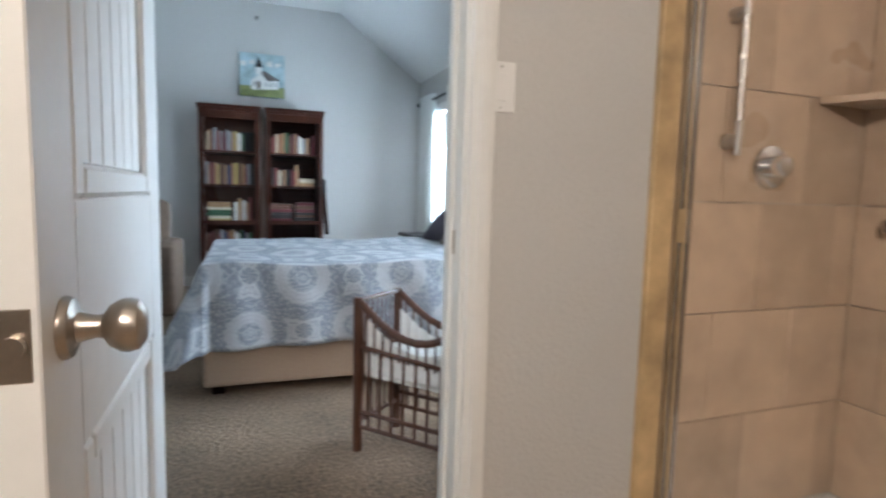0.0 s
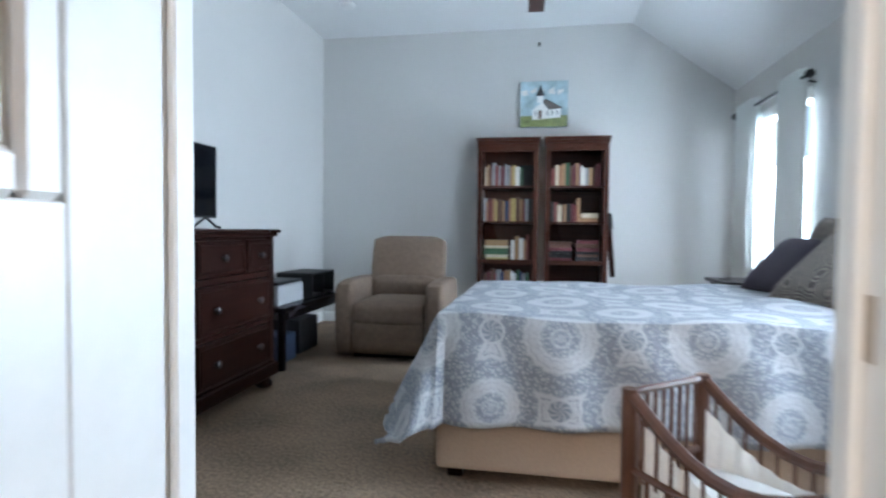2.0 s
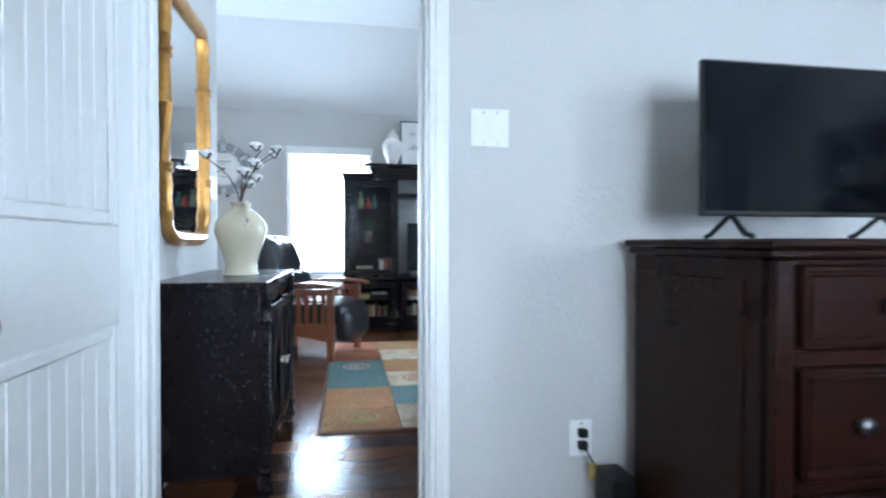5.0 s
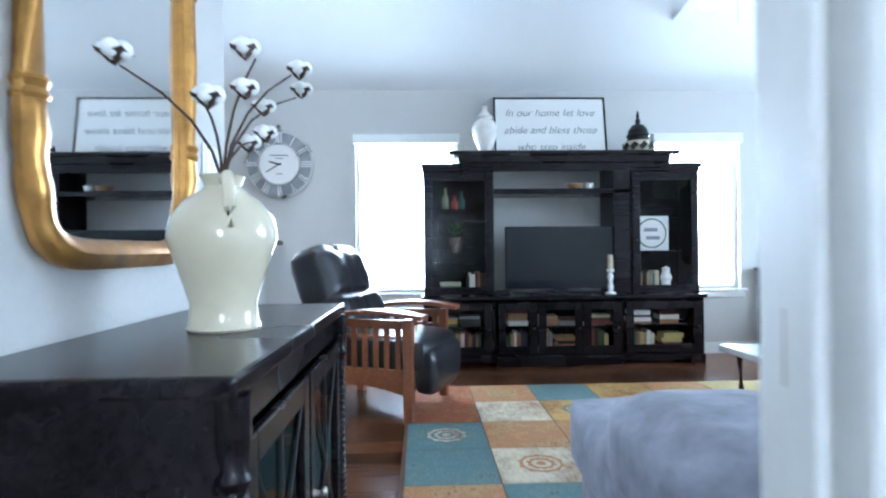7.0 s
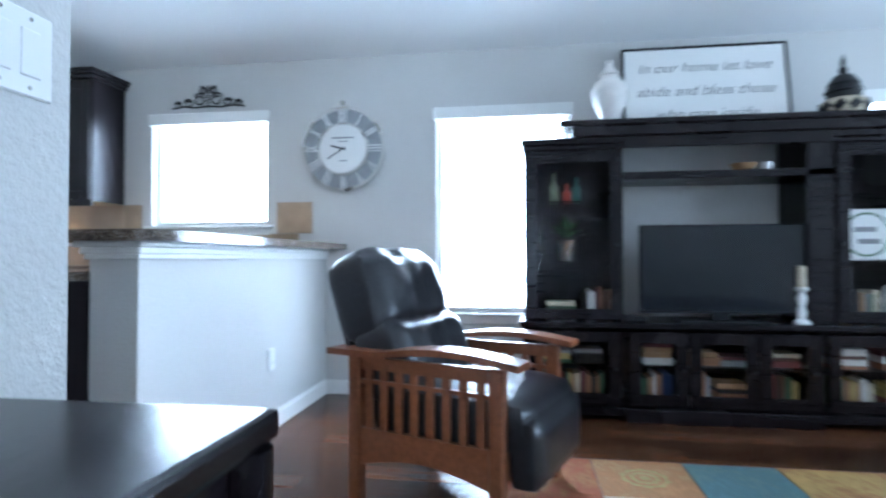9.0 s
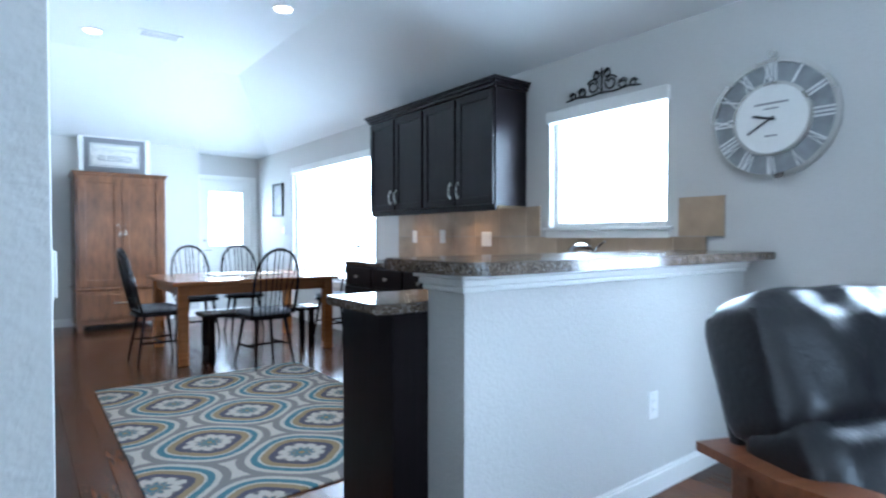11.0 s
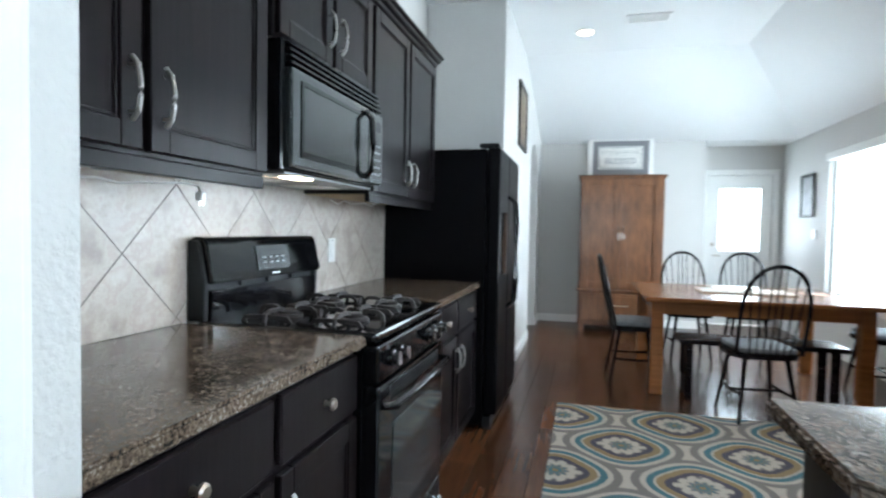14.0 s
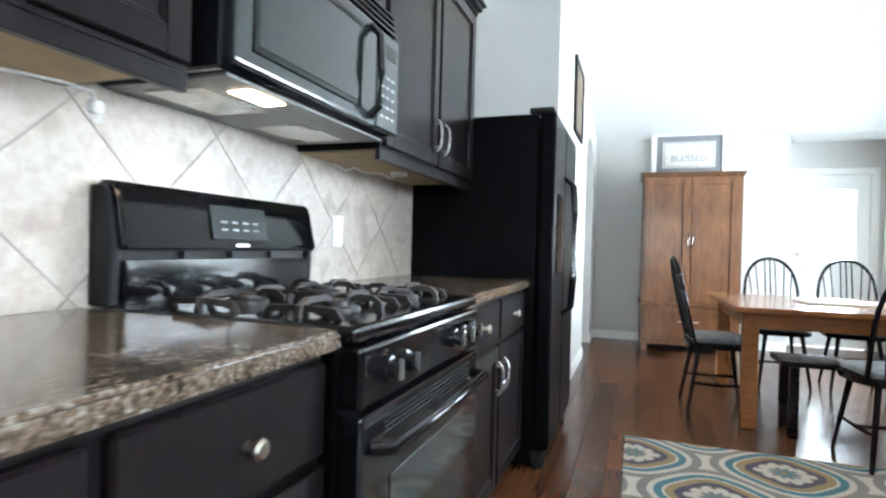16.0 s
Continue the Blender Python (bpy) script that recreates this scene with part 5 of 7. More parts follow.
part("glass", extrude_poly(mirror_outline(0.92), 0.004, "y", -0.010), MIRROR, mi, "silvered glass")
bm = tube([(x, -0.018, z) for x, z in mirror_outline(1.0)] + [(*((mirror_outline(1.0)[0][0], -0.018, mirror_outline(1.0)[0][1])),)], 0.032, 10)
for v in bm.verts:
    v.co.y = -0.018 + (v.co.y + 0.018) * (0.75 + 0.12 * math.sin(v.co.z * 60))
part("frame", bm, GOLD, mi, "antique gold bamboo-ribbed frame", True)
for x, z in ((-0.31, 0.3), (0.31, 0.3), (-0.31, 0.75), (0.31, 0.75)):
    part("collar", lathe([(0.028, z - 0.02), (0.031, z - 0.012), (0.026, z), (0.031, z + 0.012), (0.028, z + 0.02)], 12, (x, -0.018, 0)), GOLD, mi, "", True)
# entertainment centre
en = thing("entertainment_center", "large black-brown entertainment centre with glass doors", "tv cabinet", (-6.80, 2.31, 0), 90)
EW, ED = 2.37, 0.40
part("base_carcass", boxes((0, 0.02, 0, ED, 0.08, 0.55), (EW - 0.02, EW, 0, ED, 0.08, 0.55), (0.58, 0.60, 0, ED, 0.08, 0.55), (1.66, 1.68, 0, ED, 0.08, 0.55), (0.02, EW - 0.02, ED - 0.012, ED, 0.08, 0.55), (0.02, EW - 0.02, 0.02, ED - 0.012, 0.08, 0.10), (0.02, EW - 0.02, 0.03, ED - 0.012, 0.31, 0.325)), BLACKWOOD, en)
part("base_top", boxes((-0.02, EW + 0.02, -0.03, ED, 0.55, 0.585), bev=0.006), BLACKWOOD, en)
part("plinth", boxes((-0.01, 0.60, -0.012, ED, 0.03, 0.08), (0.60, 1.67, -0.03, ED, 0.0, 0.08), (1.67, EW + 0.01, -0.012, ED, 0.03, 0.08), (-0.01, 0.09, -0.012, ED, 0, 0.03), (EW - 0.09, EW + 0.01, -0.012, ED, 0, 0.03), bev=0.004), BLACKWOOD, en)
for x0 in (0.0, 1.76):
    part("tower_side", boxes((x0 + 0.01, x0 + 0.03, 0.05, ED, 0.585, 1.66), bev=0.002), BLACKWOOD, en)
    part("tower_side", boxes((x0 + 0.58, x0 + 0.60, 0.05, ED, 0.585, 1.66), bev=0.002), BLACKWOOD, en)
    part("tower_back", boxes((x0 + 0.03, x0 + 0.58, ED - 0.012, ED, 0.585, 1.66)), BLACKWOOD, en)
    part("tower_cornice", boxes((x0 - 0.012, x0 + 0.622, 0.025, ED, 1.66, 1.70), (x0, x0 + 0.61, 0.038, ED, 1.63, 1.66), bev=0.006), BLACKWOOD, en)
    for z in (0.95, 1.32):
        part("shelf", boxes((x0 + 0.03, x0 + 0.58, 0.07, ED - 0.012, z - 0.009, z)), BLACKWOOD if z < 1 else GLASS, en)
    w, h = 0.57, 1.03
    dd = front(en, "glass_door", x0 + 0.02, 0.595, w, h, 0.05, BLACKWOOD, boxes((0, 0.065, -0.02, 0, 0, h), (w - 0.065, w, -0.02, 0, 0, h), (0.065, w - 0.065, -0.02, 0, 0, 0.065), (0.065, w - 0.065, -0.02, 0, h - 0.075, h), bev=0.003))
    part("pane", boxes((0.065, w - 0.065, -0.010, -0.007, 0.065, h - 0.075)), GLASS, dd)
    knob(dd, w - 0.03 if x0 < 1 else 0.03, 0.45, -0.02, MATTE, 0.012)
part("bridge", boxes((0.30, 2.10, 0.0, ED, 1.70, 1.765), bev=0.006), BLACKWOOD, en)
part("bridge_cornice", boxes((0.22, 2.18, -0.012, ED, 1.765, 1.80), bev=0.006), BLACKWOOD, en)
part("bridge_rail", boxes((0.60, 1.76, 0.02, 0.05, 1.63, 1.70), bev=0.004), BLACKWOOD, en)
part("bridge_shelf", boxes((0.60, 1.76, 0.03, ED, 1.44, 1.485), bev=0.004), BLACKWOOD, en)
part("pilaster", boxes((1.62, 1.76, 0.03, ED, 0.585, 1.70), bev=0.004), BLACKWOOD, en)
for x0, x1 in ((0.03, 0.57), (0.62, 0.95), (0.96, 1.33), (1.34, 1.655), (1.70, 2.34)):
    w, h = x1 - x0, 0.43
    dd = front(en, "lower_door", x0, 0.10, w, h, -0.002, BLACKWOOD, boxes((0, 0.065, -0.018, 0, 0, h), (w - 0.065, w, -0.018, 0, 0, h), (0.065, w - 0.065, -0.018, 0, 0, 0.065), (0.065, w - 0.065, -0.018, 0, h - 0.065, h), bev=0.003))
    part("pane", boxes((0.065, w - 0.065, -0.009, -0.006, 0.065, h - 0.065)), GLASS, dd)
    knob(dd, w - 0.03, h / 2, -0.018, MATTE, 0.010)
ea = (-6.80, 2.31, 0)
for x0, x1 in ((0.10, 0.50), (0.70, 0.90), (1.03, 1.12), (1.42, 1.58), (1.78, 2.0)):
    book_row(x0, x1, 0.102, 0.06, 0.14, 0.19, "book standing behind glass in the tv cabinet", ea, 90)
for x, n in ((1.22, 4), (2.13, 4), (1.80, 0)):
    book_stack(x, 0.102, 0.06, n, "book lying behind glass in the tv cabinet", ea, 90, 0.18)
for x, n in ((0.2, 3), (0.40, 3), (0.80, 4), (1.06, 3), (1.24, 2), (1.50, 3), (1.85, 4), (2.1, 3)):
    book_stack(x, 0.326, 0.06, n, "book or game box behind glass in the tv cabinet", ea, 90, 0.19)
book_row(0.38, 0.55, 0.595, 0.12, 0.15, 0.2, "book standing in the glass tower", ea, 90)
book_stack(0.24, 0.595, 0.12, 4, "book lying in the glass tower", ea, 90, 0.2)
book_row(1.86, 2.05, 0.595, 0.12, 0.15, 0.2, "book standing in the glass tower", ea, 90)
for y, c, hh in ((0.20, (0.30, 0.33, 0.20), 0.19), (0.28, (0.45, 0.06, 0.03), 0.12), (0.34, (0.05, 0.18, 0.15), 0.16)):
    bt = single("bottle", lathe([(0.026, 0), (0.028, 0.01), (0.028, hh * 0.55), (0.012, hh * 0.72), (0.011, hh), (0.001, hh)], 16), mat("bottle_glaze", c, 0.3), "small coloured bottle on a glass shelf", "bottle", (-7.0, 2.31 + y, 1.321), smooth=True)
single("flower_pot", lathe([(0.05, 0), (0.065, 0.12), (0.07, 0.13), (0.05, 0.13)], 20), STEEL, "metal pot on the books in the tower", "pot", (-7.02, 2.60, 0.951), smooth=True)
bm = bmesh.new()
for i in range(40):
    a, e = rq.uniform(0, 6.28), rq.uniform(0.2, 1.3)
    c = Vector((math.cos(a) * math.cos(e), math.sin(a) * math.cos(e), math.sin(e))) * rq.uniform(0.04, 0.13)
    d2 = Vector((-math.sin(a), math.cos(a), 0)) * 0.014
    bm.faces.new([bm.verts.new(p) for p in (c - c.normalized() * 0.03, c + d2, c + c.normalized() * 0.035, c - d2)])
single("plant", bm, LEAF, "small leafy plant in the metal pot", "plant", (-7.02, 2.60, 1.09))
tsn = thing("sign", "square white sign with a wreath and grey script", "sign", (-6.90, 4.30, 0.952), 90)
part("board", boxes((-0.15, 0.15, 0.045, 0.06, 0, 0.30), bev=0.003), PAPER, tsn)
part("wreath", lathe([(0.13, 0.044), (0.13, 0.0425), (0.118, 0.0425), (0.118, 0.044)], 32, (0, 0, 0.15), "y"), LEAF, tsn)
part("wreath_field", lathe([(0.118, 0.043), (0.118, 0.0415), (0.001, 0.0415)], 32, (0, 0, 0.15), "y"), PAPER, tsn)
single("figurine", lathe([(0.045, 0), (0.05, 0.02), (0.035, 0.08), (0.05, 0.12), (0.03, 0.17), (0.035, 0.2), (0.001, 0.22)], 18), PAPER, "small white vase in the tower", "vase", (-6.66 - 0.28, 4.42, 0.596), smooth=True)
television((-6.86, 3.47, 0.586), 90, 0.93, 0.53, "black flat television in the entertainment centre", False, 0.05)
cd = thing("candlestick", "turned white candlestick with a pillar candle", "candlestick", (-6.85, 3.90, 0.586))
part("stick", lathe([(0.045, 0), (0.045, 0.012), (0.018, 0.03), (0.026, 0.06), (0.015, 0.1), (0.026, 0.15), (0.015, 0.18), (0.035, 0.2), (0.035, 0.21)], 18), PAPER, cd, "", True)
part("candle", lathe([(0.022, 0.21), (0.022, 0.33), (0.002, 0.335)], 16), LABELS[1], cd, "", True)
single("set_top_box", boxes((-6.95, -6.83, 2.92, 3.04, 0.586, 0.62), bev=0.004), MATTE, "small black media box on the cabinet", "media box")
pc = single("pine_cone_bowl", lathe([(0.03, 0), (0.06, 0.02), (0.075, 0.045), (0.065, 0.045), (0.03, 0.015)], 20), LABELS[3], "small bowl of dried decorations on the shelf", "bowl", (-6.92, 3.62, 1.486), smooth=True)
pp = single("succulent", lathe([(0.028, 0), (0.035, 0.05), (0.03, 0.05), (0.02, 0.04)], 14), PAPER, "tiny white pot with a green plant", "plant pot", (-6.92, 3.75, 1.486), smooth=True)


def words(parent, body, x, z, size, y, material=INK, shear=0.28, align="CENTER", thin=-0.0012):
    cu = bpy.data.curves.new("lettering", "FONT")
    cu.body, cu.size, cu.shear, cu.align_x, cu.extrude = body, size, shear, align, 0.0006
    cu.offset = thin
    tmp = bpy.data.objects.new("lettering", cu)
    scene.collection.objects.link(tmp)
    bpy.context.view_layer.update()
    me = bpy.data.meshes.new_from_object(tmp.evaluated_get(bpy.context.evaluated_depsgraph_get()))
    bpy.data.objects.remove(tmp)
    me.materials.clear()
    me.materials.append(material)
    ob = new("lettering", me)
    ob.parent = parent
    ob.matrix_local = pose(x, y, z, 90, 0, 0)
    ob["label"] = "dark script lettering"
    return ob


sg = thing("framed_sign", "white sign with grey script in a thin dark frame", "sign", (-7.03, 3.45, 1.80), 90)
sg.matrix_world = pose(-7.03, 3.45, 1.80, 0, 0, 90) @ pose(0, 0, 0, -9, 0, 0)
part("board", boxes((-0.485, 0.485, 0.0, 0.012, 0, 0.52)), PAPER, sg)
part("frame", boxes((-0.5, -0.485, -0.008, 0.014, 0, 0.535), (0.485, 0.5, -0.008, 0.014, 0, 0.535), (-0.485, 0.485, -0.008, 0.014, 0.52, 0.535), (-0.485, 0.485, -0.008, 0.014, 0, 0.012), bev=0.002), MATTE, sg)
words(sg, "In our home let love", 0, 0.36, 0.096, -0.001)
words(sg, "abide and bless those", 0, 0.20, 0.096, -0.001)
words(sg, "who step inside", 0, 0.045, 0.096, -0.001)
part("script_bar", boxes((-0.07, 0.05, 0.040, 0.0415, 0.165, 0.195), (-0.05, 0.07, 0.040, 0.0415, 0.095, 0.125)), LABELS[9], tsn)
single("ginger_jar", lathe([(0.05, 0), (0.055, 0.01), (0.05, 0.03), (0.10, 0.14), (0.115, 0.22), (0.09, 0.28), (0.06, 0.30), (0.055, 0.32), (0.068, 0.325), (0.05, 0.35), (0.03, 0.37), (0.02, 0.40), (0.026, 0.415), (0.001, 0.43)], 28), mat("white_flowered_glaze", (0.70, 0.66, 0.62), 0.25, grain=7, vary=0.16), "white lidded jar with faint flowers on the cabinet", "jar", (-7.0, 2.86, 1.80), smooth=True)
pg = thing("lidded_urn", "dark urn with a pointed lid and checked base", "urn", (-6.95, 4.19, 1.80))
part("body", lathe([(0.10, 0), (0.125, 0.04), (0.12, 0.08), (0.10, 0.10)], 24), LABELS[1], pg, "cream and black checked belly", True)
for k in range(10):
    a = 2 * math.pi * k / 10
    b = part("check", boxes((-0.022, 0.022, -0.006, 0.004, -0.03, 0.03)), MATTE, pg)
    b.matrix_local = pose(0.121 * math.cos(a), 0.121 * math.sin(a), 0.05, 0, 0, math.degrees(a) + 90) @ pose(0, 0, 0, 0, 45, 0)
part("lid", lathe([(0.09, 0.10), (0.085, 0.14), (0.10, 0.145), (0.08, 0.18), (0.085, 0.19), (0.05, 0.24), (0.02, 0.25), (0.024, 0.28), (0.012, 0.30), (0.014, 0.33), (0.002, 0.37)], 24), MATTE, pg, "", True)
# clock
ck = thing("wall_clock", "large round metal clock with roman numerals", "clock", (-7.218, 1.035, 1.755), 90)
for nm, r0, r1 in (("outer_ring", 0.31, 0.285), ("inner_ring", 0.19, 0.175)):
    bm = bmesh.new()
    n = 56
    rr = []
    for i in range(n):
        a = 2 * math.pi * i / n
        rr.append([bm.verts.new((r * math.cos(a), y, r * math.sin(a))) for r, y in ((r0, -0.03), (r0, -0.008), (r1, -0.008), (r1, -0.03))])
    for i in range(n):
        for k in range(4):
            bm.faces.new((rr[i][k], rr[(i + 1) % n][k], rr[(i + 1) % n][(k + 1) % 4], rr[i][(k + 1) % 4]))
    part(nm, bm, STEEL, ck)
# mottled disc, darker than the wall, filling the clock inside its outer ring
part("backplate", lathe([(0.287, -0.006), (0.287, -0.009), (0.001, -0.009)], 56, (0, 0, 0), "y"), mat("mottled_grey_disc", (0.30, 0.31, 0.32), 0.5, 0.3, grain=14, vary=0.15), ck, "mottled grey disc behind the numerals")
part("face", lathe([(0.178, -0.012), (0.178, -0.022), (0.001, -0.022)], 48, (0, 0, 0), "y"), PAPER, ck, "white clock face")
for k, s in enumerate(("XII", "I", "II", "III", "IV", "V", "VI", "VII", "VIII", "IX", "X", "XI")):
    a = radians(30 * k)
    bm = bmesh.new()
    wn2 = len(s)
    for i, ch in enumerate(s):
        cxn = (i - (wn2 - 1) / 2) * 0.020
        if ch == "I":
            box(bm, cxn - 0.004, cxn + 0.004, -0.026, -0.02, -0.045, 0.045)
        elif ch == "V":
            tube([(cxn - 0.013, -0.023, 0.045), (cxn, -0.023, -0.045), (cxn + 0.013, -0.023, 0.045)], 0.004, 4, bm)
        else:
            tube([(cxn - 0.013, -0.023, 0.045), (cxn + 0.013, -0.023, -0.045)], 0.004, 4, bm)
            tube([(cxn + 0.013, -0.023, 0.045), (cxn - 0.013, -0.023, -0.045)], 0.004, 4, bm)
    b = part("numeral", bm, PLASTIC, ck, "pale roman numeral")
    b.matrix_local = pose(0.238 * math.sin(a), 0, 0.238 * math.cos(a), 0, math.degrees(a), 0)
part("hour_hand", boxes((-0.006, 0.006, -0.030, -0.026, -0.02, 0.09)), INK, ck).rotation_euler = (0, radians(-75), 0)
part("minute_hand", boxes((-0.004, 0.004, -0.034, -0.031, -0.02, 0.13)), INK, ck).rotation_euler = (0, radians(-122), 0)
part("maker_mark", boxes((-0.08, 0.08, -0.024, -0.022, 0.075, 0.085), (-0.035, 0.035, -0.024, -0.022, 0.05, 0.057), (-0.03, 0.03, -0.024, -0.022, -0.09, -0.082)), LABELS[9], ck)
part("crown_ring", lathe([(0.02, -0.025), (0.02, -0.012), (0.008, -0.012)], 14, (0, 0, 0.335), "y"), STEEL, ck)
# scroll ornament over the kitchen window
sc = thing("scroll_ornament", "black wrought iron scroll over the window", "wall ornament", (-7.215, -0.015, 2.10), 90)
for s in (-1, 1):
    for cxx, czz, r, t0 in ((0.07, 0.06, 0.05, 0.5), (0.16, 0.035, 0.035, 0.3), (0.24, 0.025, 0.028, 0.2), (0.045, 0.13, 0.03, 1.0)):
        part("scroll", tube([(s * (cxx + r * (1 - 0.55 * i / 26) * math.cos(t0 + i * 0.33)), -0.01, czz + r * (1 - 0.55 * i / 26) * math.sin(t0 + i * 0.33)) for i in range(27)], 0.006, 6), MATTE, sc)
    part("scroll", tube([(0, -0.01, 0.01), (s * 0.1, -0.01, 0.0), (s * 0.2, -0.01, 0.012), (s * 0.29, -0.01, 0.0)], 0.006, 6), MATTE, sc)
part("finial", tube([(0, -0.01, 0.0), (0, -0.01, 0.17)], 0.007, 6), MATTE, sc)
# calla painting
pt = thing("painting", "canvas of a white calla lily among green leaves", "painting", (-7.215, 5.83, 0.96), 90)
part("canvas", boxes((-0.31, 0.31, -0.035, 0, 0, 0.91), bev=0.003), MATTE, pt)
GREEN2 = mat("painted_pale_green", (0.14, 0.30, 0.10), 0.6, grain=6, vary=0.3)
part("leaf", extrude_poly([(-0.31, 0.0), (-0.05, 0.02), (0.05, 0.3), (-0.1, 0.5), (-0.31, 0.42)], 0.002, "y", -0.0375), LEAF, pt)
part("leaf", extrude_poly([(0.0, 0.0), (0.28, 0.02), (0.31, 0.34), (0.18, 0.5), (0.06, 0.3)], 0.002, "y", -0.038), GREEN2, pt)
part("leaf", extrude_poly([(-0.31, 0.56), (-0.1, 0.68), (0.0, 0.91), (-0.31, 0.91)], 0.002, "y", -0.0385), GREEN2, pt)
part("leaf", extrude_poly([(0.1, 0.75), (0.31, 0.62), (0.31, 0.91), (0.05, 0.91)], 0.002, "y", -0.039), LEAF, pt)
part("petal", extrude_poly([(-0.3, 0.70), (-0.12, 0.80), (0.1, 0.85), (0.31, 0.86), (0.2, 0.70), (0.02, 0.55), (-0.06, 0.40), (-0.13, 0.52), (-0.24, 0.58)], 0.002, "y", -0.0415), PAPER, pt, "white lily petal")
part("spadix", extrude_poly([(-0.08, 0.40), (-0.04, 0.40), (-0.03, 0.56), (-0.07, 0.52)], 0.002, "y", -0.0435), LABELS[7], pt)
part("stem", extrude_poly([(-0.075, 0.0), (-0.03, 0.0), (-0.045, 0.42), (-0.075, 0.42)], 0.002, "y", -0.0425), GREEN2, pt)
for k, z in enumerate((0.14, 0.50)):
    part("outline", tube([(-0.30 + 0.6 * i / 14, -0.041, z + 0.03 * math.sin(i * 1.1 + k)) for i in range(15)], 0.005, 5), PAPER, pt)
# mission recliner
mc = thing("mission_recliner", "mission oak recliner with black leather cushions", "armchair", (-5.72, 2.05, 0), 159)
hw, hd = 0.33, 0.33
for s in (-1, 1):
    x = s * hw
    a, b = sorted((x, x - s * 0.035))
    for y, nm in ((-hd, "front_leg"), (hd - 0.05, "back_leg")):
        part(nm, boxes((min(x, x - s * 0.05), max(x, x - s * 0.05), y, y + 0.055, 0, 0.585), bev=0.005), OAK, mc)
    n = 12
    lower = [(-hd + 0.055 + (2 * hd - 0.105) * i / n, 0.155 + 0.045 * math.sin(math.pi * i / n)) for i in range(n + 1)]
    part("side_panel", extrude_poly(lower + [(hd - 0.05, 0.30), (-hd + 0.055, 0.30)], 0.022, "x", min(x - s * 0.012, x - s * 0.034)), OAK, mc)
    part("upper_rail", boxes((min(x - s * 0.012, x - s * 0.034), max(x - s * 0.012, x - s * 0.034), -hd + 0.055, hd - 0.05, 0.53, 0.58), (min(x - s * 0.014, x - s * 0.032), max(x - s * 0.014, x - s * 0.032), -hd + 0.055, hd - 0.05, 0.475, 0.49)), OAK, mc)
    for i in range(8):
        y = -hd + 0.055 + (2 * hd - 0.105) * (i + 0.5) / 8
        part("slat", boxes((min(x - s * 0.016, x - s * 0.030), max(x - s * 0.016, x - s * 0.030), y - 0.016, y + 0.016, 0.30, 0.53)), OAK, mc)
    prof = [(-hd - 0.07 + (2 * hd + 0.16) * i / 10, 0.585 + 0.028 * math.sin(math.pi * min(1, i / 7)) ** 1) for i in range(11)]
    ap = extrude_poly(prof + [(y, z + 0.024) for y, z in reversed(prof)], 0.115, "x", x - s * 0.0575 - 0.0575 + s * 0.03)
    part("arm", ap, OAK, mc, "bowed oak armrest")
part("stretcher", boxes((-hw + 0.05, hw - 0.05, hd - 0.05, hd - 0.025, 0.16, 0.26), (-hw + 0.05, hw - 0.05, -hd + 0.03, -hd + 0.055, 0.16, 0.24)), OAK, mc)
part("seat", cushion(-hw + 0.04, hw - 0.04, -hd - 0.06, hd - 0.08, 0.28, 0.46, 0.025), LEATHER, mc, "black leather seat", True)
part("footrest", cushion(-hw + 0.05, hw - 0.05, -hd - 0.10, -hd, 0.16, 0.40, 0.02), LEATHER, mc, "", True)
for z0, z1, yy, th in ((-0.02, 0.27, -0.04, 0.20), (0.24, 0.57, 0.0, 0.21)):
    bm = cushion(-hw + 0.035, hw - 0.035, yy - th / 2, yy + th / 2, z0, z1, 0.045, 14)
    bmesh.ops.rotate(bm, verts=bm.verts, cent=(0, 0, 0), matrix=Matrix.Rotation(radians(-20), 3, "X"))
    bmesh.ops.translate(bm, verts=bm.verts, vec=(0, hd - 0.12, 0.42))
    for v in bm.verts:
        k = 0.009 * noise.noise(v.co * 9) + 0.005 * math.sin(v.co.x * 42 + 4 * noise.noise(v.co * 5))
        v.co.y -= k
        v.co.z += 0.4 * k
    part("back_cushion", bm, LEATHER, mc, "puffed black leather back", True)
bm = boxes((-hw + 0.05, hw - 0.05, 0.07, 0.10, 0, 0.52), bev=0.01)
bmesh.ops.rotate(bm, verts=bm.verts, cent=(0, 0, 0), matrix=Matrix.Rotation(radians(-20), 3, "X"))
bmesh.ops.translate(bm, verts=bm.verts, vec=(0, hd - 0.12, 0.40))
part("back_panel", bm, LEATHER, mc)
# patchwork rug
rg = thing("area_rug", "patchwork area rug in teal, gold, rust and cream", "rug", (-6.13, 2.2, 0.0))


def worn_patch(name, base, second, dark):
    """Hand-knotted patch: faded ground, washes of a second dye and dark flecks."""
    m, nt, b = nodes_of("rug_" + name)
    v = coords(nt)
    f1, f2, f3 = noise_tex(nt, v, 4.5, 5.0, 0.65), noise_tex(nt, coords(nt, (1, 3.2, 1)), 17, 5.0, 0.7), noise_tex(nt, v, 150)
    f = fx(nt, "MULTIPLY_ADD", f1, 0.6, fx(nt, "MULTIPLY", f2, 0.4))
    nt.links.new(ramp(nt, f, [(0.34, dark), (0.43, second), (0.50, base), (0.60, shade(base, 1.3)), (0.68, second)]), b.inputs["Base Color"])
    b.inputs["Roughness"].default_value = 0.95
    bump(nt, b, fx(nt, "ADD", f2, f3), 0.5, 0.003)
    return m


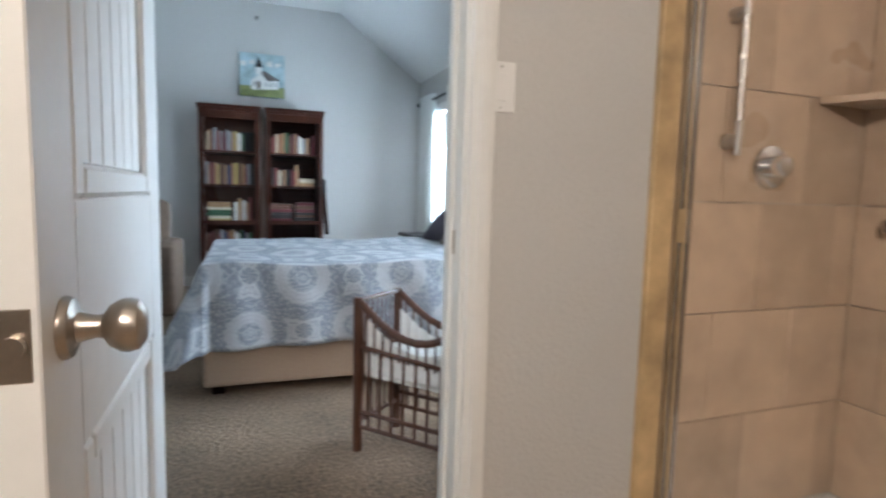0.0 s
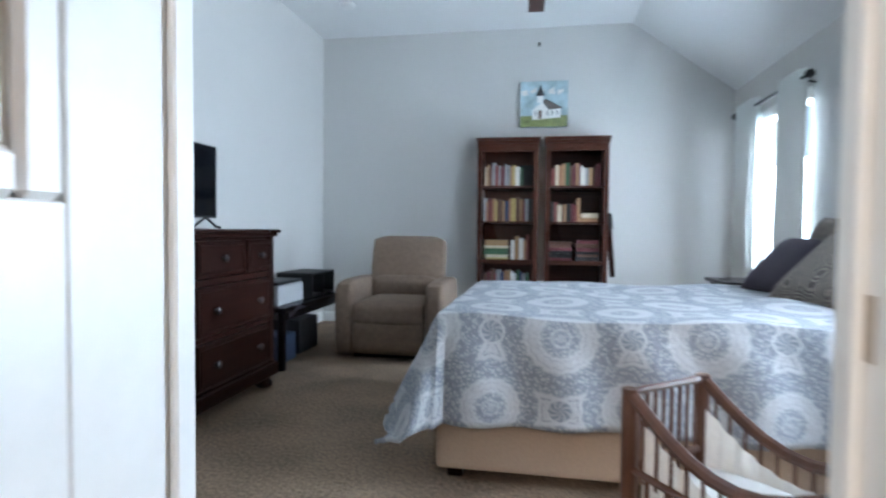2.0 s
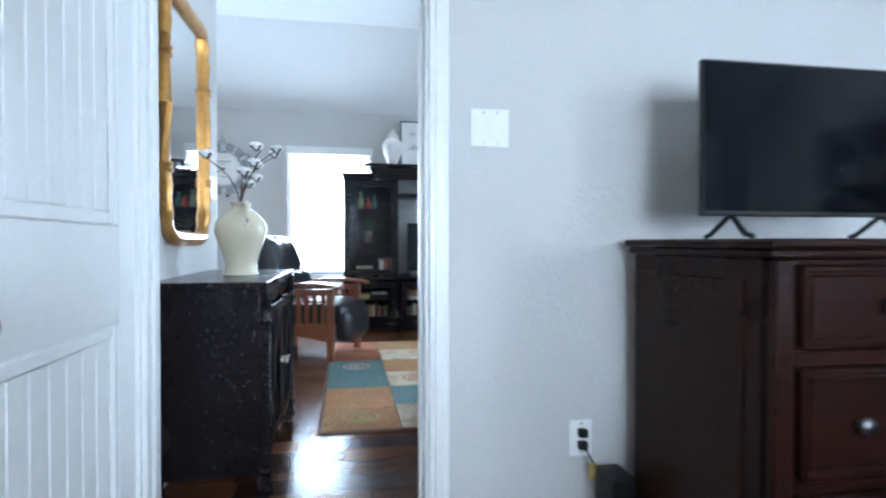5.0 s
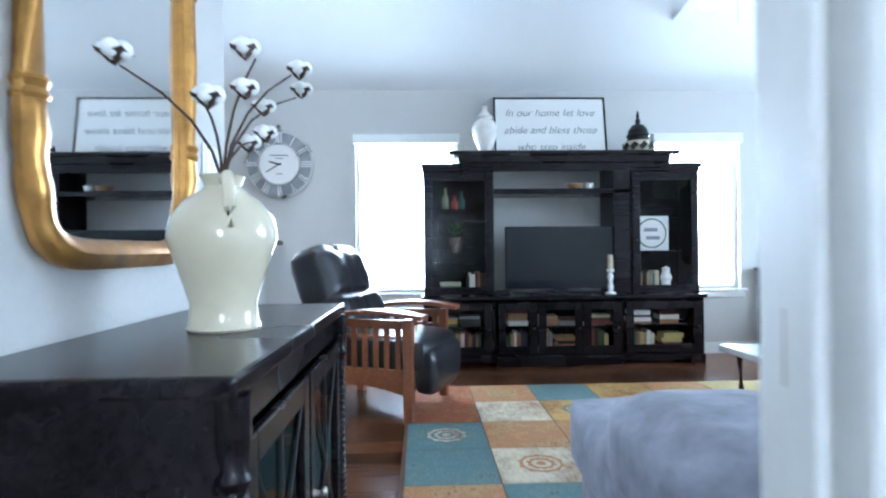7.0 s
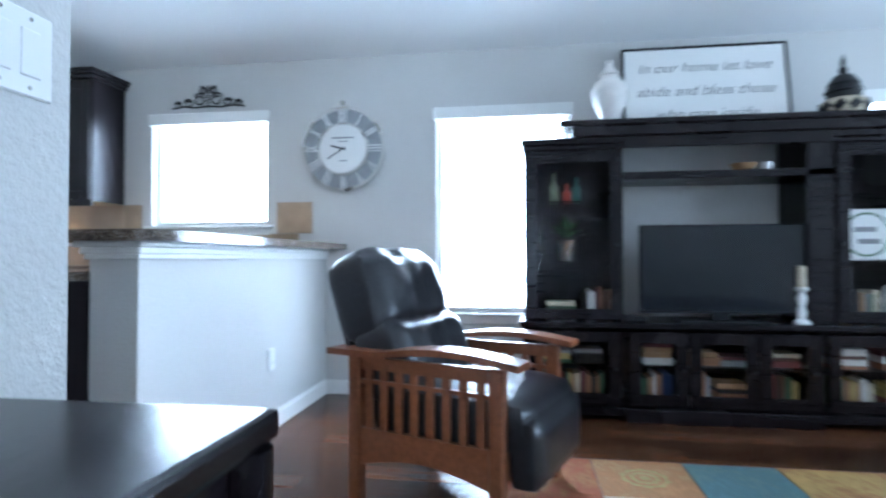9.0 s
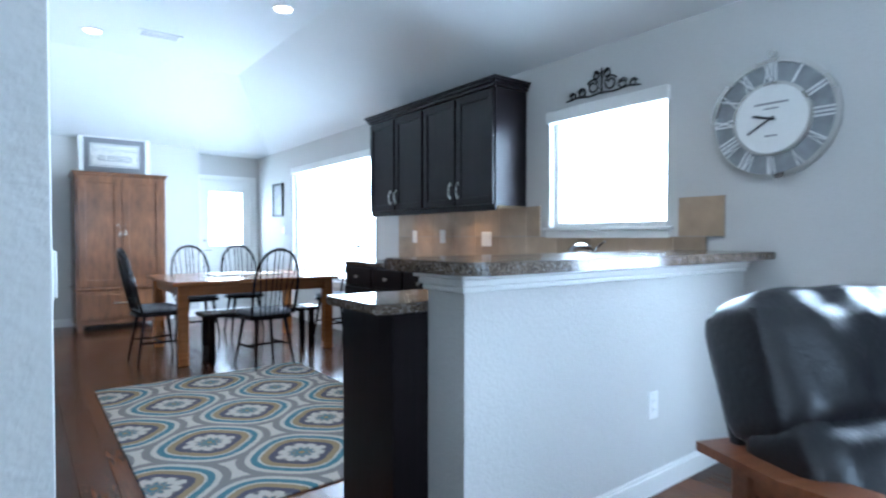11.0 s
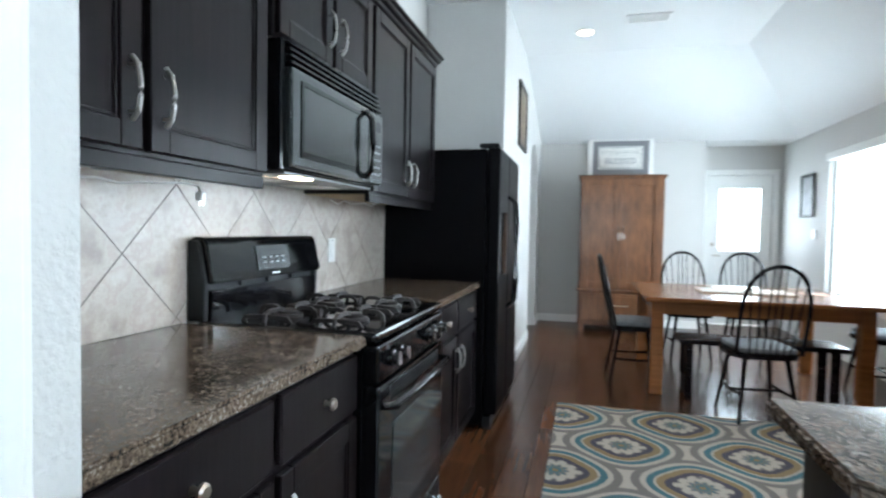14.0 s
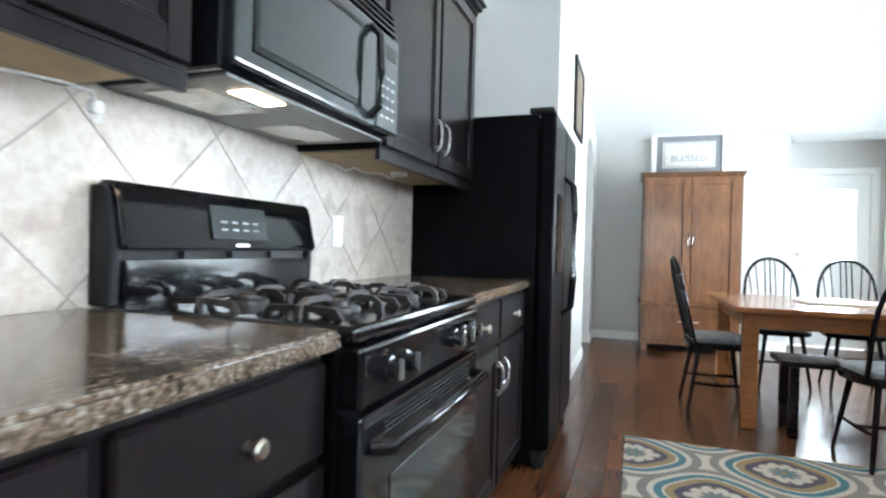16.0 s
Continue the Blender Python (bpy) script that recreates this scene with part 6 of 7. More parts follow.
PATCH = [worn_patch(*q) for q in (
    ("rust", (0.27, 0.075, 0.028), (0.34, 0.15, 0.05), (0.15, 0.03, 0.018)), ("gold", (0.36, 0.22, 0.07), (0.30, 0.13, 0.045), (0.17, 0.10, 0.04)),
    ("teal", (0.085, 0.15, 0.155), (0.13, 0.19, 0.17), (0.03, 0.07, 0.10)), ("cream", (0.43, 0.36, 0.26), (0.36, 0.26, 0.17), (0.22, 0.10, 0.06)),
    ("tan", (0.32, 0.15, 0.06), (0.38, 0.23, 0.10), (0.20, 0.06, 0.025)), ("olive", (0.30, 0.235, 0.09), (0.36, 0.27, 0.12), (0.14, 0.10, 0.04)))]
part("backing", boxes((0, 2.48, 0, 3.3, 0, 0.008)), LABELS[6], rg)
order = (0, 4, 2, 1, 4, 5, 3, 2, 0, 3, 1, 2, 0, 1, 4, 0, 2, 4, 4, 5, 3, 1, 0, 3, 2, 3, 1, 4, 2, 1, 1, 0, 4, 2, 3, 0, 5, 2, 0, 1, 4, 3, 3, 1, 2, 0, 4, 1)
for i in range(6):
    for j in range(8):
        x, y, s = 0.02 + i * 0.4075, 0.02 + j * 0.4085, 0.402
        pa = part("patch", boxes((x, x + s, y, y + s, 0.008, 0.012), bev=0.001), PATCH[order[(i * 8 + j) % 48]], rg)
        if (i * 8 + j) % 3 == 1:
            k = PATCH[(order[(i * 8 + j) % 48] + 1) % 6]
            ring_at = (x + s / 2, y + s / 2, 0)
            for r in (0.10, 0.062):
                n = 30
                bm = bmesh.new()
                loop = []
                for q in range(n):
                    a = 2 * math.pi * q / n
                    ro, ri = r + 0.008 * math.cos(a * 10), r - 0.017
                    loop.append([bm.verts.new((ring_at[0] + rr3 * math.cos(a), ring_at[1] + rr3 * math.sin(a), z)) for rr3, z in ((ro, 0.0118), (ro, 0.0132), (ri, 0.0132), (ri, 0.0118))])
                for q in range(n):
                    for c3 in range(4):
                        bm.faces.new((loop[q][c3], loop[(q + 1) % n][c3], loop[(q + 1) % n][(c3 + 1) % 4], loop[q][(c3 + 1) % 4]))
                part("rosette", bm, k, pa)
            part("rosette", lathe([(0.024, 0.012), (0.021, 0.0134)], 12, ring_at), k, pa)
# sofa chaise
ch = thing("chaise", "blue-grey velour chaise sofa with rounded cushion", "sofa", (-4.12, 2.80, 0))
part("base", cushion(0.03, 1.15, 0.03, 2.3, 0.05, 0.27, 0.01), BLUEGREY, ch, "", True)
part("seat", cushion(0, 1.18, 0, 2.3, 0.25, 0.47, 0.025, 14), BLUEGREY, ch, "", True)
part("bolster", cushion(0.42, 1.1, 0.0, 0.42, 0.36, 0.58, 0.04), BLUEGREY, ch, "", True)
for x in (0.1, 1.05):
    for y in (0.1, 2.2):
        part("foot", boxes((x - 0.03, x + 0.03, y - 0.03, y + 0.03, 0, 0.055)), MATTE, ch)
# coffee table
tb = thing("coffee_table", "pale stone-topped coffee table on dark curved legs", "coffee table", (-5.15, 3.9, 0))
part("tabletop", boxes((0, 0.62, 0, 1.15, 0.415, 0.45), bev=0.005), mat("pale_table_top", (0.42, 0.42, 0.42), 0.25, grain=10, vary=0.08), tb)
for x in (0.06, 0.56):
    for y in (0.08, 1.07):
        part("leg", tube([(x, y, 0.415), (x + (0.015 if x < 0.3 else -0.015), y, 0.2), (x - (0.03 if x < 0.3 else -0.03), y, 0.013)], 0.02, 8, taper=0.7), CHERRY, tb, "", True)
part("lower_shelf", boxes((0.08, 0.54, 0.1, 1.05, 0.14, 0.155), bev=0.003), CHERRY, tb)
# console and patterned sofa
cs = thing("console_table", "tall black slatted console table", "console table", (-7.0, 5.36, 0), 90)
part("tabletop", boxes((0, 1.3, -0.13, 0.2, 0.76, 0.785), bev=0.004), BLACKWOOD, cs)
for x in (0.02, 1.24):
    for y in (-0.12, 0.15):
        part("leg", boxes((x, x + 0.035, y, y + 0.035, 0, 0.76)), BLACKWOOD, cs)
    for k in range(3):
        part("slat", boxes((x + 0.012, x + 0.022, -0.06 + k * 0.06, -0.035 + k * 0.06, 0.12, 0.7)), BLACKWOOD, cs)
    for z in (0.40, 0.09, 0.70):
        part("side_rail", boxes((x + 0.008, x + 0.027, -0.085, 0.15, z, z + 0.03)), BLACKWOOD, cs)
part("lower_shelf", boxes((0.055, 1.24, -0.11, 0.18, 0.12, 0.14)), BLACKWOOD, cs)
book_row(0.12, 0.5, 0.141, -0.06, 0.18, 0.25, "book standing on the console shelf", (-7.0, 5.36, 0), 90)
FLORAL = worn_patch("floral_upholstery", (0.50, 0.44, 0.36), (0.34, 0.13, 0.06), (0.05, 0.035, 0.04))
so = thing("armchair", "floral upholstered armchair with a blue pillow", "armchair", (-6.42, 5.16, 0))
part("seat", cushion(0, 0.8, 0, 0.8, 0.1, 0.42, 0.03), FLORAL, so, "", True)
part("backrest", cushion(0, 0.8, 0.55, 0.8, 0.4, 0.72, 0.03), FLORAL, so, "", True)
part("arm", cushion(-0.05, 0.12, 0.1, 0.8, 0.3, 0.60, 0.03), FLORAL, so, "", True)
part("base", boxes((0.04, 0.76, 0.04, 0.76, 0, 0.11)), FLORAL, so)
pillow("blue quilted square pillow on the floral chair", mat("blue_quilt", (0.06, 0.13, 0.30), 0.85, grain=30, vary=0.2, relief=0.004), (-6.1, 5.52, 0.45), -25, 5, 0.42, 0.36, "")
lf = thing("ceiling_fan", "white ceiling fan light with pull chain", "ceiling fan", (-5.9, 4.3, 3.0))
part("body", lathe([(0.07, 0), (0.06, -0.04), (0.015, -0.05), (0.015, -0.16), (0.1, -0.18), (0.1, -0.26), (0.05, -0.28)], 20), PLASTIC, lf, "", True)
part("globe", lathe([(0.06, -0.28), (0.10, -0.32), (0.08, -0.38), (0.01, -0.40)], 20), glow("fan_globe", (1, 0.95, 0.85), 2.0), lf, "lit glass globe", True)
part("pull_chain", tube([(0.12, 0.1, -0.26), (0.12, 0.1, -0.55)], 0.003, 6), STEEL, lf)
for k in range(5):
    part("blade", boxes((0.12, 0.62, -0.06, 0.06, -0.225, -0.215), bev=0.003), PLASTIC, lf).rotation_euler = (0, 0, radians(72 * k + 30))

# ---- kitchen ----
pw = tagged(new("wall_pony", mesh_of("wall_pony", boxes((WX, -5.262, 0.70, 0.90, 0, 1.0)), WALL)), "light textured half wall under the bar", "half wall", kind="structure")
structure("trim", boxes((WX, -5.247, 0.685, 0.915, 0.965, 0.985), (WX, -5.237, 0.675, 0.925, 0.985, 1.01), (WX, -5.222, 0.66, 0.94, 1.01, 1.03), bev=0.004), WHITE, "white moulded trim under the bar top", "trim")
structure("baseboard", base_y(WX, -5.252, 0.90, 1), WHITE, "white painted baseboard", "baseboard")


def slab(name, pts, z0, z1, label):
    bm = extrude_poly(pts, z1 - z0, "z", z0)
    bmesh.ops.bevel(bm, geom=list(bm.edges), offset=0.007, segments=2, affect="EDGES")
    return single(name, bm, GRANITE, label, "countertop")


def rounded(x0, x1, y0, y1, r=0.05, n=5, corners=(1, 1, 1, 1)):
    pts = []
    for (cx, cy, a0), on in zip(((x0 + r, y0 + r, 180), (x1 - r, y0 + r, 270), (x1 - r, y1 - r, 0), (x0 + r, y1 - r, 90)), corners):
        if on:
            pts += [(cx + r * math.cos(radians(a0 + 90 * i / n)), cy + r * math.sin(radians(a0 + 90 * i / n))) for i in range(n + 1)]
        else:
            pts.append((cx + r * math.copysign(1, math.cos(radians(a0 + 45))), cy + r * math.copysign(1, math.sin(radians(a0 + 45)))))
    return pts


slab("bar_top", rounded(WX, -5.152, 0.52, 1.06, 0.09, 6, (0, 1, 1, 0)), 1.03, 1.072, "dark speckled granite bar top")
slab("countertop", [(-6.58, 0.30), (-5.06, 0.30), (-5.06, 0.67), (-5.09, 0.698), (-6.58, 0.698)], 0.885, 0.92, "granite countertop of the peninsula")
slab("countertop", [(WX, -2.5), (-6.58, -2.5), (-6.58, 0.698), (WX, 0.698)], 0.885, 0.92, "granite countertop along the window wall")
slab("countertop", [(-4.10, -0.010), (-3.462, -0.010), (-3.462, 0.973), (-4.10, 0.973)], 0.885, 0.92, "brown and black granite countertop beside the range")
slab("countertop", [(-4.10, -1.803), (-3.462, -1.803), (-3.462, -0.778), (-4.10, -0.778)], 0.885, 0.92, "brown and black granite countertop beside the fridge")


def base_unit(w, at, turn, fronts, label="espresso stained base cabinet under the granite"):
    """Base cabinet w wide, front to -y; fronts: columns of (width share, has drawer, handle side)."""
    c = thing("base_cabinet", label, "cabinet", at, turn, "base cabinets")
    part("body", boxes((0, w, 0, 0.585, 0.10, 0.884), bev=0.002), ESPRESSO, c)
    part("toe_kick", boxes((0, w, 0.06, 0.5, 0, 0.10)), MATTE, c)
    x = 0
    for share, drawer, side in fronts:
        ww = w * share
        g = 0.014
        if drawer:
            dw = front(c, "drawer", x + g, 0.705, ww - 2 * g, 0.16, -0.001, ESPRESSO, boxes((0, ww - 2 * g, -0.02, 0, 0, 0.16), bev=0.005))
            knob(dw, (ww - 2 * g) / 2, 0.08, -0.02, NICKEL, 0.016)
            h = 0.565
        else:
            h = 0.745
        dd = front(c, "door", x + g, 0.12, ww - 2 * g, h, -0.001, ESPRESSO)
        pull(dd, 0.035 if side < 0 else ww - 2 * g - 0.035, h - 0.12)
        x += ww
    return c


base_unit(0.98, (-4.06, 0.973, 0), -90, ((0.55, True, 1), (0.45, True, -1)))
base_unit(1.02, (-4.06, -0.78, 0), -90, ((0.5, True, 1), (0.5, True, -1)))
base_unit(1.5, (-6.60, -2.48, 0), 90, ((0.34, True, 1), (0.33, True, 1), (0.33, True, -1)))
base_unit(1.65, (-6.60, -0.97, 0), 90, ((0.5, False, 1), (0.5, False, -1)))
pcab = thing("base_cabinet", "espresso stained peninsula cabinet with a plain end", "cabinet", (-6.58, 0.33, 0), 0, "base cabinets")
part("body", boxes((0, 1.46, 0, 0.365, 0.0, 0.884), bev=0.002), ESPRESSO, pcab)
for k in range(3):
    dd = front(pcab, "door", 0.02 + k * 0.48, 0.12, 0.46, 0.745, -0.001, ESPRESSO)
    pull(dd, 0.42, 0.62)


def upper_unit(w, h, at, turn, doors, label="espresso stained wall cabinet with steel handles", depth=0.32, under=True):
    c = thing("wall_cabinet", label, "cabinet", at, turn, "wall cabinets")
    part("body", boxes((0, w, 0, depth, 0, h), bev=0.002), ESPRESSO, c)
    if under:
        part("underside", boxes((0.02, w - 0.02, 0.02, depth - 0.005, -0.004, 0.0)), mat("raw_maple", (0.46, 0.33, 0.18), 0.6, grain=20, vary=0.1), c, "unstained maple underside")
        part("light_rail", boxes((0, w, -0.002, 0.018, -0.035, 0.0), bev=0.002), ESPRESSO, c)
    n = doors
    ww = w / n
    for i in range(n):
        dd = front(c, "door", i * ww + 0.012, 0.012, ww - 0.024, h - 0.03, -0.001, ESPRESSO)
        pull(dd, ww - 0.024 - 0.035 if i % 2 == 0 else 0.035, 0.12)
    return c


def crown(x0, x1, at, turn, z=0.0, label="espresso crown moulding above the wall cabinets", ends=(0, 0)):
    c = thing("crown_moulding", label, "moulding", at, turn)
    part("cornice", boxes((x0 - ends[0] * 0.02, x1 + ends[1] * 0.02, -0.02, 0.32, z, z + 0.025), (x0 - ends[0] * 0.035, x1 + ends[1] * 0.035, -0.04, 0.32, z + 0.025, z + 0.05), (x0 - ends[0] * 0.05, x1 + ends[1] * 0.05, -0.055, 0.32, z + 0.05, z + 0.065), bev=0.004), ESPRESSO, c)


upper_unit(0.935, 0.84, (-3.785, 0.972, 1.38), -90, 2)
upper_unit(0.76, 0.41, (-3.785, -0.005, 1.81), -90, 2, under=False)
upper_unit(1.01, 0.84, (-3.785, -0.775, 1.385), -90, 2)
crown(0, 2.755, (-3.785, 0.972, 2.222), -90, ends=(0, 1))
upper_unit(0.90, 0.87, (-6.89, -2.506, 1.38), 90, 2)
upper_unit(0.90, 0.87, (-6.89, -1.604, 1.38), 90, 2)
crown(0, 1.80, (-6.89, -2.506, 2.252), 90, ends=(1, 1))
for y in (-2.05, -1.25):
    single("puck_light", lathe([(0.035, -0.012), (0.035, 0.0), (0.02, 0.0)], 18, (-7.0, y, 1.375)), BULB, "small round lit lamp under the wall cabinet", "lamp", smooth=True)
pk = thing("puck_light", "unlit white puck lamp with a loose cord and plug", "lamp", (-3.66, 0.47, 1.376))
part("housing", lathe([(0.038, -0.016), (0.042, -0.012), (0.042, 0.0), (0.02, 0.0)], 20), PLASTIC, pk)
part("lens", lathe([(0.028, -0.019), (0.028, -0.016)], 16), LABELS[9], pk)
part("cord", tube([(0.0, 0.03, -0.012), (0.055, 0.045, -0.02), (0.085, 0.0, -0.035), (0.095, -0.06, -0.03), (0.10, -0.14, -0.037), (0.095, -0.2, -0.03), (0.085, -0.28, -0.024), (0.08, -0.35, -0.02), (0.07, -0.395, -0.025), (0.065, -0.40, -0.045)], 0.0035, 6), PLASTIC, pk)
pg2 = part("plug", boxes((0.053, 0.077, -0.412, -0.388, -0.068, -0.042), bev=0.004), PLASTIC, pk)
part("prong", boxes((0.058, 0.061, -0.408, -0.400, -0.084, -0.068)), STEEL, pg2)
part("prong", boxes((0.069, 0.072, -0.408, -0.400, -0.084, -0.068)), STEEL, pg2)
pk = thing("puck_light", "unlit white puck lamp with a loose cord", "lamp", (-3.62, -1.3, 1.381))
part("housing", lathe([(0.035, -0.014), (0.035, 0.0), (0.02, 0.0)], 18), PLASTIC, pk)
part("cord", tube([(0.015 * i, 0.05 * i, -0.012 - 0.02 * math.sin(i * 1.3) ** 2) for i in range(8)], 0.0035, 6), PLASTIC, pk)
# microwave
mw = thing("microwave", "black over-the-range microwave with its lamp on", "microwave", (-3.84, -0.008, 1.405), -90)
part("case", boxes((0, 0.755, 0.02, 0.375, 0, 0.40), bev=0.006), BLACK, mw)
part("door", boxes((0.0, 0.60, -0.012, 0.02, 0.012, 0.31), bev=0.008), MW_FRONT, mw)
part("window", boxes((0.07, 0.49, -0.0155, -0.012, 0.06, 0.265), bev=0.001), OVEN_GLASS, mw, "grey reflecting glass window")
part("window_frame", boxes((0.055, 0.07, -0.016, -0.012, 0.045, 0.28), (0.49, 0.505, -0.016, -0.012, 0.045, 0.28), (0.07, 0.49, -0.016, -0.012, 0.045, 0.06), (0.07, 0.49, -0.016, -0.012, 0.265, 0.28), bev=0.001), BLACK, mw)
part("control_panel", boxes((0.605, 0.755, -0.012, 0.02, 0.012, 0.31), bev=0.006), MW_FRONT, mw)
for i in range(3):
    for j in range(5):
        part("key", boxes((0.63 + i * 0.035, 0.652 + i * 0.035, -0.0135, -0.012, 0.05 + j * 0.03, 0.058 + j * 0.03)), LABELS[9], mw)
part("clock_display", boxes((0.63, 0.73, -0.0135, -0.012, 0.235, 0.275)), SCREEN, mw)
part("handle", tube([(0.555, -0.014, 0.03), (0.555, -0.045, 0.06), (0.555, -0.05, 0.16), (0.555, -0.045, 0.26), (0.555, -0.014, 0.29)], 0.012, 10), BLACK, mw, "bowed glossy handle", True)
for k in range(4):
    part("vent_slat", boxes((0.01, 0.745, -0.008 + 0.003 * k, 0.02, 0.32 + k * 0.02, 0.332 + k * 0.02), bev=0.003), BLACK, mw)
part("underside", boxes((0.03, 0.725, 0.03, 0.36, -0.006, 0.0)), mat("grey_steel_panel", (0.2, 0.2, 0.2), 0.4, 0.5), mw)
part("lamp", boxes((0.13, 0.25, 0.05, 0.11, -0.009, -0.006)), glow("cooktop_lamp", (1.0, 0.78, 0.5), 14.0), mw, "lit lamp lens")
for x in (0.08, 0.45):
    part("grease_filter", boxes((x, x + 0.22, 0.14, 0.30, -0.009, -0.006)), STEEL, mw)
# range
ra = thing("gas_range", "black freestanding gas range with cast iron grates", "stove", (-4.115, -0.014, 0), -90)
RW = 0.758
part("body", boxes((0.003, RW - 0.003, 0.03, 0.64, 0.03, 0.90), bev=0.003), BLACK, ra)
part("cooktop", boxes((0, RW, -0.012, 0.60, 0.895, 0.925), bev=0.010), BLACK, ra)
part("control_front", boxes((0.005, RW - 0.005, -0.02, 0.03, 0.775, 0.888), bev=0.008), BLACK, ra)
for i, x in enumerate((0.10, 0.18, 0.50, 0.58, 0.66)):
    kb = part("burner_knob", lathe([(0.026, -0.02), (0.025, -0.035), (0.02, -0.037), (0.018, -0.05), (0.002, -0.052)], 18, (x, 0, 0.835), "y"), BLACK, ra, "", True)
    part("grip", boxes((x - 0.004, x + 0.004, -0.06, -0.05, 0.815, 0.855), bev=0.002), STEEL, kb)
ov = part("oven_door", boxes((0.008, RW - 0.008, -0.022, 0.03, 0.20, 0.765), bev=0.008), BLACK, ra)
part("window", boxes((0.13, RW - 0.13, -0.0245, -0.022, 0.29, 0.62), bev=0.001), OVEN_GLASS, ov, "dark oven glass")
for k in range(5):
    part("vent", boxes((0.10, RW - 0.10, -0.024, -0.0225, 0.70 + k * 0.010, 0.704 + k * 0.010)), MATTE, ov)
part("handle", tube([(0.04, -0.024, 0.70), (0.06, -0.058, 0.70), (RW / 2, -0.066, 0.70), (RW - 0.06, -0.058, 0.70), (RW - 0.04, -0.024, 0.70)], 0.013, 10), BLACK, ov, "glossy black bar handle", True)
part("drawer", boxes((0.008, RW - 0.008, -0.018, 0.03, 0.04, 0.19), bev=0.006), BLACK, ra)
knob(ra, RW - 0.1, 0.13, -0.018, CHROME, 0.012)
bm = extrude_poly([(0.548, 1.045), (0.552, 1.06), (0.574, 1.175), (0.584, 1.192), (0.60, 1.197), (0.638, 1.197), (0.638, 1.045)], RW - 0.03, "x", 0.015)
bmesh.ops.bevel(bm, geom=list(bm.edges), offset=0.006, segments=2, affect="EDGES")
part("backguard", bm, BLACK, ra, "glossy black backguard", True)
for x0 in (0.0, RW - 0.024):
    bm = extrude_poly([(0.575, 0.925), (0.572, 1.05), (0.594, 1.17), (0.606, 1.186), (0.638, 1.186), (0.638, 0.925)], 0.024, "x", x0)
    bmesh.ops.bevel(bm, geom=list(bm.edges), offset=0.004, segments=1, affect="EDGES")
    part("end_cap", bm, MATTE, ra)
bm = extrude_poly([(0.568, 0.926), (0.566, 1.022), (0.60, 1.022), (0.60, 0.926)], RW - 0.06, "x", 0.03)
bmesh.ops.bevel(bm, geom=list(bm.edges), offset=0.005, segments=2, affect="EDGES")
part("lower_panel", bm, BLACK, ra, "", True)
part("vent_gap", boxes((0.03, RW - 0.03, 0.59, 0.637, 1.0, 1.046)), MATTE, ra)
for k in range(3):
    part("vent_rib", boxes((0.2 + k * 0.17, 0.21 + k * 0.17, 0.575, 0.592, 1.024, 1.043)), MATTE, ra)
dp = part("display", boxes((0.27, 0.49, -0.004, 0.0, 0.045, 0.135), bev=0.0008), mat("display_film", (0.012, 0.016, 0.018), 0.25, vary=0.05), ra, "blue-grey control display")
dp.matrix_local = pose(0, 0.545, 1.03, -10.8, 0, 0)
for i in range(4):
    for j in range(2):
        part("key", boxes((0.305 + i * 0.042, 0.327 + i * 0.042, -0.005, -0.004, 0.068 + j * 0.02, 0.074 + j * 0.02)), LABELS[9], dp)
part("badge", boxes((0.355, 0.405, 0.5465, 0.550, 1.056, 1.063)), STEEL, ra)


def bar_path(pts, bm, w=0.0055, h=0.0065):
    """A square cast bar through points, drawn with upright sides."""
    ring0 = None
    ps = [Vector(p) for p in pts]
    for i, p in enumerate(ps):
        d = (ps[min(i + 1, len(ps) - 1)] - ps[max(i - 1, 0)]).normalized()
        side = Vector((-d.y, d.x, 0)).normalized()
        up = side.cross(d) * -1
        ring1 = [bm.verts.new(p + side * (sx * w) + up * (sz * h)) for sx, sz in ((-1, -1), (1, -1), (1, 1), (-1, 1))]
        if ring0:
            for k in range(4):
                bm.faces.new((ring0[k], ring0[(k + 1) % 4], ring1[(k + 1) % 4], ring1[k]))
        else:
            bm.faces.new(ring1)
        ring0 = ring1
    bm.faces.new(list(reversed(ring0)))


